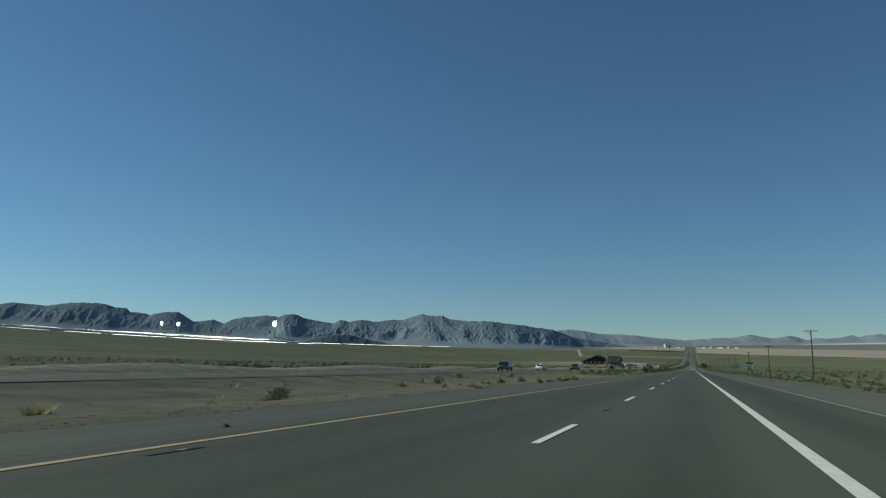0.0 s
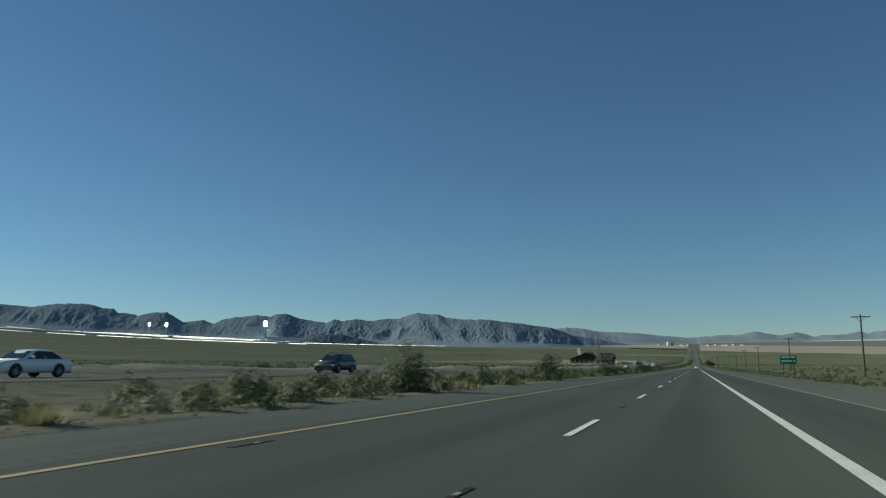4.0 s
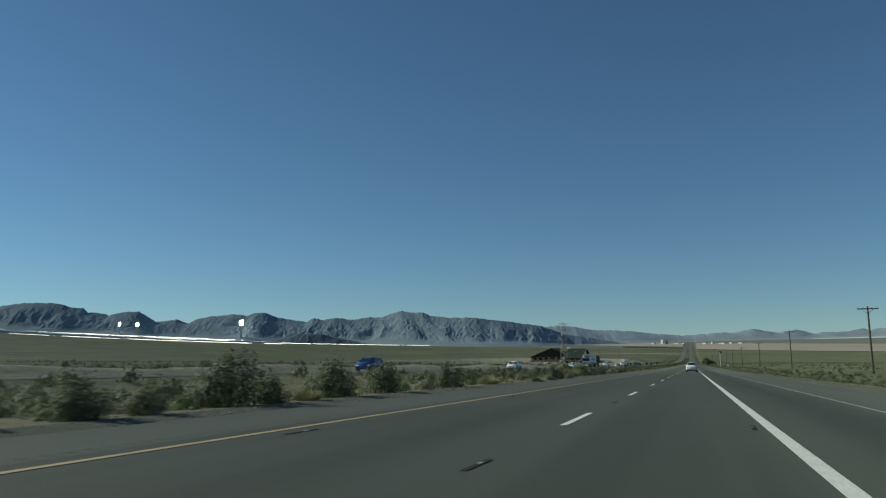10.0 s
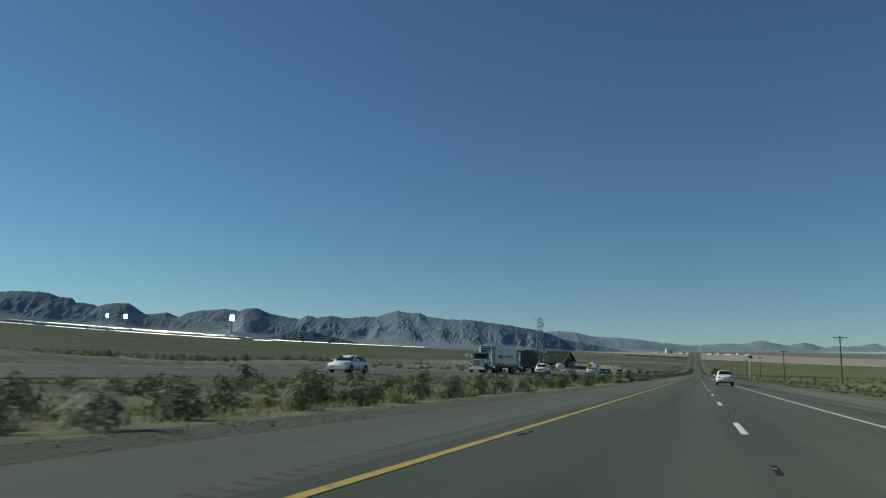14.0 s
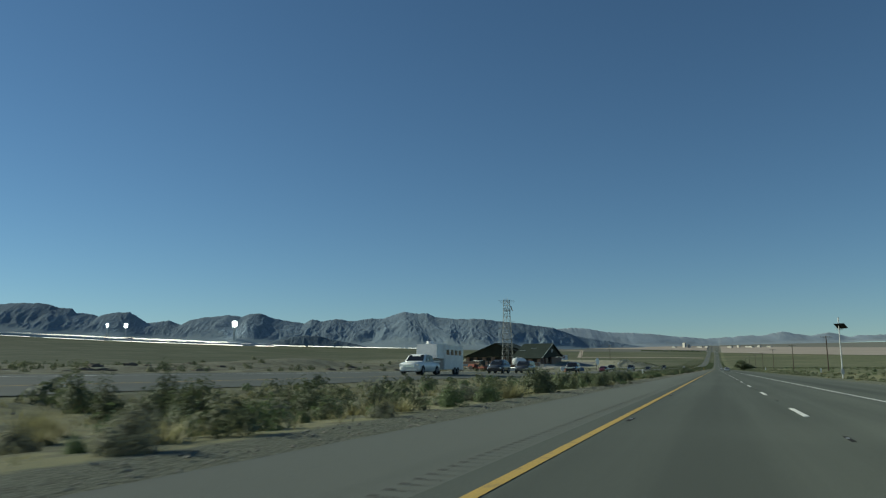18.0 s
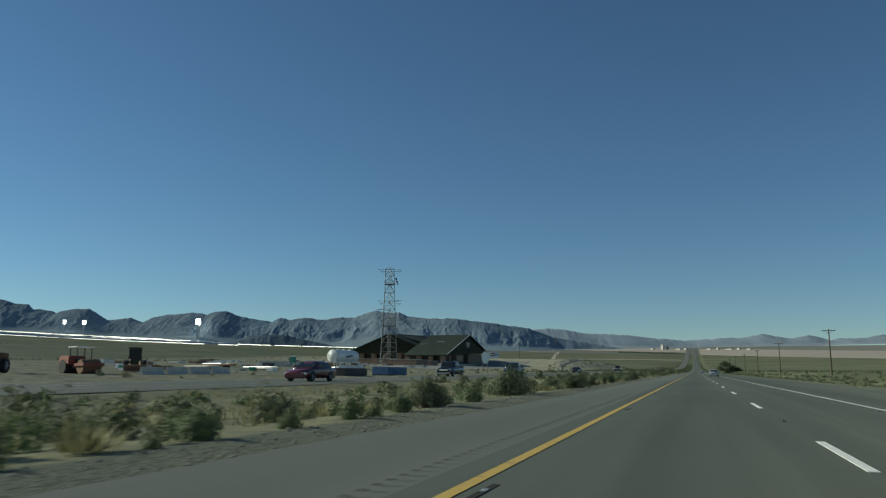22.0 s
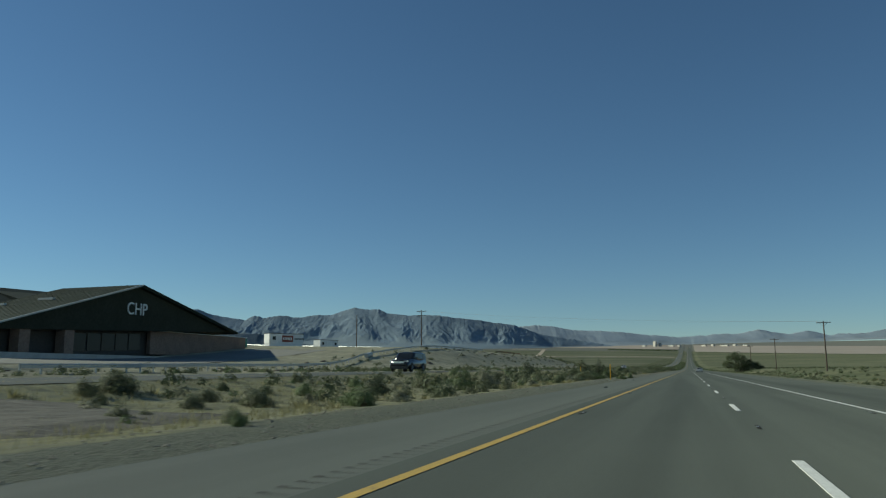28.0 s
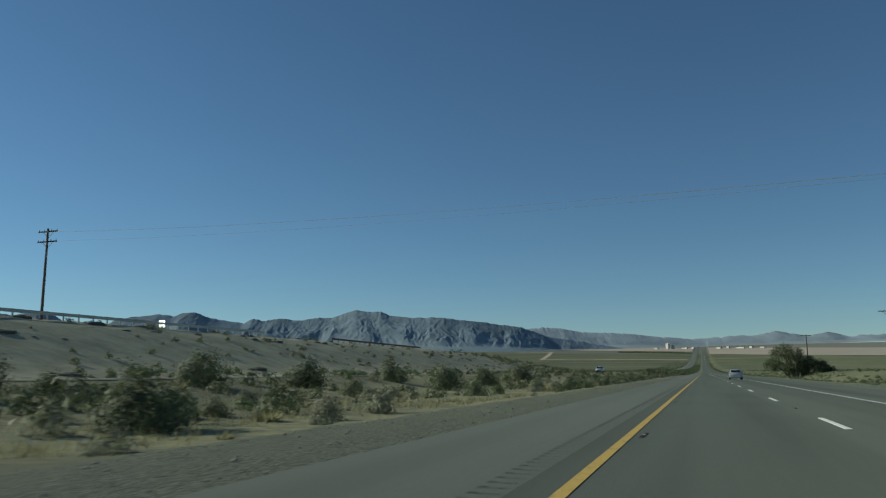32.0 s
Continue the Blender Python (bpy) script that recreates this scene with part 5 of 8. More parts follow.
# ---- lattice mast ----
def lattice_mast(x, y, z0, h, w0, w1):
    root = empty("radio_mast", pose(x, y, z0, rz=20), "tall galvanised steel lattice mast with platforms and a hanging flag", "mast")

    def leg(k, f):
        w = w0 + (w1 - w0) * min(1.0, f * 1.15)
        return Vector((w / 2 * (1 if k in (0, 1) else -1), w / 2 * (1 if k in (1, 2) else -1), h * f))

    for k in range(4):
        bm = B()
        for a, b in ((0, 0.25), (0.25, 0.5), (0.5, 0.75), (0.75, 1.0)):
            rod(bm, leg(k, a), leg(k, b), 0.085 - 0.03 * a, n=6)
        part("leg", bm, M_MAST, root)
    levels = [0, 0.09, 0.19, 0.28, 0.37, 0.455, 0.54, 0.635, 0.73, 0.825, 0.915, 1.0]
    for i, f in enumerate(levels[1:], 1):
        g = levels[i - 1]
        bm = B()
        for k in range(4):
            j = (k + 1) % 4
            mid = (leg(k, f) + leg(j, f)) / 2
            rod(bm, leg(k, f), leg(j, f), 0.05, n=5)
            rod(bm, leg(k, g), mid, 0.05, n=5)          # a steep A in each bay
            rod(bm, leg(j, g), mid, 0.05, n=5)
            q = (leg(k, g) + leg(k, f)) / 2
            rod(bm, q, leg(k, g).lerp(mid, 0.5), 0.03, n=4)
            rod(bm, (leg(j, g) + leg(j, f)) / 2, leg(j, g).lerp(mid, 0.5), 0.03, n=4)
        part("brace_panel", bm, M_MAST, root)
    # ladder and cable tray up the middle
    bm = B()
    for dx in (-0.55, -0.15, 0.25, 0.6):
        rod(bm, (dx, 0.1, 0), (dx, 0.1, h * 0.99), 0.045, n=4)
    for k in range(int(h / 0.7)):
        rod(bm, (-0.55, 0.1, 0.7 * k), (0.6, 0.1, 0.7 * k), 0.025, n=4)
    part("ladder", bm, M_MAST, root)
    for f in (0.37, 0.825):
        w = (leg(0, f) - leg(3, f)).length / 2 + 0.25
        bm = B()
        loft(bm, [[(-w, y, h * f + z) for y, z in ((-w, -0.12), (w, -0.12), (w, 0), (-w, 0))], [(w, y, h * f + z) for y, z in ((-w, -0.12), (w, -0.12), (w, 0), (-w, 0))]])
        deck = part("platform", bm, M_MAST, root, "open steel grating platform")
        for k in range(13):
            u = -w + 2 * w * k / 12
            bm = B()
            box(bm, u - 0.05, u + 0.05, -w, w, h * f + 0.002, h * f + 0.06)
            part("slat", bm, M_MAST, deck)
        bm = B()
        for c, d in (((-w, -w), (w, -w)), ((w, -w), (w, w)), ((w, w), (-w, w)), ((-w, w), (-w, -w))):
            for zz in (0.55, 1.1):
                rod(bm, (*c, h * f + zz), (*d, h * f + zz), 0.03, n=4)
        part("platform_rail", bm, M_MAST, root)
    for f, x0, x1, yy in ((0.99, -4.4, 4.2, 0), (0.975, -3.4, 4.4, 1.2), (0.64, -4.2, 3.2, -1.2), (0.615, -3.6, 4.4, 0.6), (0.56, -2.6, 2.6, 1.4), (0.545, -4.6, 2.0, -0.5),
                          (0.50, -3.4, 1.2, 1.0), (0.455, -4.6, 4.3, 0), (0.435, -4.4, 4.2, 1.3), (0.28, -2.6, 4.6, -0.8)):
        bm = B()
        rod(bm, (x0, yy, h * f), (x1, yy, h * f), 0.055, n=5)
        for e in (x0, x1):
            rod(bm, (e * 0.55, yy, h * f - 0.9), (e * 0.95, yy, h * f), 0.03, n=4)
        part("antenna_arm", bm, M_MAST, root)
    for f, s in ((0.645, 1), (0.55, -1)):                # triangular side frames
        bm = B()
        for q in (-1.0, 1.0):
            rod(bm, (s * 1.9, q * 1.5, h * f), (s * 4.6, 0, h * f + 0.05), 0.05, n=4)
            rod(bm, (s * 2.6, q * 0.9, h * f), (s * 2.6, -q * 0.9, h * f), 0.04, n=4)
        part("side_frame", bm, M_MAST, root)
    for dx, dz in ((-0.4, 2.4), (0.5, 1.6), (-1.4, 0.9)):
        bm = B()
        rod(bm, (dx, 0, h - 0.3), (dx, 0, h + dz), 0.035, 0.02, 6)
        part("whip_antenna", bm, M_MAST, root)
    # limp striped flag on the side of the mast
    for name, m, u0, u1, zz in (("flag_stripe", M_REDPAINT, 0.0, 1.0, 0.0), ("flag_stripe", M_WHITEPAINT, 0.3, 0.55, 0.02), ("flag_stripe", M_WHITEPAINT, 0.75, 0.9, 0.02), ("flag_canton", M_BLUE, 0.0, 0.3, 0.03)):
        bm = B()
        loft(bm, [[(1.95 + 0.75 * u + 0.1 * k - 0.05, -0.4 - 0.25 * u - zz, h * 0.90 - 2.6 * u + 0.0), (2.45 + 0.75 * u, -0.5 - 0.2 * u - zz, h * 0.90 - 2.5 * u), (2.45 + 0.75 * u, -0.46 - 0.2 * u - zz, h * 0.90 - 2.5 * u),
                   (1.95 + 0.75 * u, -0.36 - 0.25 * u - zz, h * 0.90 - 2.6 * u)] for k, u in enumerate((u0, (u0 + u1) / 2, u1))])
        part(name, bm, m, root)
    for k in range(4):
        bm = B()
        p = leg(k, 0)
        box(bm, p.x - 0.5, p.x + 0.5, p.y - 0.5, p.y + 0.5, -0.8, 0.15)
        part("footing", bm, M_CONC, root)


lattice_mast(-105.8, 1050, 6.9, 33.0, 5.8, 3.1)


# ---- raised tank ----
def tank(x, y):
    z = ground_z(x, y)
    root = empty("storage_tank", pose(x, y, z, rz=-6), "white horizontal tank raised on a steel frame", "tank")
    zc = 2.55
    bm = B()
    n, L, r = 20, 4.4, 1.35
    prof = [(-L - 0.35, 0.35), (-L - 0.2, 0.8), (-L, r), (L, r), (L + 0.2, 0.8), (L + 0.35, 0.35)]
    loft(bm, [[(q * math.cos(2 * math.pi * k / n), yy, zc + q * math.sin(2 * math.pi * k / n)) for k in range(n)] for yy, q in prof])
    part("vessel", bm, M_WHITEPAINT, root, smooth=False)
    for yy in (-2.4, 0.2, 2.6):
        bm = B()
        rod(bm, (0, yy, zc + r - 0.05), (0, yy, zc + r + 0.28), 0.25, n=10)
        part("hatch", bm, M_WHITEPAINT, root)
    bm = B()
    loft(bm, [[(xx, -1.6, zc + 0.05), (xx, 1.4, zc + 0.35), (xx, 1.9, zc + 0.1), (xx, -0.6, zc - 0.35)] for xx in (1.30, 1.36)])
    part("emblem", bm, M_BLUE, root, "dark painted emblem on the tank flank")
    for yy in (-4.0, -1.4, 1.4, 4.0):
        for s in (-1, 1):
            bm = B()
            rod(bm, (s * 1.25, yy, -0.2), (s * 1.1, yy, zc - 0.9), 0.10, n=6)
            part("leg", bm, M_BLACK, root)
    bm = B()
    for s in (-1, 1):
        box(bm, s * 1.1 - 0.12, s * 1.1 + 0.12, -5.2, 5.0, zc - 1.35, zc - 1.05)
    part("beam", bm, M_WHITEPAINT, root)
    bm = B()
    rod(bm, (-0.9, -5.1, zc - 1.2), (-0.9, -4.4, zc + 1.0), 0.05, n=6)
    rod(bm, (0.9, -5.1, zc - 1.2), (0.9, -4.4, zc + 1.0), 0.05, n=6)
    part("ladder", bm, M_STEEL, root)


tank(-73.5, 943.5)


# ---- site clutter: containers, barriers, machines ----
M_SKIP = grained("dark skip paint", (0.02, 0.025, 0.035), (0.05, 0.05, 0.05), 2.0, 0.6, big=0.7)
def container(x, y, L, H, m, turn, label):
    z = ground_z(x, y)
    root = empty("container", pose(x, y, z, rz=turn), label, "container", "site containers")
    bm = B()
    box(bm, -1.2, 1.2, -L / 2, L / 2, 0.1, H, 0.04)
    part("body", bm, m, root)
    for s in (-1, 1):
        for k in range(int(L / 0.6)):
            bm = B()
            yy = -L / 2 + 0.3 + k * 0.6
            box(bm, s * 1.2 - 0.03, s * 1.2 + 0.03, yy, yy + 0.22, 0.25, H - 0.12)
            part("rib", bm, m, root)
    bm = B()
    box(bm, -1.1, 1.1, -L / 2 - 0.05, L / 2 + 0.05, -0.1, 0.1)
    part("skid", bm, M_BLACK, root)


container(-42.4, 878.6, 6.8, 0.95, M_SKIP, 1, "low dark open-top skip on the building site")
container(-45.2, 885.8, 5.0, 1.3, M_WHITEPAINT, 12, "white site container beside the dark skips")
container(-42.3, 892.4, 6.6, 1.12, M_BLUE, -2, "blue skip beside the white container")

bm0 = B()
loft(bm0, [[(-0.30, y, 0), (-0.30, y, 0.08), (-0.12, y, 0.35), (-0.08, y, 0.82), (0.08, y, 0.82), (0.12, y, 0.35), (0.30, y, 0.08), (0.30, y, 0)] for y in (-1.9, 1.9)])
barrier = tagged(link("concrete_barrier", bm0, M_CONC), "pale concrete road barrier standing on the building site", "barrier", "site barriers")
row = [(-88.0, 936 + 4.6 * k, 2.0 * (k % 3)) for k in range(6)] + [(-104.0, 962 + 4.4 * k, -8.0) for k in range(5)] + [(-58.0, 862 + 4.3 * k, 1.0) for k in range(4)]
barrier.matrix_world = pose(row[0][0], row[0][1], ground_z(*row[0][:2]), rz=row[0][2])
for x, y, a in row[1:]:
    copy_thing(barrier, pose(x, y, ground_z(x, y), rz=a))


def site_pile(x, y, m, label, cat, n, seed, w=3.0, h=0.9):
    """Building material stacked in bundles."""
    rng = random.Random(seed)
    root = empty("material_stack", pose(x, y, ground_z(x, y)), label, cat, "building material")
    for k in range(n):
        bm = B()
        a, b, c = rng.uniform(0.6, w), rng.uniform(0.8, w), rng.uniform(0.3, h)
        px, py = rng.uniform(-3, 3), k * 2.6 - n * 1.3
        box(bm, px - a / 2, px + a / 2, py - b / 2, py + b / 2, -0.05, c, 0.04)
        part("pallet_load", bm, rng.choice(m), root)


for k, (x, y) in enumerate([(-96, 902), (-112, 925), (-118, 958), (-101, 985), (-92, 1010), (-120, 1010), (-84, 972), (-128, 940), (-78, 1002), (-110, 880), (-92, 866), (-130, 985)]):
    site_pile(x, y, [M_CONC, M_WHITEPAINT, M_RUST, M_STEEL, M_BRICK], "bundles of building material laid out on bare dirt", "building material", 4 + k % 3, k)


def pipe_bundle(x, y, turn, n, length, m):
    """Long lengths laid side by side on two bearers."""
    root = empty("pipe_bundle", pose(x, y, ground_z(x, y), rz=turn), "bundle of long pale pipes on timber bearers on bare dirt", "pipe bundle", "building material")
    for yy in (-length * 0.3, length * 0.3):
        bm = B()
        box(bm, -n * 0.17 - 0.1, n * 0.17 + 0.1, yy - 0.08, yy + 0.08, -0.15, 0.16, 0.01)
        part("bearer", bm, M_RUST, root)
    for k in range(n):
        bm = B()
        px = (k - n / 2 + 0.5) * 0.34
        rod(bm, (px, -length / 2, 0.32), (px, length / 2, 0.32), 0.16, n=10)
        part("pipe", bm, m, root)


for k, (x, y, a) in enumerate([(-70, 906, 62), (-76, 914, 70), (-66, 921, 84), (-82, 905, 75), (-72, 932, 66), (-90, 921, 80), (-63, 946, 72), (-100, 936, 64)]):
    pipe_bundle(x, y, a, 4 + k % 4, 6.0 + 1.5 * (k % 3), (M_CONC, M_STEEL, M_RUST)[k % 3])
for k, (x, y) in enumerate([(-74, 884), (-84, 892), (-68, 898), (-88, 934), (-79, 948)]):
    site_pile(x, y, [M_CONC, M_WHITEPAINT, M_RUST, M_SKIP, M_GREEN], "low pallets and crates of building material on bare dirt", "building material", 4 + k % 2, 40 + k, 2.2, 0.8)


def drum(x, y):
    root = empty("traffic_drum", pose(x, y, ground_z(x, y)), "orange and white traffic drum by the building site", "traffic drum", "traffic drums")
    bm = B()
    rod(bm, (0, 0, 0), (0, 0, 0.75), 0.2, 0.15, 12)
    part("drum", bm, M_ORANGE, root)
    for z in (0.28, 0.5):
        bm = B()
        rod(bm, (0, 0, z), (0, 0, z + 0.1), 0.203 - 0.067 * z, 0.197 - 0.067 * z, 12)
        part("band", bm, M_SIGNWHITE, root)
    return root


d0 = drum(-40.6, 861.5)
for k in range(1, 5):
    y = 861.5 + 2.6 * k
    copy_thing(d0, pose(-40.6 - 0.3 * k, y, ground_z(-40.6 - 0.3 * k, y)))


def roller(x, y, m, turn, label):
    root = empty("road_roller", pose(x, y, ground_z(x, y), rz=turn), label, "road roller", "site machines")
    for yy, nm in ((-1.9, "front_drum"), (1.9, "rear_drum")):
        bm = B()
        rod(bm, (-1.0, yy, 0.72), (1.0, yy, 0.72), 0.74, n=22)
        part(nm, bm, M_RUST if yy < 0 else M_TYRE, root)
    bm = B()
    box(bm, -0.95, 0.95, 0.6, 2.9, 0.95, 1.9, 0.12)
    part("engine_cover", bm, m, root)
    bm = B()
    box(bm, -1.15, 1.15, -2.9, -0.9, 0.75, 1.05, 0.05)
    box(bm, -0.5, 0.5, -1.0, 0.7, 0.6, 1.1, 0.05)
    part("frame", bm, m, root)
    for s in (-1, 1):
        for yy in (-0.75, 0.75):
            bm = B()
            rod(bm, (s * 0.8, yy, 1.0), (s * 0.8, yy, 2.75), 0.05, n=6)
            part("post", bm, M_BLACK, root)
    bm = B()
    box(bm, -1.0, 1.0, -1.0, 1.0, 2.72, 2.85, 0.05)
    part("canopy", bm, M_SIGNWHITE, root)
    bm = B()
    box(bm, -0.35, 0.35, 0.0, 0.55, 1.1, 1.6, 0.06)
    part("seat", bm, M_BLACK, root)


def loader(x, y, m, turn, label):
    root = empty("wheel_loader", pose(x, y, ground_z(x, y), rz=turn) @ Matrix.Scale(0.95, 4), label, "wheel loader", "site machines")
    for s in (-1, 1):
        for yy in (-1.5, 1.6):
            wheel(root, s * 1.05, yy, 0.78, 0.55)
    bm = B()
    box(bm, -0.85, 0.85, 0.6, 3.1, 0.95, 2.15, 0.12)
    part("engine_cover", bm, m, root)
    bm = B()
    box(bm, -0.75, 0.75, -0.6, 0.7, 1.0, 3.05, 0.08)
    part("cab", bm, M_GLASS, root)
    bm = B()
    box(bm, -0.85, 0.85, -0.75, 0.85, 3.05, 3.18, 0.04)
    part("cab_roof", bm, m, root)
    for s in (-1, 1):
        bm = B()
        rod(bm, (s * 0.6, -0.8, 1.6), (s * 0.6, -3.0, 0.75), 0.14, n=6)
        part("lift_arm", bm, m, root)
    bm = B()
    loft(bm, [[(xx, -3.0, 0.95), (xx, -3.1, 0.1), (xx, -4.0, 0.12), (xx, -3.3, 0.2), (xx, -3.2, 0.9)] for xx in (-1.35, 1.35)])
    part("bucket", bm, M_RUST, root)


loader(-68.5, 850.5, M_RUST, 25, "rust-brown wheel loader parked on the building site")
roller(-64.5, 858.5, M_REDPAINT, 70, "faded red road roller with a white canopy")
loader(-66.5, 869.5, M_DUSTY, 40, "dusty dark ochre wheel loader beside the roller")
loader(-71.5, 842.0, M_DUSTY, -60, "dusty dark ochre wheel loader on the bare dirt")


def site_trailer(x, y, L, turn, label, banner):
    z = ground_z(x, y)
    root = empty("office_trailer", pose(x, y, z, rz=turn), label, "office trailer", "office trailers")
    bm = B()
    box(bm, -1.5, 1.5, -L / 2, L / 2, 0.55, 3.1, 0.03)
    part("body", bm, M_WHITEPAINT, root)
    bm = B()
    box(bm, -1.6, 1.6, -L / 2 - 0.1, L / 2 + 0.1, 3.1, 3.22)
    part("roof", bm, M_BLACK, root)
    bm = B()
    box(bm, -1.4, 1.4, -L / 2 + 0.1, L / 2 - 0.1, -0.05, 0.55)
    part("skirt", bm, M_SIGNBACK, root)
    if banner:
        bm = B()
        box(bm, 1.5, 1.53, -1.3, 1.9, 1.0, 2.7)
        ban = part("banner", bm, M_REDPAINT, root, "red banner with unreadable white lettering")
        bm = B()
        for k in range(6):
            box(bm, 1.531, 1.545, -1.05 + k * 0.45, -0.75 + k * 0.45, 1.55, 2.2)
        part("lettering", bm, M_SIGNWHITE, ban)
        bm = B()
        for k in range(7):
            box(bm, 1.5, 1.525, 2.3 + k * 0.42, 2.58 + k * 0.42, 1.6, 2.1)
        part("lettering", bm, M_BLACK, root)
    for k in range(2):
        bm = B()
        yy = -L / 2 + 0.9 + k * (L - 2.6) * (0 if banner else 1)
        if banner and k:
            continue
        box(bm, 1.5, 1.54, yy, yy + 0.9, 1.5, 2.4)
        part("window", bm, M_GLASS, root)
    bm = B()
    box(bm, 1.5, 1.54, -L / 2 + 2.3 if not banner else -L / 2 + 2.4, -L / 2 + 3.2 if not banner else -L / 2 + 3.2, 0.6, 2.6)
    part("door", bm, M_SIGNBACK, root)


site_trailer(-101.6, 1179.5, 9.8, -33, "white office trailer with a red company banner", True)
site_trailer(-114.4, 1230.4, 8.6, -16, "small white office trailer with dark windows", False)


def toilet(x, y, m, label):
    root = empty("portable_toilet", pose(x, y, ground_z(x, y)), label, "toilet", "portable toilets")
    bm = B()
    box(bm, -0.6, 0.6, -0.6, 0.6, 0, 2.1, 0.05)
    part("cabin", bm, m, root)
    bm = B()
    box(bm, -0.62, 0.62, -0.62, 0.62, 2.1, 2.3, 0.08)
    part("roof", bm, M_SIGNWHITE, root)
    bm = B()
    box(bm, 0.6, 0.63, -0.4, 0.4, 0.1, 1.95)
    part("door", bm, m, root)


M_TEAL = mat("green plastic", (0.02, 0.16, 0.12), 0.5)
toilet(-100.5, 1158.5, M_TEAL, "green portable toilet beside the office trailer")
toilet(-92.0, 955.0, M_TEAL, "green portable toilet on the building site")


# ---- guard rails ----
def guard_rail(points, label, post_step=1.9, m=M_RAIL):
    root = empty("guard_rail", pose(0, 0, 0), label, "guard rail")
    pts = [Vector((x, y, ground_z(x, y) + 0.02)) for x, y in points]
    bm = B()
    prof = [(0.0, 0.42), (0.07, 0.47), (0.02, 0.56), (0.07, 0.65), (0.0, 0.74), (-0.02, 0.74), (-0.02, 0.42)]
    loft(bm, [[(p.x + a, p.y, p.z + b) for a, b in prof] for p in pts])
    part("rail", bm, m, root)
    n = 0
    for a, b in zip(pts, pts[1:]):
        for k in range(max(1, int((b - a).length / post_step))):
            p = a.lerp(b, k / max(1, int((b - a).length / post_step)))
            if n < 150:
                bm = B()
                box(bm, p.x - 0.12, p.x - 0.03, p.y - 0.07, p.y + 0.07, p.z - 0.3, p.z + 0.78)
                part("post", bm, M_POLE if m is not M_RAIL else M_RAIL, root)
            n += 1


def line(p, q, n):
    return [(p[0] + (q[0] - p[0]) * k / n, p[1] + (q[1] - p[1]) * k / n) for k in range(n + 1)]


guard_rail(line((-43.6, 1040), (-58, 1130), 14) + line((-58.6, 1136), (-61.5, 1232), 16), "long galvanised guard rail along the raised ramp")
guard_rail(line((-63.2, 1257), (-66.0, 1309), 10), "dark weathered guard rail at the end of the ramp", 1.9, M_RUST)
bm = B()
rod(bm, (-57.6, 1131.2, ground_z(-57.6, 1131.2) + 0.4), (-58.2, 1134.8, ground_z(-58.2, 1134.8) + 0.4), 0.40, n=16)
tagged(link("drain_pipe", bm, M_RAIL), "short galvanised drain pipe at the rail end", "pipe")


# ---- poles and wires ----
def power_pole(x, y, z, h, arms, label, lean=0.0):
    root = empty("power_pole", pose(x, y, z, rx=lean), label, "power pole", "power poles")
    bm = B()
    rod(bm, (0, 0, -0.5), (0, 0, h), 0.17, 0.11, 10)
    part("pole", bm, M_POLE, root)
    for k in range(arms):
        za = h - 0.35 - 1.15 * k
        bm = B()
        box(bm, -1.35, 1.35, -0.06, 0.06, za - 0.07, za + 0.07)
        part("cross_arm", bm, M_POLE, root)
        bm = B()
        rod(bm, (-0.8, 0.07, za), (0, 0.12, za - 0.7), 0.03, n=5)
        rod(bm, (0.8, 0.07, za), (0, 0.12, za - 0.7), 0.03, n=5)
        part("arm_brace", bm, M_STEEL, root)
        for dx in (-1.25, -0.5, 0.5, 1.25):
            bm = B()
            rod(bm, (dx, 0, za + 0.07), (dx, 0, za + 0.27), 0.05, 0.035, 8)
            part("insulator", bm, M_CERAMIC, root)
    return root


for k in range(14):
    y = 176 + 99.9 * k + (6 if k == 3 else 0)
    x = 25.6 + 0.25 * (k % 3)
    z = ground_z(x, y)
    power_pole(x, y, z, (9.2 if y < 1000 else 10.2) + 0.5 * (k % 4 == 0), 1, "weathered brown timber power pole with a cross arm")
power_pole(-71.4, 1202, ground_z(-71.4, 1202), 20.4 - ground_z(-71.4, 1202), 2, "tall brown timber pole with two cross arms")
root = empty("timber_pole", pose(-91.6, 1203.5, ground_z(-91.6, 1203.5)), "plain slender timber pole without arms", "pole")
bm = B()
rod(bm, (0, 0, -0.4), (0, 0, 19.6 - ground_z(-91.6, 1203.5)), 0.15, 0.10, 8)
part("pole", bm, M_POLE, root)


def wire(a, b, sag, name="wire", r=0.009):
    a, b = Vector(a), Vector(b)
    bm = B()
    n = 28
    pts = [a.lerp(b, k / n) - Vector((0, 0, sag * 4 * (k / n) * (1 - k / n))) for k in range(n + 1)]
    loft(bm, [[(p.x, p.y + r * math.cos(t), p.z + r * math.sin(t)) for t in (0.5, 2.6, 4.7)] for p in pts])
    return tagged(link(name, bm, M_WIRE), "thin overhead wire crossing above both carriageways", "wire", "overhead wires")


for dz, dx in ((20.0, 1.2), (20.0, -0.4), (18.9, 1.2)):
    wire((-71.4 + dx, 1202, dz), (25.9 + dx, 1174.9, ground_z(26.0, 1174.9) + 10.1), 0.9)


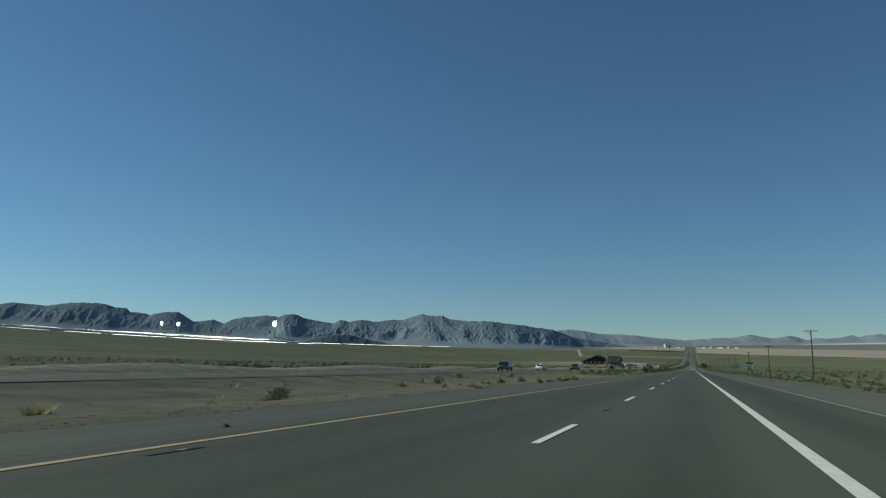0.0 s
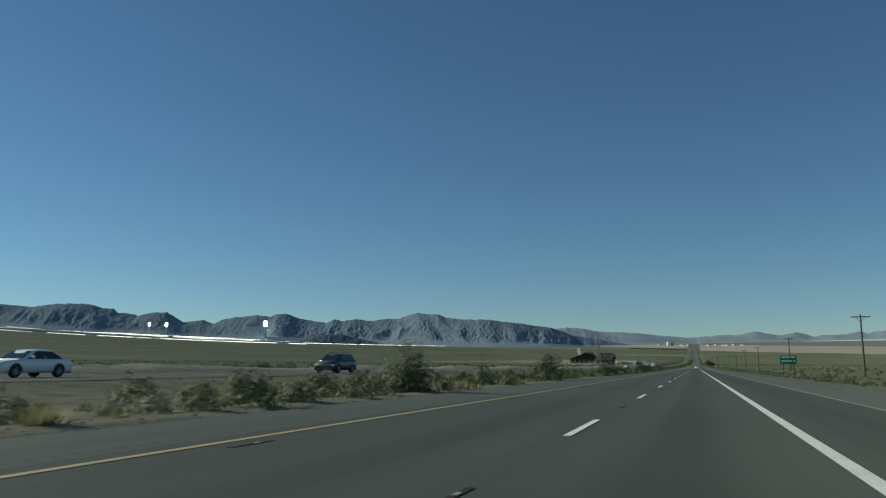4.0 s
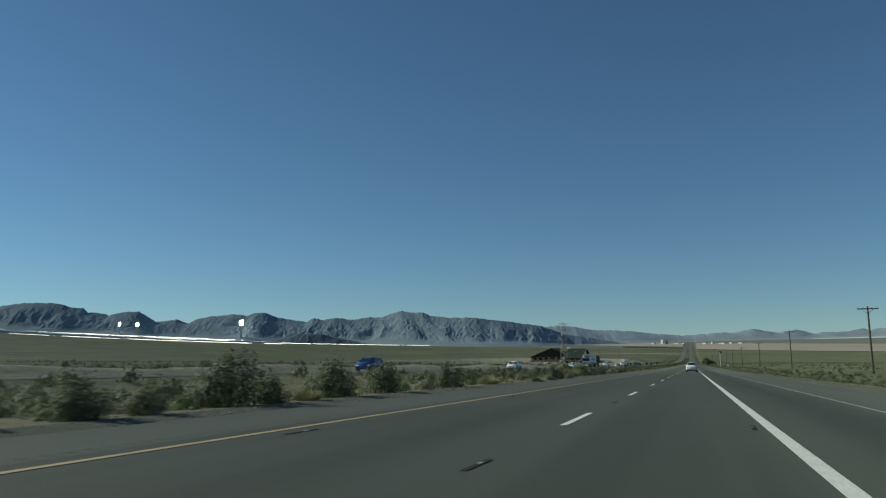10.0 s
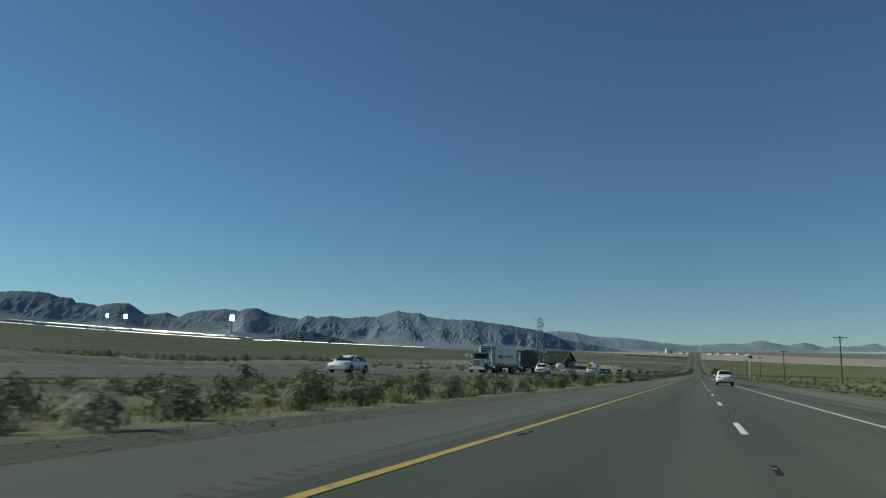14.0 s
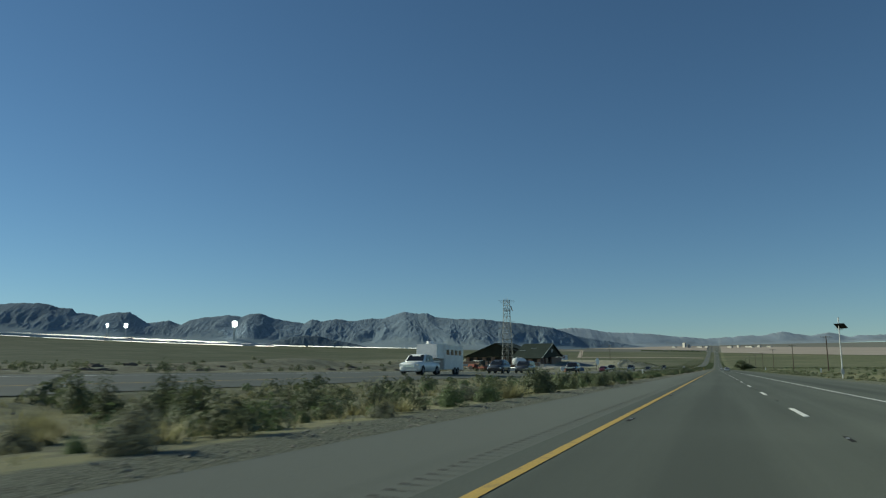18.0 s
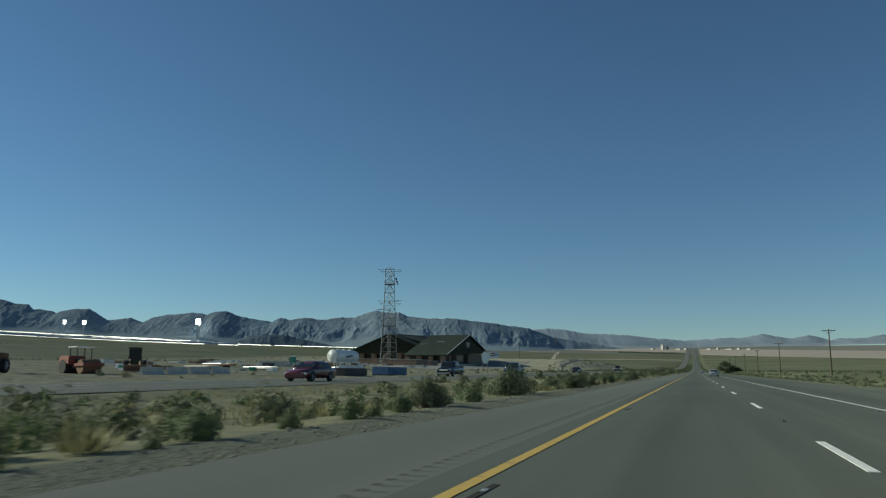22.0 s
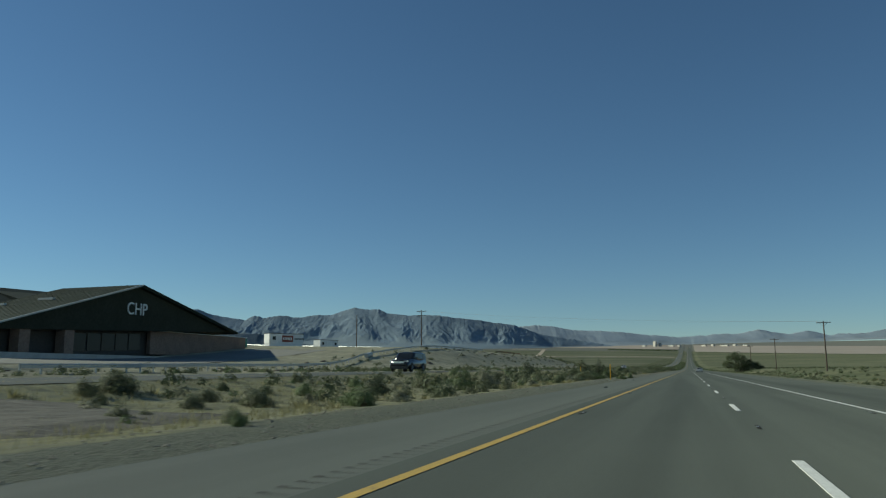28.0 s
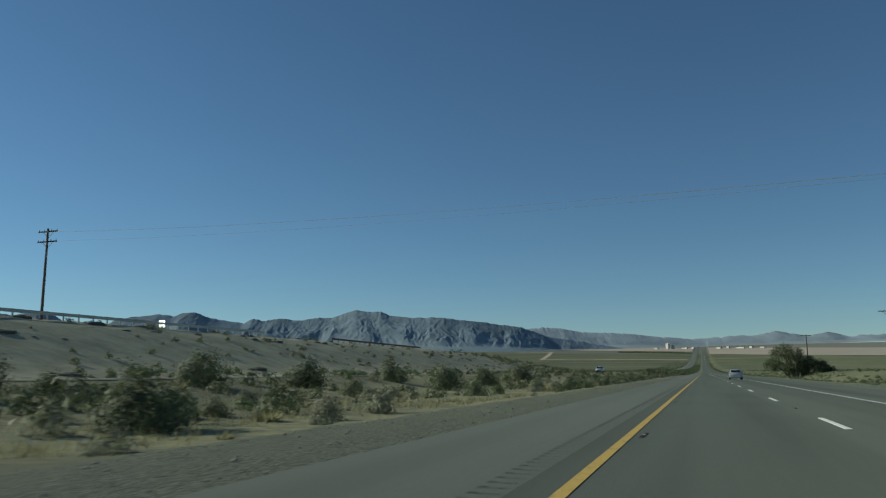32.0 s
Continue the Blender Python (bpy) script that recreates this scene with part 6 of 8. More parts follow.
# ---- road signs and roadside furniture ----
def post_sign(name, x, y, w, h, low, face, label, turn=0.0, posts=2, bars=(), shape="rect", cat="road sign", back=False):
    z = ground_z(x, y)
    root = empty(name, pose(x, y, z, rz=turn), label, cat, "road signs")
    for s in ((-1, 1) if posts == 2 else (0,)):
        bm = B()
        q = 0.05 if posts == 2 or w > 0.5 else 0.022
        box(bm, s * w * 0.32 - q, s * w * 0.32 + q, 0.013, 0.013 + 2 * q, -0.3, low + h * 0.9)
        part("post", bm, M_POLE if posts == 2 else M_STEEL, root)
    bm = B()
    if shape == "diamond":
        loft(bm, [[(0, yy, low), (w / 2, yy, low + h / 2), (0, yy, low + h), (-w / 2, yy, low + h / 2)] for yy in (-0.012, 0.012)])
    elif shape == "hex":
        loft(bm, [[(w / 2 * math.cos(math.pi * k / 4 + math.pi / 8) * 1.08, yy, low + h / 2 + h / 2 * math.sin(math.pi * k / 4 + math.pi / 8) * 1.08) for k in range(8)] for yy in (-0.012, 0.012)])
    else:
        box(bm, -w / 2, w / 2, -0.012, 0.012, low, low + h, 0.0)
    panel = part("panel", bm, face, root)
    for m, x0, x1, z0, z1 in bars:
        bm = B()
        box(bm, x0, x1, -0.02, -0.0125, low + z0, low + z1)
        part("legend", bm, m, panel)
    return root


W = M_SIGNWHITE
BARS = ((W, -1.0, 0.2, 0.95, 1.15), (W, 0.4, 1.0, 0.95, 1.15), (W, -1.0, 0.5, 0.35, 0.55), (W, 0.7, 1.0, 0.35, 0.55))
post_sign("guide_sign", 15.5, 277, 2.4, 1.3, 2.3, M_GREEN, "green guide sign with white bars on two posts", bars=BARS)
post_sign("guide_sign", 13.5, 178, 1.5, 1.3, 1.75, W, "white service sign with green header and unreadable lines",
          bars=((M_GREEN, -0.72, 0.72, 0.78, 1.26), (M_GREEN, -0.62, 0.48, 0.52, 0.63), (M_GREEN, -0.62, 0.34, 0.29, 0.40), (M_GREEN, -0.62, 0.55, 0.08, 0.19)))
post_sign("marker_sign", 13.5, 177.6, 0.55, 0.32, 1.3, M_GREEN, "small green marker plate below the service sign", posts=1)
icy = post_sign("warning_sign", -20.5, 660, 1.0, 1.0, 1.5, M_SIGNYELLOW, "yellow diamond warning sign lettered ICY on a slim post", posts=1, shape="diamond")
me = text_mesh("ICY", 0.36, 0.004)
me.materials.append(M_BLACK)
legend = new("legend", me)
legend.parent = icy
legend.matrix_world = icy.matrix_world @ Matrix.Translation((-0.31, -0.02, 1.87)) @ Matrix.Rotation(radians(90), 4, "X")
post_sign("warning_sign", -44.0, 655, 1.2, 1.2, 2.0, M_SIGNBACK, "small diamond sign seen from its bare back", posts=1, shape="diamond")
post_sign("warning_sign", -45.3, 956, 2.0, 2.6, 2.0, M_SIGNBACK, "large sign seen from its bare aluminium back, on two posts", shape="hex", turn=52)


def delineator(x, y, m=M_SIGNWHITE, h=1.15, label="slim white roadside delineator post", w=0.05):
    root = empty("delineator", pose(x, y, ground_z(x, y)), label, "delineator", "delineators")
    bm = B()
    box(bm, -w, w, -0.012, 0.012, -0.2, h, 0.008)
    part("post", bm, m, root)
    bm = B()
    box(bm, -w * 0.8, w * 0.8, -0.018, -0.0125, h - 0.25, h - 0.05)
    part("reflector", bm, M_LAMP if m is M_SIGNWHITE else M_SIGNYELLOW, root)


for x, y in ((22.3, 860), (23.5, 1108)):
    delineator(x, y, w=0.16, h=1.3, label="white marker post at the foot of a power pole")
for x, y in ((-7.75, 1069), (-13.5, 1093)):
    delineator(x, y, M_SIGNYELLOW, 1.3, "slim yellow pipeline marker post in the median", 0.045)
post_sign("small_sign", -11.72, 764.1, 0.22, 0.62, 0.45, W, "small white plate on a slim post in the median", posts=1)


def solar_post(x, y):
    z = ground_z(x, y)
    root = empty("solar_sensor_pole", pose(x, y, z), "grey pole with a tilted solar panel and antenna", "sensor pole")
    bm = B()
    rod(bm, (0, 0, -0.3), (0, 0, 9.2), 0.11, 0.07, 10)
    part("pole", bm, M_STEEL, root)
    bm = B()
    box(bm, -0.8, 0.8, -0.6, 0.6, -0.02, 0.02, m=pose(0.25, -0.2, 7.9, rx=-35, rz=-40))
    part("solar_panel", bm, M_GLASS, root, "dark tilted solar panel")
    bm = B()
    rod(bm, (-0.4, 0, 7.4), (0.5, 0, 7.4), 0.03, n=6)
    rod(bm, (-0.4, 0, 7.4), (-0.4, 0, 7.9), 0.03, n=6)
    part("antenna", bm, M_STEEL, root)
    bm = B()
    box(bm, -0.22, 0.22, -0.3, -0.08, 1.0, 1.7, 0.02)
    part("cabinet", bm, M_STEEL, root)


solar_post(15.5, 776)


def far_town():
    """A few pale hotel blocks and sheds far down the road."""
    spots = [(-150, 4830, 14, 24), (-128, 4840, 9, 17), (-75, 4850, 30, 5), (70, 4820, 24, 6), (160, 4800, 40, 5), (250, 4790, 22, 5), (110, 4825, 12, 9), (-200, 4830, 20, 5), (205, 4810, 14, 8), (-40, 4850, 14, 6)]
    for x, y, w, h in spots:
        root = empty("far_building", pose(x, y, ground_z(x, y), rz=-38), "pale building in the distant town", "building", "distant town")
        bm = B()
        box(bm, -w / 2, w / 2, -6, 6, -2, h)
        part("wall", bm, M_CONC, root)
        bm = B()
        box(bm, -w / 2 - 0.5, w / 2 + 0.5, -6.5, 6.5, h, h + 1.2)
        part("roof", bm, M_TRIM, root)


far_town()


# ---- tyre scraps and litter on the shoulder ----
def scrap(x, y, L, seed, label):
    rng = random.Random(seed)
    bm = B()
    secs = []
    for k in range(7):
        u = k / 6
        yy, hh, ww = L * (u - 0.5), 0.012 + 0.05 * math.sin(math.pi * u) * rng.uniform(0.5, 1.2), 0.05 + 0.05 * math.sin(math.pi * u)
        xx = 0.06 * math.sin(3 * u + seed)
        secs.append([(xx - ww, yy, 0), (xx - ww * 0.6, yy, hh), (xx + ww * 0.5, yy, hh * 0.9), (xx + ww, yy, 0)])
    loft(bm, secs)
    ob = link("tyre_scrap", bm, M_TYRE)
    ob.matrix_world = pose(x, y, deck_z(x, y) + 0.003, rz=rng.uniform(50, 120))
    tagged(ob, label, "debris", "debris on the shoulder")


for k, (x, y, L) in enumerate(((-4.8, 9.9, 0.3), (-5.2, 1039.4, 0.22), (-6.3, 612, 0.25), (-5.6, 1066, 0.2), (-6.6, 905, 0.2))):
    scrap(x, y, L, k, "torn black scrap of tyre rubber on the shoulder")


# ---- brick yard wall before the station ----
def yard_wall(x0, x1, y0, y1, top, label):
    z = min(ground_z(x0, y0), ground_z(x1, y1)) - 0.3
    root = empty("yard_wall", pose((x0 + x1) / 2, (y0 + y1) / 2, z), label, "wall", "yard walls")
    hx, hy = (x1 - x0) / 2, (y1 - y0) / 2
    bm = B()
    box(bm, -hx, hx, -hy, hy, 0, top - z - 0.14, 0.02)
    part("block_face", bm, M_BRICK, root)
    bm = B()
    box(bm, -hx - 0.06, hx + 0.06, -hy - 0.06, hy + 0.06, top - z - 0.14, top - z, 0.02)
    part("coping", bm, M_TRIM, root)


yard_wall(-92.5, -92.0, 1041.0, 1052.0, 7.05, "brown brick enclosure wall beside the mast")
yard_wall(-101.5, -92.5, 1041.0, 1041.5, 7.05, "brown brick side wall of the enclosure")
yard_wall(-92.4, -90.4, 1053.6, 1059.5, 6.75, "short brown brick wall with a pale coping")

# ---- plants ----
def mesh_of(name, verts, faces, material):
    me = bpy.data.meshes.new(name)
    me.from_pydata([tuple(v) for v in verts], [], faces)
    me.materials.append(material)
    return me


def leaf_cloud(rng, centres, per, spread, size, up=0.3, slim=2.6, outward=0.0):
    """Small three-cornered leaves scattered closely round the given centres; outward: how far they turn their faces away from the middle."""
    n = len(centres) * per
    c = np.repeat(np.array(centres), per, axis=0) + np.clip(rng.normal(0, 1, (n, 3)), -1.7, 1.7) * spread
    c[:, 2] = np.maximum(c[:, 2], 0.015)
    a = rng.normal(0, 1, (n, 3))
    a[:, 2] += up
    a /= np.linalg.norm(a, axis=1)[:, None]
    face = rng.normal(0, 1, (n, 3))
    if outward:
        away = c - np.array([0.0, 0.0, 0.08])
        face = face * (1 - outward) * 0.6 + away / np.linalg.norm(away, axis=1)[:, None]
        a = np.cross(face, a)
        a /= np.linalg.norm(a, axis=1)[:, None]
    b = np.cross(a, face)
    b /= np.linalg.norm(b, axis=1)[:, None]
    s = (size * rng.uniform(0.6, 1.4, n))[:, None]
    return np.stack([c - b * s / slim, c + b * s / slim, c + a * s], 1).reshape(-1, 3)


def tris(v):
    return v, [(3 * k, 3 * k + 1, 3 * k + 2) for k in range(len(v) // 3)]


def stem_set(rng, tips, r=0.008):
    verts, faces = [], []
    for tip in tips:
        base = np.array([rng.uniform(-0.05, 0.05), rng.uniform(-0.05, 0.05), -0.03])
        mid = base * 0.5 + np.array(tip) * np.array([0.4, 0.4, 0.55])
        rings = []
        for p, q in ((base, r), (mid, r * 0.75), (np.array(tip), r * 0.35)):
            rings.append(len(verts))
            for k in range(3):
                t = 2.1 * k
                verts.append((p[0] + q * math.cos(t), p[1] + q * math.sin(t), p[2]))
        for i, j in zip(rings, rings[1:]):
            for k in range(3):
                faces.append((i + k, i + (k + 1) % 3, j + (k + 1) % 3, j + k))
    return verts, faces


def dome(rng, n, tall, lobes=4):
    """Points through a low lumpy dome one metre across, thickest near its skin, down to the ground."""
    out = []
    bumps = [(rng.uniform(0, 6.28), rng.uniform(0.12, 0.32), rng.uniform(0.25, 0.9)) for k in range(lobes)]
    while len(out) < n:
        a, s = rng.uniform(0, 6.28), rng.uniform(0.0, 1.0)
        r = rng.uniform(0.25, 1.0) ** 0.45
        k = 0.80 + sum(g * math.cos(a - b) ** 3 for b, g, h in bumps) * 0.5 + rng.normal(0, 0.07)
        up = 0.85 + sum(g * math.cos(a - b - h * 4) for b, g, h in bumps) * 0.45
        c = math.sqrt(1 - s * s)
        out.append((0.5 * r * k * c * math.cos(a), 0.5 * r * k * c * math.sin(a), max(0.02, tall * r * s * up)))
    return out


FORM = {  # height, clumps, leaves a clump, spread, leaf size, upward lean, slimness
    "creosote": (0.62, 230, 22, 0.040, 0.0150, 0.9, 2.0), "green": (0.62, 120, 26, 0.042, 0.021, 1.8, 3.2),
    "sage": (0.52, 150, 22, 0.036, 0.017, 0.6, 2.4), "olive": (0.54, 170, 22, 0.040, 0.016, 1.0, 2.2), "straw": (0.5, 6, 1, 0.1, 0.1, 1, 3)}


# density: inner pieces and their size, outer leaves and their enlargement
FINENESS = {1.0: (1700, 0.034, 2400, 0.9), 0.13: (380, 0.056, 110, 1.5), 0.028: (92, 0.093, 24, 2.6), 0.012: (25, 0.152, 7, 4.0)}


def shrub(kind, seed, dense=1.0):
    """Stems and leaves of a shrub one metre across; returns vertices and faces of both. dense: 1 near by, less farther off."""
    rng = np.random.default_rng(seed)
    tall, clumps, per, spread, size, up, slim = FORM[kind]
    cent = dome(rng, clumps, tall)
    tips = cent[:26 if dense == 1.0 else 6]
    if kind == "straw":
        n = max(14, int(900 * dense))
        a = rng.uniform(0, 6.28, n)
        r0 = rng.uniform(0, 0.34, n)
        t = rng.uniform(0.05, 1.0, n)
        L = rng.uniform(0.12, 0.46, n)
        base = np.stack([r0 * np.cos(a), r0 * np.sin(a), 0 * a], 1)
        tip = base + np.stack([0.42 * t * np.cos(a), 0.42 * t * np.sin(a), L * (1 - 0.35 * t * t)], 1)
        side = np.stack([-np.sin(a), np.cos(a), 0 * a], 1) * (0.010 / dense ** 0.5)
        v = np.stack([base - side, base + side, tip], 1).reshape(-1, 3)
    else:
        # a close inner mass of twigs and leaves, and finer leaves round it
        body = [(x * 0.86, y * 0.86, z * 0.88) for x, y, z in cent]
        fill, coarse, fine, leaf = FINENESS[dense]
        fine = int(fine * clumps * per / 5060)
        inner = leaf_cloud(rng, [body[k % clumps] for k in range(fill)], 1, spread * 1.3, coarse, up=up * 0.6, slim=1.25, outward=0.6)
        few = cent[:max(8, min(clumps, fine // 3))]
        outer_leaves = leaf_cloud(rng, few, max(1, fine // len(few)), spread, size * leaf, up=up, slim=slim)
        v = np.concatenate([inner, outer_leaves])
    return stem_set(rng, tips), tris(v)


LEAF = {"creosote": M_CREOSOTE, "green": M_GREENBUSH, "sage": M_SAGE, "olive": M_OLIVE, "straw": M_TAN}
NAMES = {"creosote": ("creosote_bush", "dark olive-green creosote bush with thin open stems", "bush"),
         "green": ("green_bush", "fresh green upright desert shrub at the verge", "bush"),
         "sage": ("sage_bush", "low rounded grey-tan dry shrub on sand", "bush"),
         "olive": ("scrub_bush", "brownish olive scrub bush among dry grass", "bush"),
         "straw": ("grass_tuft", "tuft of pale dry straw-coloured grass", "grass tuft")}
PROTO = {}
for kind in LEAF:
    PROTO[kind] = []
    for k in range(4 if kind == "creosote" else 3):
        st, lf = shrub(kind, 10 * k + len(kind))
        PROTO[kind].append((mesh_of("stems", *st, M_BARK), mesh_of("foliage", *lf, LEAF[kind])))
prng = random.Random(7)


def plant(kind, x, y, w, low=1.0):
    nm, label, cat = NAMES[kind]
    st, lf = prng.choice(PROTO[kind])
    tall = low * prng.uniform(0.9, 1.15) * (1.0 if w < 2.6 else 0.88)
    root = new(nm, st)
    tagged(root, label, cat, "roadside " + ("grass" if kind == "straw" else "bushes"))
    root.matrix_world = Matrix.LocRotScale((x, y, ground_z(x, y) - 0.03), Euler((0, 0, prng.uniform(0, 6.28))), (w, w, w * tall))
    leaf = new("foliage", lf)
    leaf.parent = root


CREOSOTE_A = [(-8.9, 172.4, 2.8), (-8.9, 199.7, 3.3), (-8.9, 231.4, 2.0), (-8.9, 235.9, 2.2), (-8.9, 240.0, 2.0), (-8.9, 249.6, 2.0), (-8.9, 274.4, 2.5), (-8.9, 281.0, 1.3), (-8.9, 288.1, 3.1), (-8.9, 295.1, 3.1), (-8.9, 302.5, 2.2), (-8.9, 307.5, 2.4), (-8.9, 313.6, 2.2), (-8.9, 320.8, 2.4), (-8.9, 338.8, 1.4), (-8.9, 354.0, 2.8), (-8.9, 358.2, 1.5), (-16.1, 360.5, 1.7), (-8.9, 363.8, 1.4), (-8.9, 369.6, 1.6), (-8.9, 372.6, 0.7), (-8.9, 374.4, 1.3), (-8.9, 379.0, 2.3), (-8.9, 381.0, 1.1), (-8.9, 384.8, 2.0), (-8.9, 389.0, 1.7), (-8.9, 396.4, 1.6), (-8.9, 422.5, 1.9), (-17.1, 429.0, 3.0), (-8.9, 441.9, 1.6)]
CREOSOTE_B = [(-8.9, 445.0, 0.8), (-8.9, 448.9, 1.6), (-15.2, 452.3, 2.1), (-8.9, 458.1, 1.3), (-8.9, 480.1, 1.3), (-8.9, 484.7, 0.7), (-19.3, 498.6, 2.8), (-19.5, 505.9, 2.3), (-17.6, 509.2, 3.3), (-15.5, 518.1, 1.8), (-13.8, 594.3, 2.6), (-17.9, 595.5, 1.7), (-8.9, 600.6, 1.8), (-13.8, 606.0, 2.4), (-8.9, 616.2, 1.6), (-8.9, 623.8, 1.5), (-8.9, 627.2, 1.5), (-11.5, 636.6, 1.8), (-8.9, 680.8, 1.8), (-8.9, 692.9, 1.4), (-8.9, 695.0, 1.2), (-8.9, 705.5, 1.4), (-8.9, 711.2, 1.5), (-15.3, 713.6, 2.9), (-8.9, 786.3, 1.4), (-11.1, 807.5, 1.1), (-8.9, 820.6, 2.2), (-8.9, 832.7, 0.8), (-8.9, 833.8, 1.4)]
CREOSOTE_C = [(-8.9, 835.0, 0.5), (-8.9, 838.7, 1.2), (-8.9, 842.5, 1.0), (-8.9, 844.7, 0.5), (-17.1, 847.3, 0.8), (-8.9, 849.5, 1.1), (-8.9, 867.5, 0.8), (-8.9, 873.1, 0.9), (-12.0, 876.3, 1.3), (-8.9, 877.6, 0.9), (-8.9, 880.7, 1.4), (-8.9, 974.9, 2.0), (-10.6, 985.1, 1.5), (-10.0, 989.2, 1.1), (-11.4, 996.5, 1.0), (-13.5, 1028.8, 1.9), (-19.3, 1091.2, 1.6), (-13.1, 1091.7, 3.8), (-14.1, 1099.9, 3.0), (-13.5, 1110.5, 3.2), (-12.1, 1146.9, 2.1), (-19.3, 1152.0, 1.2), (-19.7, 1159.1, 2.4), (-18.7, 1165.3, 2.4), (-15.8, 1175.8, 2.5), (-19.3, 1176.2, 1.9), (-16.3, 1185.7, 2.3)]
CREOSOTE_D = [(-10.2, 661.0, 1.4), (-11.5, 662.5, 1.4), (-12.8, 663.3, 1.6), (-10.7, 666.0, 1.35), (-11.6, 666.5, 1.2), (-17.5, 665.9, 1.7), (-15.2, 664.5, 1.4), (-12.1, 665.2, 0.9), (-16.2, 667.5, 1.2)]
CREOSOTE = CREOSOTE_A + CREOSOTE_B + CREOSOTE_C + CREOSOTE_D
STRAW_A = [(-8.9, 53.3, 0.6), (-8.9, 58.2, 0.8), (-8.9, 60.0, 0.8), (-8.9, 65.2, 0.9), (-8.9, 123.5, 0.4), (-8.9, 125.7, 0.6), (-8.9, 128.0, 0.9), (-8.9, 130.1, 0.9), (-8.9, 131.9, 0.8), (-8.9, 134.6, 1.2), (-8.9, 138.2, 1.1), (-8.9, 142.8, 1.3), (-8.9, 148.9, 1.5), (-8.9, 244.3, 1.2), (-8.9, 263.5, 1.7), (-8.9, 269.9, 1.1), (-8.9, 329.1, 1.2), (-8.9, 337.5, 1.4), (-8.9, 345.9, 1.0), (-14.9, 360.2, 1.4), (-8.9, 382.9, 0.8), (-8.9, 403.4, 1.2), (-8.9, 413.6, 1.2), (-8.9, 434.2, 1.5), (-8.9, 588.6, 0.9), (-8.9, 590.8, 0.8), (-8.9, 593.8, 1.0), (-8.9, 610.4, 1.2), (-8.9, 620.8, 1.5), (-8.9, 621.9, 1.0)]
STRAW_B = [(-8.9, 636.2, 0.7), (-8.9, 675.6, 1.0), (-8.9, 693.8, 0.7), (-8.9, 696.9, 0.4), (-8.9, 729.5, 0.7), (-8.9, 883.9, 0.9), (-8.9, 1042.6, 0.6)]
STRAW = STRAW_A + STRAW_B + [(-13.0, 660.6, 0.8), (-14.4, 661.7, 1.0), (-12.2, 659.6, 0.7)]
SAGE_A = [(-8.9, 254.9, 1.7), (-8.9, 266.1, 1.2), (-8.9, 271.9, 1.0), (-8.9, 278.1, 1.1), (-8.9, 284.4, 1.2), (-8.9, 418.4, 1.3), (-8.9, 447.7, 1.2), (-8.9, 451.3, 1.1), (-8.9, 463.7, 1.0), (-8.9, 469.0, 1.3), (-8.9, 494.5, 0.9), (-8.9, 629.7, 0.7), (-8.9, 646.4, 1.2), (-8.9, 658.1, 1.0), (-8.9, 665.1, 0.7), (-8.9, 699.0, 0.7), (-13.7, 746.3, 1.0), (-14.3, 804.9, 0.7), (-8.9, 875.3, 0.6), (-13.2, 1045.9, 2.0), (-15.7, 1062.2, 1.0), (-10.7, 1151.6, 1.0), (-15.6, 1155.8, 1.0)]
SAGE = SAGE_A + [(-9.9, 659.2, 1.2), (-11.1, 658.2, 0.9), (-11.4, 670.6, 1.3)]
GREEN_A = [(-8.9, 412.0, 0.8), (-8.9, 453.2, 0.6), (-8.9, 503.0, 0.7), (-8.9, 633.7, 0.7), (-8.9, 638.3, 0.8), (-8.9, 669.4, 0.9), (-8.9, 672.4, 0.9), (-8.9, 702.4, 0.7), (-8.9, 728.8, 0.6), (-8.9, 734.5, 0.7), (-10.6, 734.9, 1.7), (-8.9, 735.5, 0.7), (-8.9, 736.7, 0.8), (-8.9, 738.3, 0.8), (-8.9, 740.3, 0.9), (-8.9, 743.3, 1.0), (-8.9, 762.6, 0.4), (-8.9, 763.1, 0.4), (-11.4, 767.8, 0.7), (-8.9, 768.6, 0.7), (-14.2, 770.0, 0.6), (-8.9, 772.0, 1.0), (-8.9, 778.8, 0.7), (-8.9, 782.1, 0.7), (-8.9, 797.8, 0.5), (-8.9, 800.1, 0.3), (-8.9, 801.0, 0.8), (-8.9, 803.4, 0.5), (-8.9, 805.8, 0.7), (-8.9, 806.8, 0.5)]
GREEN_B = [(-8.9, 808.4, 0.7), (-8.9, 814.5, 0.9), (-8.9, 837.1, 0.4), (-8.9, 854.7, 1.3), (-8.9, 869.2, 0.4), (-8.9, 872.3, 0.5), (-8.9, 972.1, 0.4), (-8.9, 979.4, 0.6), (-10.5, 1020.6, 1.9), (-15.5, 1026.6, 1.1), (-12.6, 1038.8, 1.8), (-11.2, 1051.3, 0.9), (-19.3, 1059.4, 1.1), (-8.9, 1075.3, 1.3), (-8.9, 1077.3, 0.4), (-8.9, 1078.9, 0.7), (-8.9, 1080.2, 0.7), (-12.2, 1086.5, 0.9), (-8.9, 1087.8, 1.6)]
GREEN = GREEN_A + GREEN_B + [(-9.05, 657.2, 0.42), (-9.1, 662.7, 0.48)]
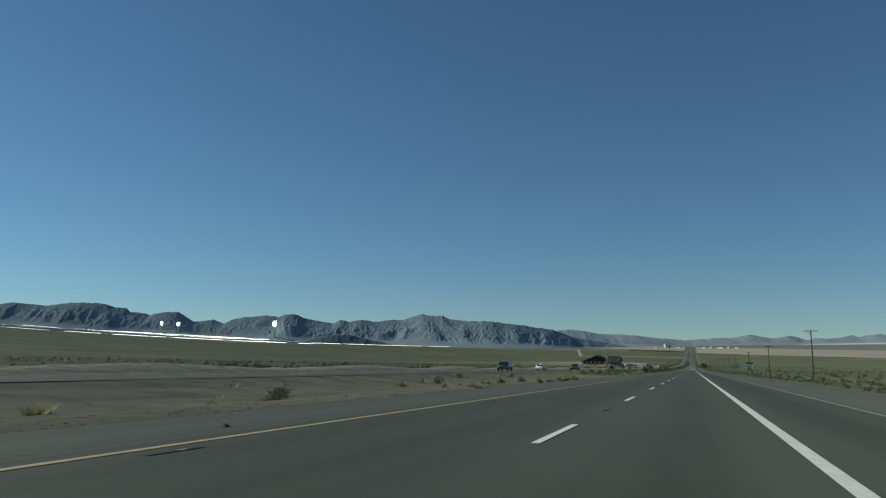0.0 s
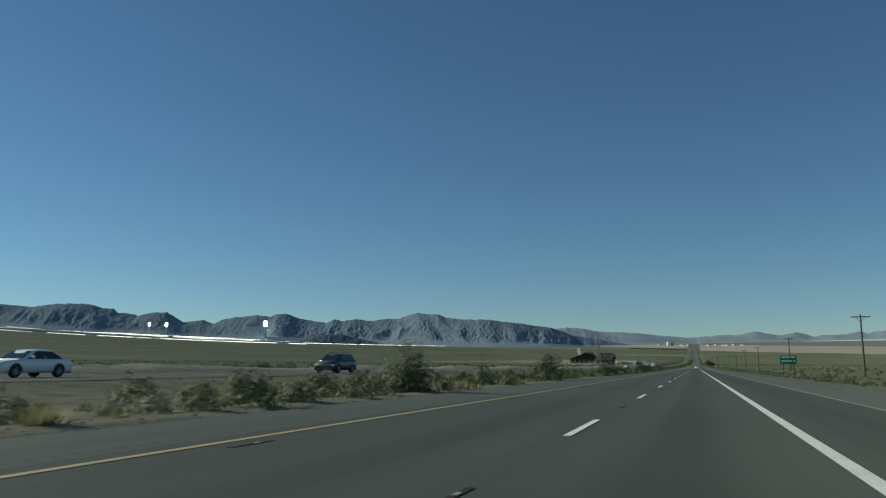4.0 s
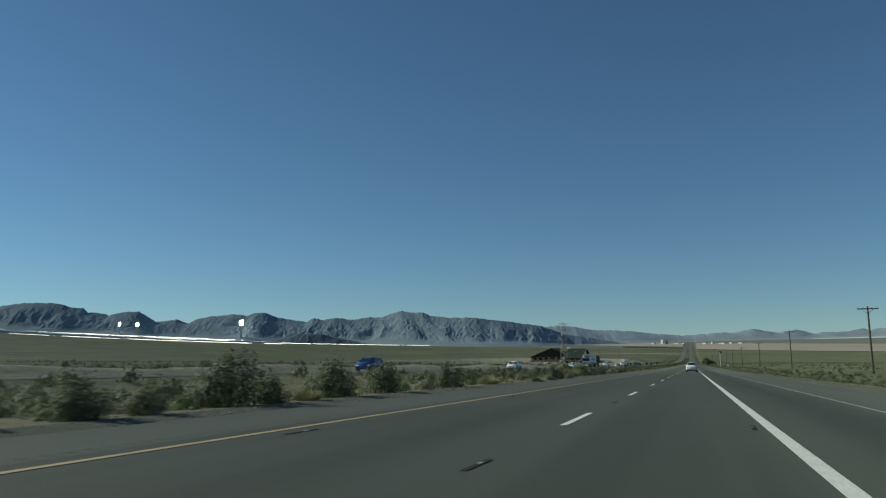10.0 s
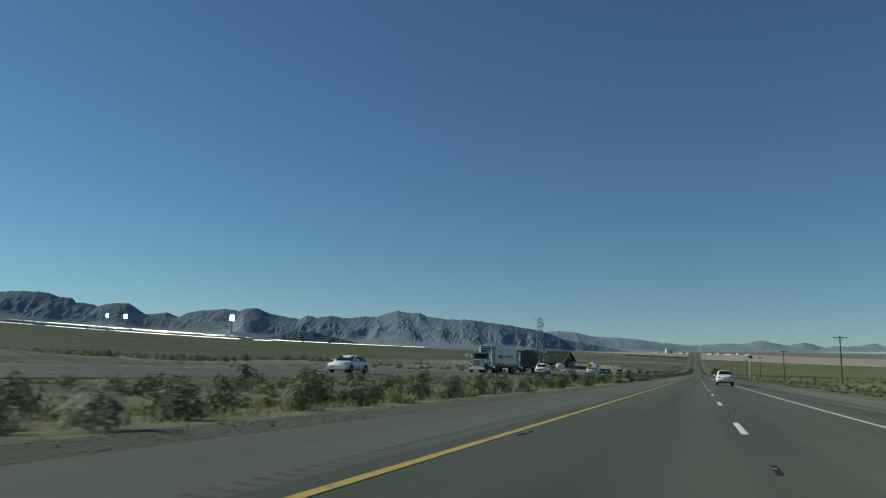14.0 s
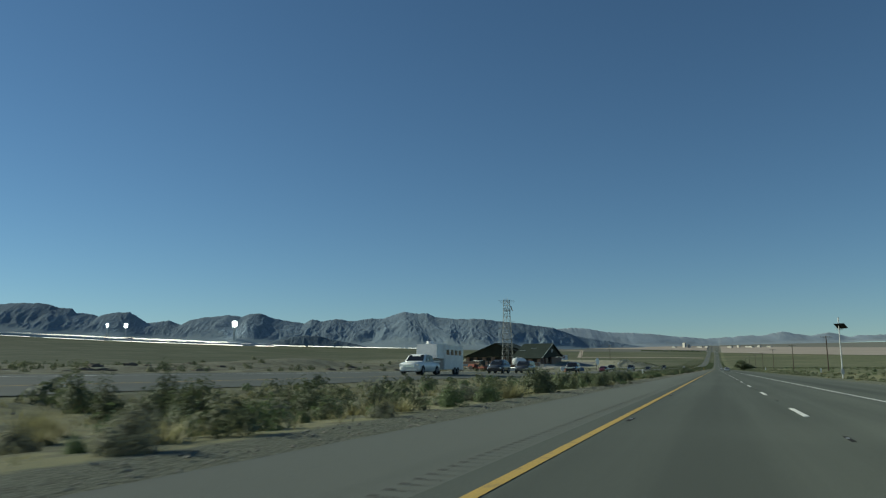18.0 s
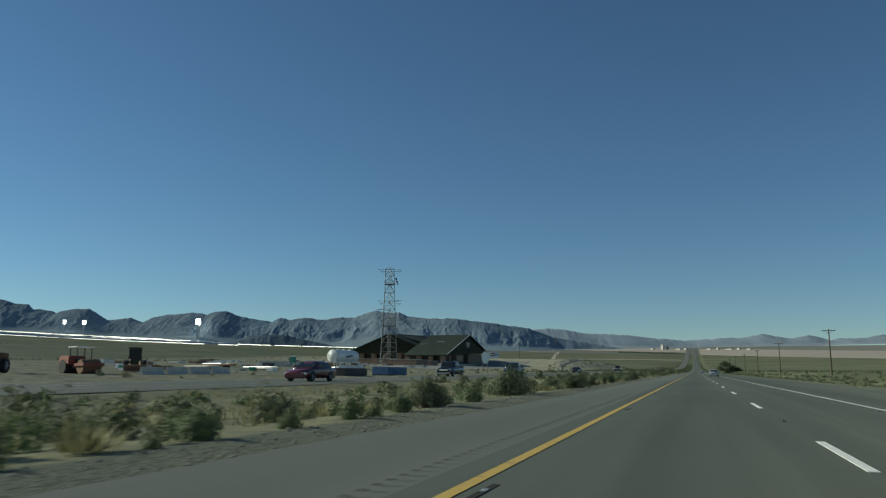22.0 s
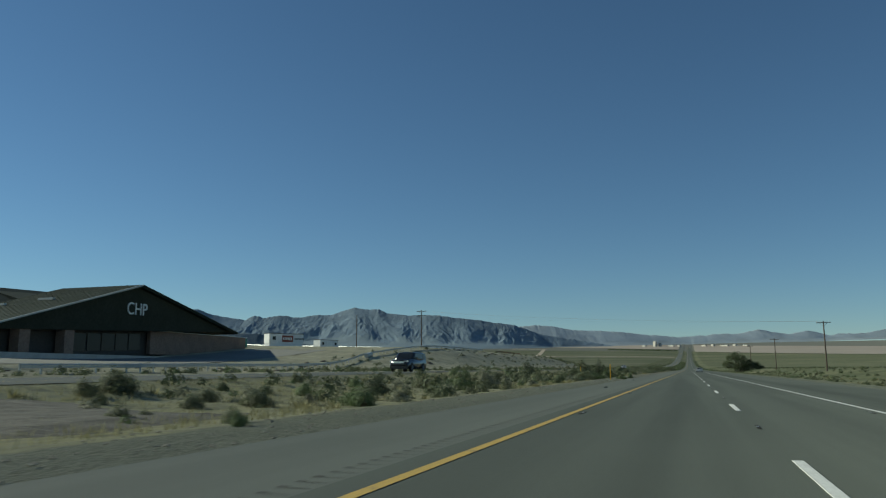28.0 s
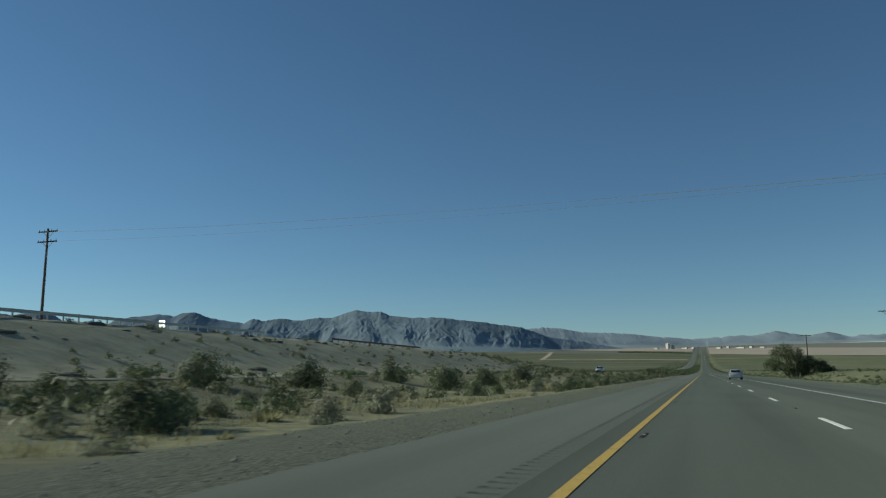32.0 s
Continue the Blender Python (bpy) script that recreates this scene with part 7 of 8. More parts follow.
OLIVE_A = [(-8.9, 49.6, 0.6), (-8.9, 121.5, 0.5), (-8.9, 228.7, 1.2), (-8.9, 300.8, 1.6), (-8.9, 376.2, 1.0), (-8.9, 426.1, 1.3), (-8.9, 429.3, 1.2), (-8.9, 455.2, 1.5), (-8.9, 482.7, 1.1), (-8.9, 488.1, 0.8), (-8.9, 584.7, 1.0), (-8.9, 586.1, 0.8), (-8.9, 728.2, 0.5), (-8.9, 730.0, 0.9), (-8.9, 766.7, 1.4), (-8.9, 810.6, 1.5), (-8.9, 870.5, 0.8), (-14.9, 876.3, 1.0), (-8.9, 972.7, 0.8), (-8.9, 977.3, 0.6), (-8.9, 1011.2, 0.6), (-18.6, 1018.3, 1.2), (-17.5, 1019.1, 1.9), (-13.2, 1019.2, 1.3), (-14.3, 1037.5, 1.8), (-14.3, 1049.3, 1.2), (-15.5, 1052.4, 1.5), (-14.2, 1053.4, 2.0), (-11.8, 1056.7, 1.1), (-13.6, 1065.3, 1.5)]
OLIVE_B = [(-13.8, 1079.7, 1.3), (-11.8, 1081.8, 1.7), (-13.8, 1151.6, 1.0), (-15.7, 1163.5, 1.3), (-18.1, 1203.7, 3.0)]
OLIVE = OLIVE_A + OLIVE_B
SPOTS = []
# along the verge: kind, place, width, height for its width
ROW_A = [("creosote", -6.9, 264.4, 1.29, 0.78), ("sage", -6.9, 263, 1.12, 0.38), ("creosote", -16.4, 273.2, 2.71, 0.3), ("olive", -6.8, 261.4, 1.02, 0.46), ("sage", -6.8, 266.2, 0.96, 0.46),
         ("creosote", -6.7, 265.2, 0.56, 0.9), ("creosote", -16.2, 280.3, 1.53, 0.5), ("sage", -6.8, 267.6, 0.84, 0.48), ("straw", -7, 269.9, 1.57, 0.3), ("olive", -15.6, 284.5, 2.51, 0.3),
         ("sage", -6.8, 272.4, 0.98, 0.43), ("creosote", -7, 276.4, 1.73, 0.38), ("creosote", -6.8, 279.4, 1.08, 0.84), ("sage", -6.8, 278.1, 0.87, 0.43)]
ROW_B = [("creosote", -16.8, 422.7, 1.35, 0.8), ("creosote", -16.3, 423.5, 1.12, 0.67), ("creosote", -15.7, 427.3, 2.93, 0.3), ("creosote", -16.5, 424.6, 1.33, 0.67), ("olive", -14.1, 429.9, 1.41, 0.6),
         ("creosote", -7.6, 419.4, 1.47, 0.66), ("creosote", -7.9, 423.2, 1.49, 0.5), ("green", -7.1, 409.6, 0.9, 0.54), ("straw", -7.1, 411.1, 0.69, 0.6), ("olive", -7.3, 412.1, 0.54, 0.6),
         ("sage", -7.2, 415.4, 1.23, 0.35), ("sage", -7.4, 425.4, 1.25, 0.49), ("creosote", -11.6, 440.3, 1.58, 0.84), ("olive", -15.8, 416.7, 1.22, 0.47), ("olive", -17.8, 421.2, 1.33, 0.36)]
ROW_C = [("creosote", -7.6, 691.3, 1.24, 0.74), ("creosote", -8.6, 693, 1.21, 0.77), ("creosote", -7.7, 693.2, 1.16, 0.8), ("straw", -7.5, 692.1, 0.67, 0.55), ("creosote", -13.8, 704.7, 1.79, 0.65),
         ("creosote", -8.1, 696.8, 1.03, 0.65), ("creosote", -10.2, 703.2, 1.1, 0.86), ("creosote", -8.1, 700.4, 0.91, 0.79), ("straw", -7.4, 694.4, 0.39, 0.89), ("straw", -7.7, 696.8, 0.36, 0.8),
         ("sage", -7.4, 697.5, 0.43, 0.6), ("green", -7.2, 698.2, 0.4, 0.71), ("green", -7.2, 699.4, 0.43, 0.57), ("sage", -7.1, 700.9, 0.53, 0.5)]
ROW_D = [("olive", -11.3, 764.9, 0.53, 0.86), ("creosote", -10.7, 764.8, 0.53, 0.87), ("green", -7.2, 761.4, 0.34, 0.76), ("olive", -8.5, 763.1, 0.31, 0.76), ("olive", -15.1, 770.8, 0.8, 0.9),
         ("olive", -14.9, 772.1, 1.24, 0.64), ("olive", -10.5, 766.4, 0.66, 0.63), ("olive", -10.3, 767.7, 0.58, 0.9), ("olive", -8.3, 765.8, 0.95, 0.63), ("creosote", -14, 774.9, 1.26, 0.6),
         ("olive", -8.1, 767.4, 0.84, 0.71), ("green", -8.3, 768.8, 0.58, 0.46), ("olive", -7.9, 770, 0.75, 0.83), ("olive", -8.1, 772.1, 0.5, 0.8), ("green", -8.4, 775.7, 1, 0.3)]
ROW_E = [("olive", -6.8, 334.8, 1.09, 0.54), ("sage", -6.9, 335.8, 1.41, 0.36), ("creosote", -13.7, 356.3, 1.86, 0.55), ("straw", -13, 356.4, 1.24, 0.41), ("creosote", -7.2, 350, 0.94, 0.83),
         ("creosote", -7.7, 354.2, 1.44, 0.54), ("straw", -6.8, 341.9, 0.8, 0.46), ("green", -17.9, 347.6, 1.4, 0.3), ("green", -17.6, 349.7, 1.47, 0.3), ("green", -17.1, 352.4, 1.55, 0.3),
         ("olive", -13.7, 347.1, 0.84, 0.43), ("sage", -14.7, 362.9, 1.29, 0.45)]
BESIDE_A = [("creosote", -7.9, 832.1, 1.6), ("green", -7.4, 834.4, 0.4), ("creosote", -8.1, 836.2, 1.7), ("creosote", -11.4, 849, 2.1), ("olive", -8.4, 957, 0.8), ("green", -7.2, 957.2, 0.45),
          ("creosote", -8.2, 958, 1.4), ("creosote", -8.6, 958.9, 1.9), ("creosote", -8.9, 959.9, 2.1), ("creosote", -8, 970.6, 1.15), ("olive", -9.2, 971.2, 1), ("creosote", -8.9, 973.7, 1.5),
          ("creosote", -9.3, 974.4, 1.9), ("creosote", -9, 975.1, 1.6), ("creosote", -9.7, 975.6, 1.9), ("creosote", -11.2, 976.6, 1.9), ("creosote", -12, 977.9, 2.6), ("sage", -12, 982.1, 0.95),
          ("sage", -18.9, 982.3, 0.9), ("olive", -19.2, 984.8, 1.25), ("creosote", -13, 988.4, 2.2), ("green", -12.6, 996.6, 1.3), ("green", -13.6, 997.6, 1.2), ("green", -15.9, 1003.2, 1),
          ("green", -8.2, 1010.2, 0.5)]
BESIDE_B = [("olive", -18.6, 1019.6, 1.9), ("green", -10.3, 1020.2, 1.1), ("olive", -19.4, 1020.6, 1.9), ("green", -11, 1021, 1.2), ("sage", -14.7, 1021.3, 1.6), ("green", -7.2, 1073.4, 0.9),
          ("green", -7.6, 1074.1, 0.7), ("green", -7, 1075.3, 0.6), ("green", -7.2, 1076.3, 0.6), ("green", -7, 1082.3, 0.95), ("olive", -13.3, 1083.2, 1.8), ("creosote", -17.8, 1083.7, 1.8),
          ("creosote", -19.3, 1090.4, 2.5), ("creosote", -13.2, 1091.4, 2), ("creosote", -14.4, 1092.2, 2.7), ("creosote", -12.7, 1095.5, 2.1), ("olive", -10.2, 1109.9, 0.95), ("sage", -11.3, 1111.6, 0.9),
          ("olive", -11, 1112.4, 0.6), ("olive", -11.5, 1113.9, 0.85), ("creosote", -10.2, 1114.2, 0.55), ("creosote", -15.8, 1115.2, 1.9), ("green", -11.2, 1117.9, 0.9), ("green", -10.8, 1118.6, 0.6),
          ("straw", -14.9, 1120.6, 1.6), ("olive", -16.5, 1122, 1.6), ("creosote", -13.6, 1122.9, 1.8), ("creosote", -14.4, 1123.8, 2.4), ("creosote", -15.3, 1124.6, 2), ("olive", -18.4, 1147.5, 1.9),
          ("creosote", -19.4, 1149.5, 2.6)]
for kind, x, y, w in BESIDE_A + BESIDE_B:
    plant(kind, x, y, w, 0.72 if y < 1000 else 0.9)
    SPOTS.append((x, y, w))
for kind, x, y, w, h in ROW_A + ROW_B + ROW_C + ROW_D + ROW_E:
    plant(kind, x, y, w, h / FORM[kind][0])
    SPOTS.append((x, y, w))
SET = list(SPOTS)
for kind, spots in (("creosote", CREOSOTE), ("straw", STRAW), ("sage", SAGE), ("green", GREEN), ("olive", OLIVE)):
    for x, y, w in spots:
        w *= (1.14 if y < 690 or y > 1060 else 1.05) if kind == "creosote" else 1.12
        edge = -7.6 + 0.95 * (1 - smooth01((y - 330) / 60)) - 0.42 * w - 1.7 * smooth01((y - 992) / 30)
        if x > -9.0 or x > edge:
            x, y = edge, y + 1.4 * (x - edge)
        if any(math.hypot(x - a, y - b) < 0.4 * (w + c) for a, b, c in SET) or (x > -12 and any(a < y < b for a, b in ((258, 282), (333, 355), (406, 432), (690, 703), (761, 777), (1104, 1130)))):
            continue
        plant(kind, x, y, w)
        SPOTS.append((x, y, w))

# low scrub scattered over the sandy stretch beside the patrol building
for k in range(34):
    x, y, w = prng.uniform(-20.0, -10.6), prng.uniform(1012, 1072), prng.uniform(0.55, 1.25)
    if all(math.hypot(x - a, y - b) > 0.45 * (w + c) for a, b, c in SPOTS):
        plant(prng.choice(("olive", "olive", "green", "sage", "creosote")), x, y, w)
        SPOTS.append((x, y, w))

# density of cover along the median: sparse and bare at the start, straw fields near the site
COVER = [(-40, 0.03), (40, 0.04), (110, 0.10), (170, 0.9), (318, 0.85), (326, 0.22), (348, 0.22), (356, 0.6), (400, 0.9), (690, 1.0), (730, 0.85), (840, 0.7), (870, 0.95), (1000, 0.72), (1070, 0.64), (1160, 0.6), (1500, 0.6)]
LUSH = [(-40, 0.0), (110, 0.05), (170, 0.55), (330, 0.6), (690, 0.65), (720, 0.6), (830, 0.5), (870, 0.6), (1000, 0.5), (1080, 0.75), (1500, 0.6)]


def track(table, y):
    return float(np.interp(y, [a for a, _ in table], [b for _, b in table]))


LIGHT = {(kind, k): shrub(kind, 90 + k, 0.13)[1] for kind in LEAF for k in range(3)}
LIGHTER = {(kind, k): shrub(kind, 40 + k, 0.028)[1] for kind in LEAF for k in range(3)}
FAINT = {(kind, k): shrub(kind, 60 + k, 0.012)[1] for kind in LEAF for k in range(3)}


class Heap:
    """Many plants of one kind joined into one mesh."""

    def __init__(self, forms):
        self.forms, self.v, self.n = forms, {k: [] for k in LEAF}, {k: 0 for k in LEAF}

    def add(self, kind, x, y, w, tall=1.0):
        v = self.forms[kind, prng.randrange(3)][0]
        a = prng.uniform(0, 6.28)
        c, s = math.cos(a) * w, math.sin(a) * w
        z = ground_z(x, y) - 0.02
        out = np.empty_like(v)
        out[:, 0] = x + c * v[:, 0] - s * v[:, 1]
        out[:, 1] = y + s * v[:, 0] + c * v[:, 1]
        out[:, 2] = z + w * tall * v[:, 2]
        self.v[kind].append(out)

    def done(self, names):
        for kind, parts in self.v.items():
            if not parts:
                continue
            v = np.concatenate(parts)
            me = bpy.data.meshes.new(names[kind][0])
            n = len(v) // 3
            me.vertices.add(len(v))
            me.vertices.foreach_set("co", v.astype(np.float32).ravel())
            me.loops.add(3 * n)
            me.loops.foreach_set("vertex_index", np.arange(3 * n, dtype=np.int32))
            me.polygons.add(n)
            me.polygons.foreach_set("loop_start", np.arange(0, 3 * n, 3, dtype=np.int32))
            me.update(calc_edges=True)
            me.materials.append(LEAF[kind])
            tagged(new(names[kind][0], me), names[kind][1], "scrub", kind="stuff")


near = Heap(LIGHT)
back = Heap(LIGHTER)
taken = {}
for x, y, w in SPOTS:
    taken.setdefault(int(y // 4), []).append((x, y, w))
for k in range(15500):
    y = prng.uniform(-30, 1440)
    x = (-8.1 if y > 350 else -6.9) - 12.1 * prng.random() ** 1.1
    patch = noise.noise((x * 0.16, y * 0.07, 11)) + 0.5 * noise.noise((x * 0.5, y * 0.3, 2))
    if prng.random() > track(COVER, y) * (0.60 + 1.15 * patch):
        continue
    u = prng.random()
    lush = track(LUSH, y)
    kind = "creosote" if u < 0.36 * lush else "green" if u < (0.55 if y > 990 else 0.92 if y > 690 else 0.70) * lush else "sage" if u < 0.8 * lush + 0.06 else "olive" if u < 0.8 * lush + 0.28 else "straw"
    w = {"creosote": prng.uniform(0.9, 2.3) * (0.72 if 690 < y < 880 else 1), "green": prng.uniform(0.5, 1.35), "sage": prng.uniform(0.6, 1.7), "olive": prng.uniform(0.7, 1.8), "straw": prng.uniform(0.5, 1.1)}[kind]
    w *= 1 - 0.14 * smooth01((y - 980) / 20)
    if (1000 < y < 1019 and -19 < x and prng.random() < 0.9) or (1103 < y < 1135 and prng.random() < 0.4):
        continue
    x = min(x, -7.8 + 0.95 * (1 - smooth01((y - 330) / 60)) - 0.42 * w - 1.7 * smooth01((y - 992) / 30))
    if any(math.hypot(x - a, y - b) < 0.36 * (w + c) for j in (-1, 0, 1) for a, b, c in taken.get(int(y // 4) + j, [])):
        continue
    (near if x > -12.5 and w > 0.8 else back).add(kind, x, y, w, prng.uniform(0.8, 1.1))
    taken.setdefault(int(y // 4), []).append((x, y, w))
# the far verge and the low scrub along the other edge of our road
for k in range(1500):
    y = prng.uniform(-30, 1440)
    x = prng.uniform(-62, -37.6 if y > 600 else -46)
    if 800 < y < 980 and prng.random() < 0.85:
        continue
    back.add(prng.choice(["olive", "creosote", "sage", "olive"]), x, y, prng.uniform(0.5, 1.5))
for k in range(1500):
    y = prng.uniform(10, 640)
    x = -45.5 - 9 * prng.random()
    if noise.noise((x * 0.05, y * 0.06, 31)) > -0.05:
        back.add(prng.choice(["olive", "creosote", "creosote"]), x, y, prng.uniform(0.7, 1.7))
for k in range(700):
    y = prng.uniform(985, 1330)
    x = -37.4 - 6.5 * prng.random() ** 1.6
    if noise.noise((x * 0.2, y * 0.08, 21)) > -0.1:
        back.add(prng.choice(["olive", "creosote", "green", "olive"]), x, y, prng.uniform(0.5, 1.7))
for k in range(3000):
    y = prng.uniform(20, 1520)
    u = prng.random()
    x = 11.5 + 12 * u ** 1.5
    back.add(prng.choice(["olive", "green", "straw", "olive", "creosote", "olive"]), x, y, prng.uniform(0.35, 0.8) + 0.6 * u, 0.85)
near.done({k: ("scrub", "scattered desert scrub beside the carriageways") for k in LEAF})
back.done({k: ("scrub", "desert scrub farther back in the median and on the verges") for k in LEAF})

plain = Heap(FAINT)
for k in range(3800):
    y = prng.uniform(-40, 1700)
    x = -60 - 240 * prng.random() ** 1.6
    if (760 < y < 1180 and x > -150) or (1050 < y < 1330 and x > -150):
        continue
    plain.add(prng.choice(["olive", "creosote", "olive"]), x, y, prng.uniform(0.8, 1.9))
for k in range(4200):
    y = prng.uniform(40, 1900)
    x = 16 + 190 * prng.random() ** 1.5
    plain.add(prng.choice(["olive", "creosote", "olive", "green"]), x, y, prng.uniform(0.7, 1.6))
for k in range(4600):
    y = 1400 + 1500 * prng.random() ** 1.5
    plain.add(prng.choice(["olive", "creosote", "green"]), -20.2 + 11.8 * prng.random(), y, prng.uniform(1.4, 2.9), 1.2)
for k in range(2200):
    y = 1330 + 2000 * prng.random() ** 1.4
    plain.add(prng.choice(["olive", "creosote", "olive"]), -37.5 - 40 * prng.random() ** 1.5, y, prng.uniform(1.2, 2.6))
for k in range(420):
    x = prng.uniform(-330, -42)
    plain.add(prng.choice(["creosote", "green"]), x, 4290 - 0.5 * (x + 42) + prng.uniform(-25, 25), prng.uniform(7, 13), 0.8)
for k in range(900):
    y = 1440 + 1800 * prng.random() ** 1.3
    plain.add(prng.choice(["olive", "creosote", "green"]), 10.6 + 7 * prng.random(), y, prng.uniform(0.9, 1.8))
plain.done({k: ("plain_scrub", "low olive scrub covering the open desert plain") for k in LEAF})

# dry grass stubble between the bushes
rng = np.random.default_rng(3)
gx = -8.0 - 12.6 * rng.random(60000)
gy = 110 + 1310 * rng.random(60000)
keep = [noise.noise((a * 0.14, b * 0.06, 3)) > -0.02 for a, b in zip(gx, gy)]
gx, gy = gx[keep], gy[keep]
gx -= 1.9 * np.clip((gy - 992) / 30, 0, 1) * np.clip((gx + 12) / 4, 0, 1)
gz = np.array([ground_z(a, b) for a, b in zip(gx, gy)])
blades = []
for j in range(5):
    n = len(gx)
    a = rng.uniform(0, 6.28, n)
    c = np.stack([gx + rng.uniform(-0.16, 0.16, n), gy + rng.uniform(-0.16, 0.16, n), gz - 0.02], 1)
    side = np.stack([0.013 * np.cos(a), 0.013 * np.sin(a), 0 * a], 1)
    tip = c + np.stack([rng.uniform(-0.12, 0.12, n), rng.uniform(-0.12, 0.12, n), rng.uniform(0.08, 0.26, n)], 1)
    blades.append(np.stack([c - side, c + side, tip], 1).reshape(-1, 3))
tagged(new("dry_grass", mesh_of("dry_grass", *tris(np.concatenate(blades)), M_TAN)), "thin stubble of dry straw-coloured grass", "grass", kind="stuff")

# stones on the verge
sv, sf = [], []
for k in range(24000):
    y = prng.uniform(-5, 1250)
    x = -6.4 - (1.35 + smooth01((y - 985) / 40) * 1.8) * prng.random() ** 1.1
    if k % 9 == 0:
        x = -9 - 11 * prng.random()
    r = 0.012 + 0.026 * prng.random() ** 3 + (0.035 if k % 90 == 0 else 0)
    z = ground_z(x, y)
    i = len(sv)
    a = prng.uniform(0, 3)
    for dx, dy, dz in ((1, 0, 0.1), (0, 1, 0.0), (-1, 0.1, 0.1), (0.1, -1, 0.0), (0.1, 0.1, 0.75), (0, 0, -0.5)):
        c, s = math.cos(a), math.sin(a)
        q = r * prng.uniform(0.75, 1.25)
        sv.append((x + q * (c * dx - s * dy), y + q * (s * dx + c * dy) * 1.2, z + r * 0.2 + q * dz))
    sf += [(i, i + 1, i + 4), (i + 1, i + 2, i + 4), (i + 2, i + 3, i + 4), (i + 3, i, i + 4), (i + 1, i, i + 5), (i + 2, i + 1, i + 5), (i + 3, i + 2, i + 5), (i, i + 3, i + 5)]
tagged(new("gravel", mesh_of("gravel", sv, sf, M_STONE)), "loose grey-brown stones along the gravel verge", "gravel", kind="stuff")


# dark clods and heaps of dirt on the slopes beyond the far roadway
cv, cf = [], []
for k in range(900):
    if k < 520:
        y, x = prng.uniform(1035, 1330), prng.uniform(-62, -41)
    else:
        y, x = prng.uniform(600, 830), prng.uniform(-58, -40)
    if noise.noise((x * 0.11, y * 0.035, 8)) < 0.02:
        continue
    r = 0.12 + 0.42 * prng.random() ** 2.2
    z = ground_z(x, y)
    i = len(cv)
    ring = 7
    for lift, wide in ((-0.15, 1.0), (0.28, 0.78), (0.46, 0.34)):
        for q in range(ring):
            a = 6.283 * q / ring
            g = r * wide * prng.uniform(0.75, 1.25)
            cv.append((x + g * math.cos(a), y + 2.3 * g * math.sin(a), z + r * lift * prng.uniform(0.7, 1.2)))
    for j in range(2):
        for q in range(ring):
            cf.append((i + j * ring + q, i + j * ring + (q + 1) % ring, i + (j + 1) * ring + (q + 1) % ring, i + (j + 1) * ring + q))
    cf.append(tuple(i + 2 * ring + q for q in range(ring)))
tagged(new("clods", mesh_of("clods", cv, cf, M_CLOD)), "dark clods and low heaps of turned dirt on the slope", "dirt clods", kind="stuff")


# ---- the broad tree by the road ----
def limb(bm, pts, r0, r1):
    n = len(pts)
    for k in range(n - 1):
        rod(bm, pts[k], pts[k + 1], r0 + (r1 - r0) * k / (n - 1), r0 + (r1 - r0) * (k + 1) / (n - 1), 7)


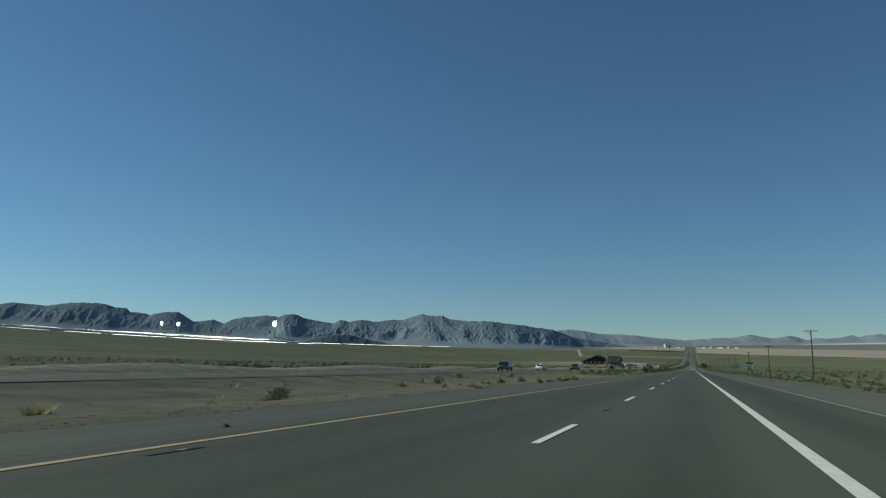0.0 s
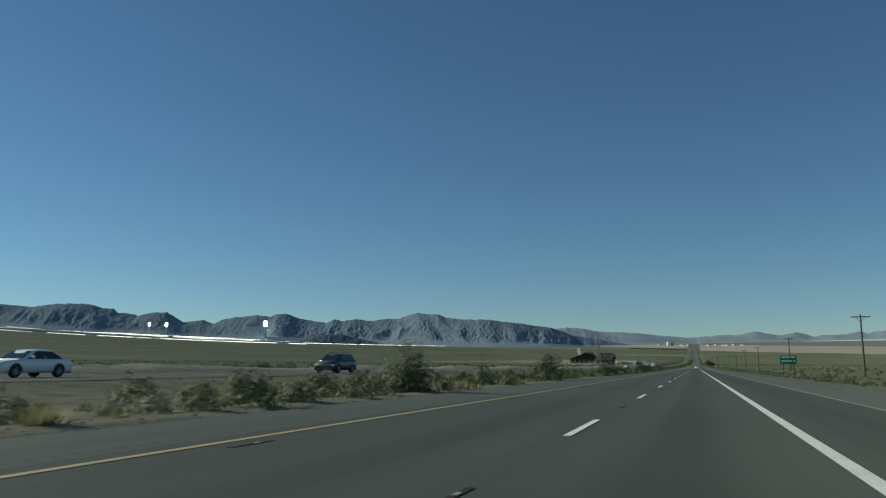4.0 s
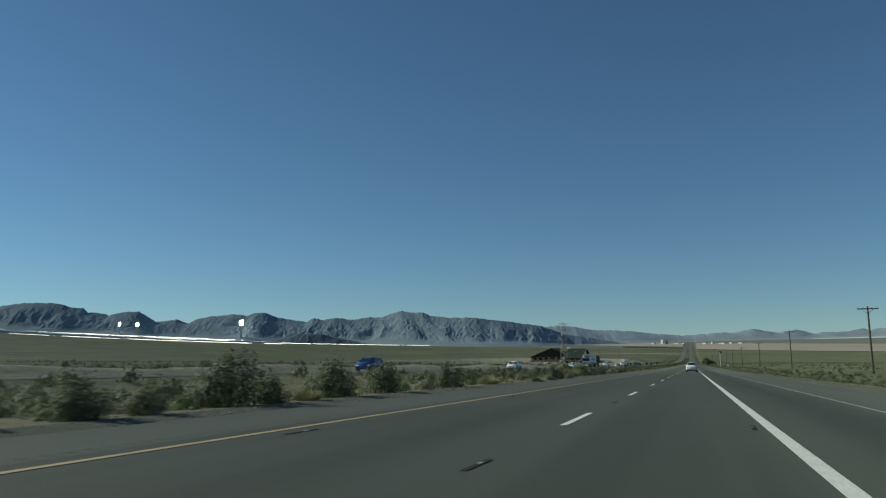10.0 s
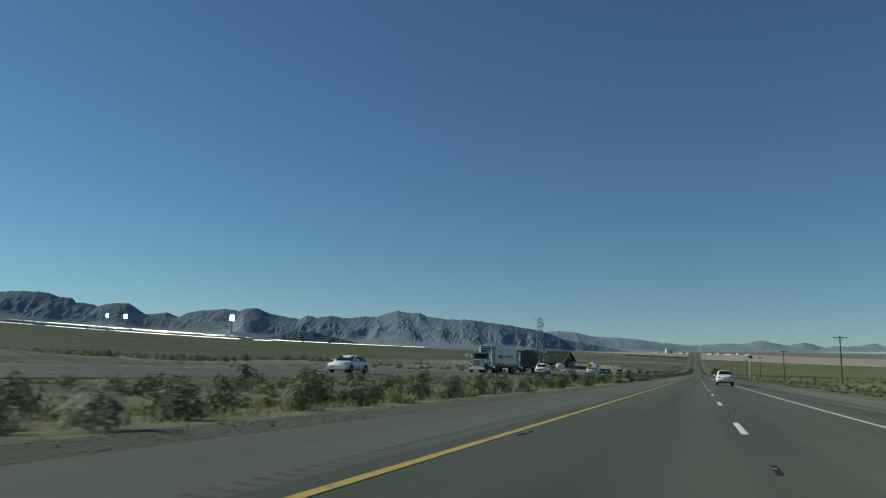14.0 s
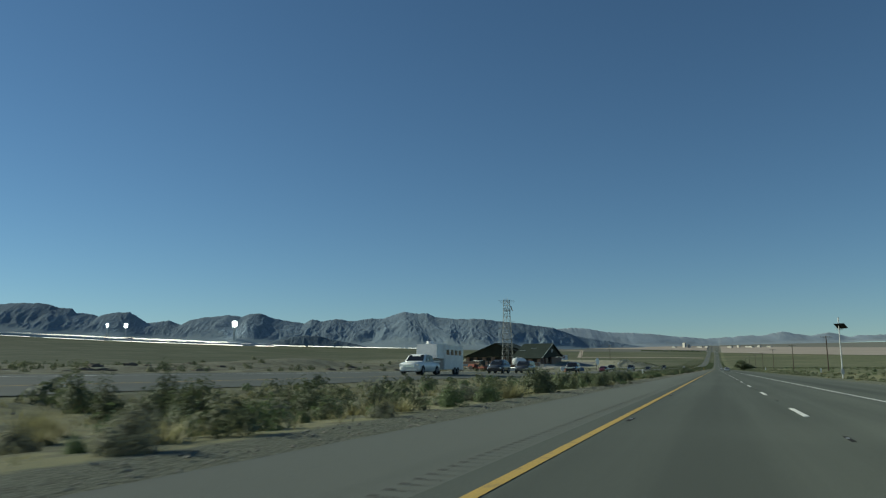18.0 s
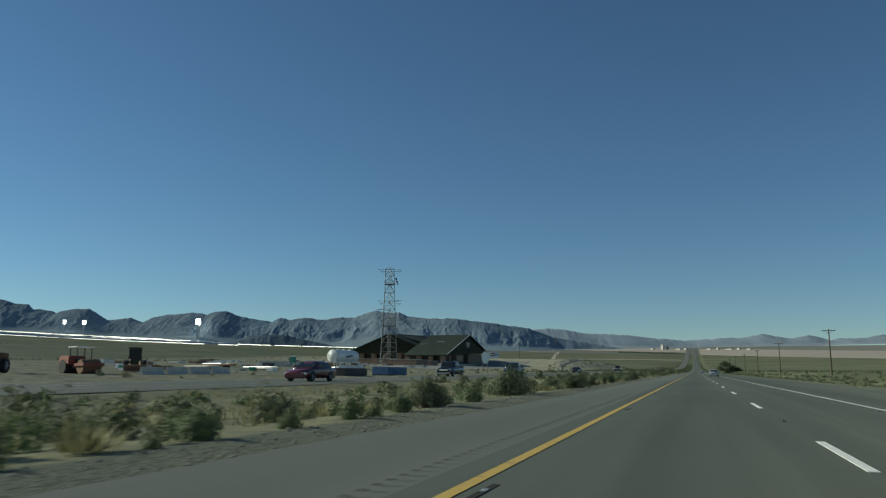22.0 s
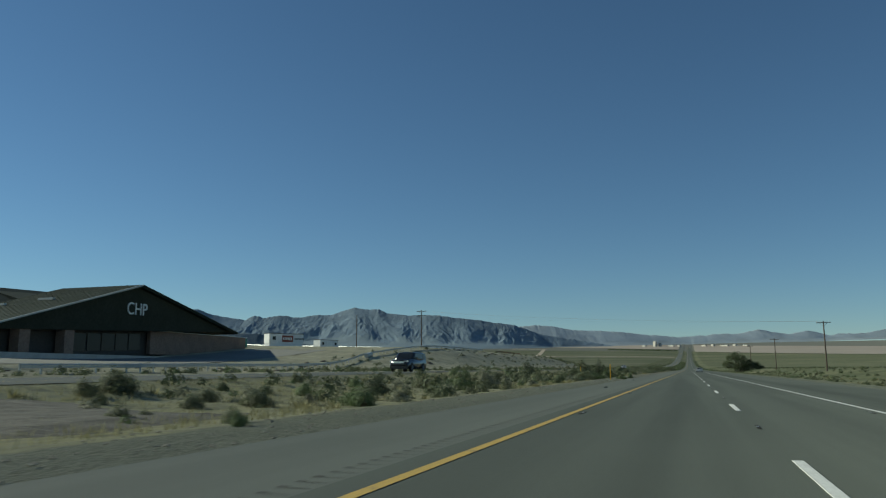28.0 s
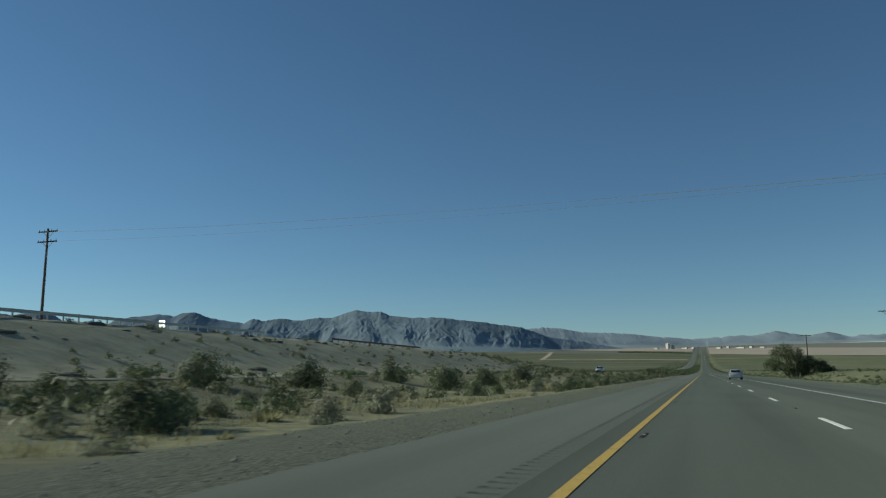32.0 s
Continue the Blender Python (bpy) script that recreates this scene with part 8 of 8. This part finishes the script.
def tree(x, y, lobes, label):
    root = empty("tree", pose(x, y, ground_z(x, y)), label, "tree")
    rng = np.random.default_rng(17)
    bm = B()
    cent = []
    for lx, ly, lz, lr in lobes:
        base = Vector((lx * 0.35, ly * 0.35, -0.2))
        top = Vector((lx, ly, lz))
        limb(bm, [base, base.lerp(top, 0.4) + Vector((0.3, 0.2, 0.2)), top], 0.30, 0.10)
        for k in range(9):
            a = rng.uniform(0, 6.28)
            e = rng.uniform(-0.45, 1.0)
            tip = top + Vector((math.cos(a) * lr * 0.85, math.sin(a) * lr * 0.85, e * lr * 0.75))
            limb(bm, [top.lerp(base, 0.25), top.lerp(tip, 0.5), tip], 0.09, 0.02)
        for k in range(60):
            d = rng.normal(0, 1, 3)
            d /= np.linalg.norm(d)
            q = lr * rng.uniform(0.55, 1.05)
            cent.append((lx + d[0] * q, ly + d[1] * q, max(0.4, lz + d[2] * q * 0.8)))
    part("trunk", bm, M_BARK, root)
    v = leaf_cloud(rng, cent, 46, 0.42, 0.27, slim=3.0)
    ob = new("crown", mesh_of("crown", *tris(v), M_TREE))
    ob.parent = root


tree(20.5, 1352, [(-3.4, 0, 6.3, 2.6), (-5.6, 1, 3.2, 2.0), (-0.8, -1, 5.5, 2.5), (2.2, 0.5, 3.4, 2.1), (4.9, 0, 2.6, 1.8), (-2.0, 0, 2.2, 2.0), (1.0, 0, 1.9, 1.9), (7.0, 0, 1.5, 1.4)],
     "broad dark green desert tree leaning beside the road")


# ---- bare dark patch in the median ----
def dark_patch(x0, x1, y0, y1):
    m = grained("dark grey crushed rock", (0.038, 0.036, 0.031), (0.075, 0.071, 0.061), 9.0, 0.95, big=0.6, bump=0.6, dist=0.03)
    nx, ny = 26, 44
    verts, faces = [], []
    for j in range(ny + 1):
        for i in range(nx + 1):
            u, v = i / nx, j / ny
            edge = 0.5 * noise.noise((u * 5, v * 7, 4))
            x = x0 + (x1 - x0) * u + 0.5 * edge
            y = y0 + (y1 - y0) * v + 1.4 * edge
            rim = min(1.0, 5 * min(u, 1 - u), 5 * min(v, 1 - v))
            verts.append((x, y, ground_z(x, y) - 0.12 + 0.26 * rim + 0.05 * noise.noise((x * 1.5, y * 1.5, 1))))
    n = nx + 1
    faces = [(j * n + i, j * n + i + 1, (j + 1) * n + i + 1, (j + 1) * n + i) for j in range(ny) for i in range(nx)]
    ob = new("gravel_patch", mesh_of("gravel_patch", verts, faces, m))
    tagged(ob, "bare dark grey patch of crushed rock in the median", "gravel patch", kind="structure")


dark_patch(-19.5, -10.6, 999, 1018)
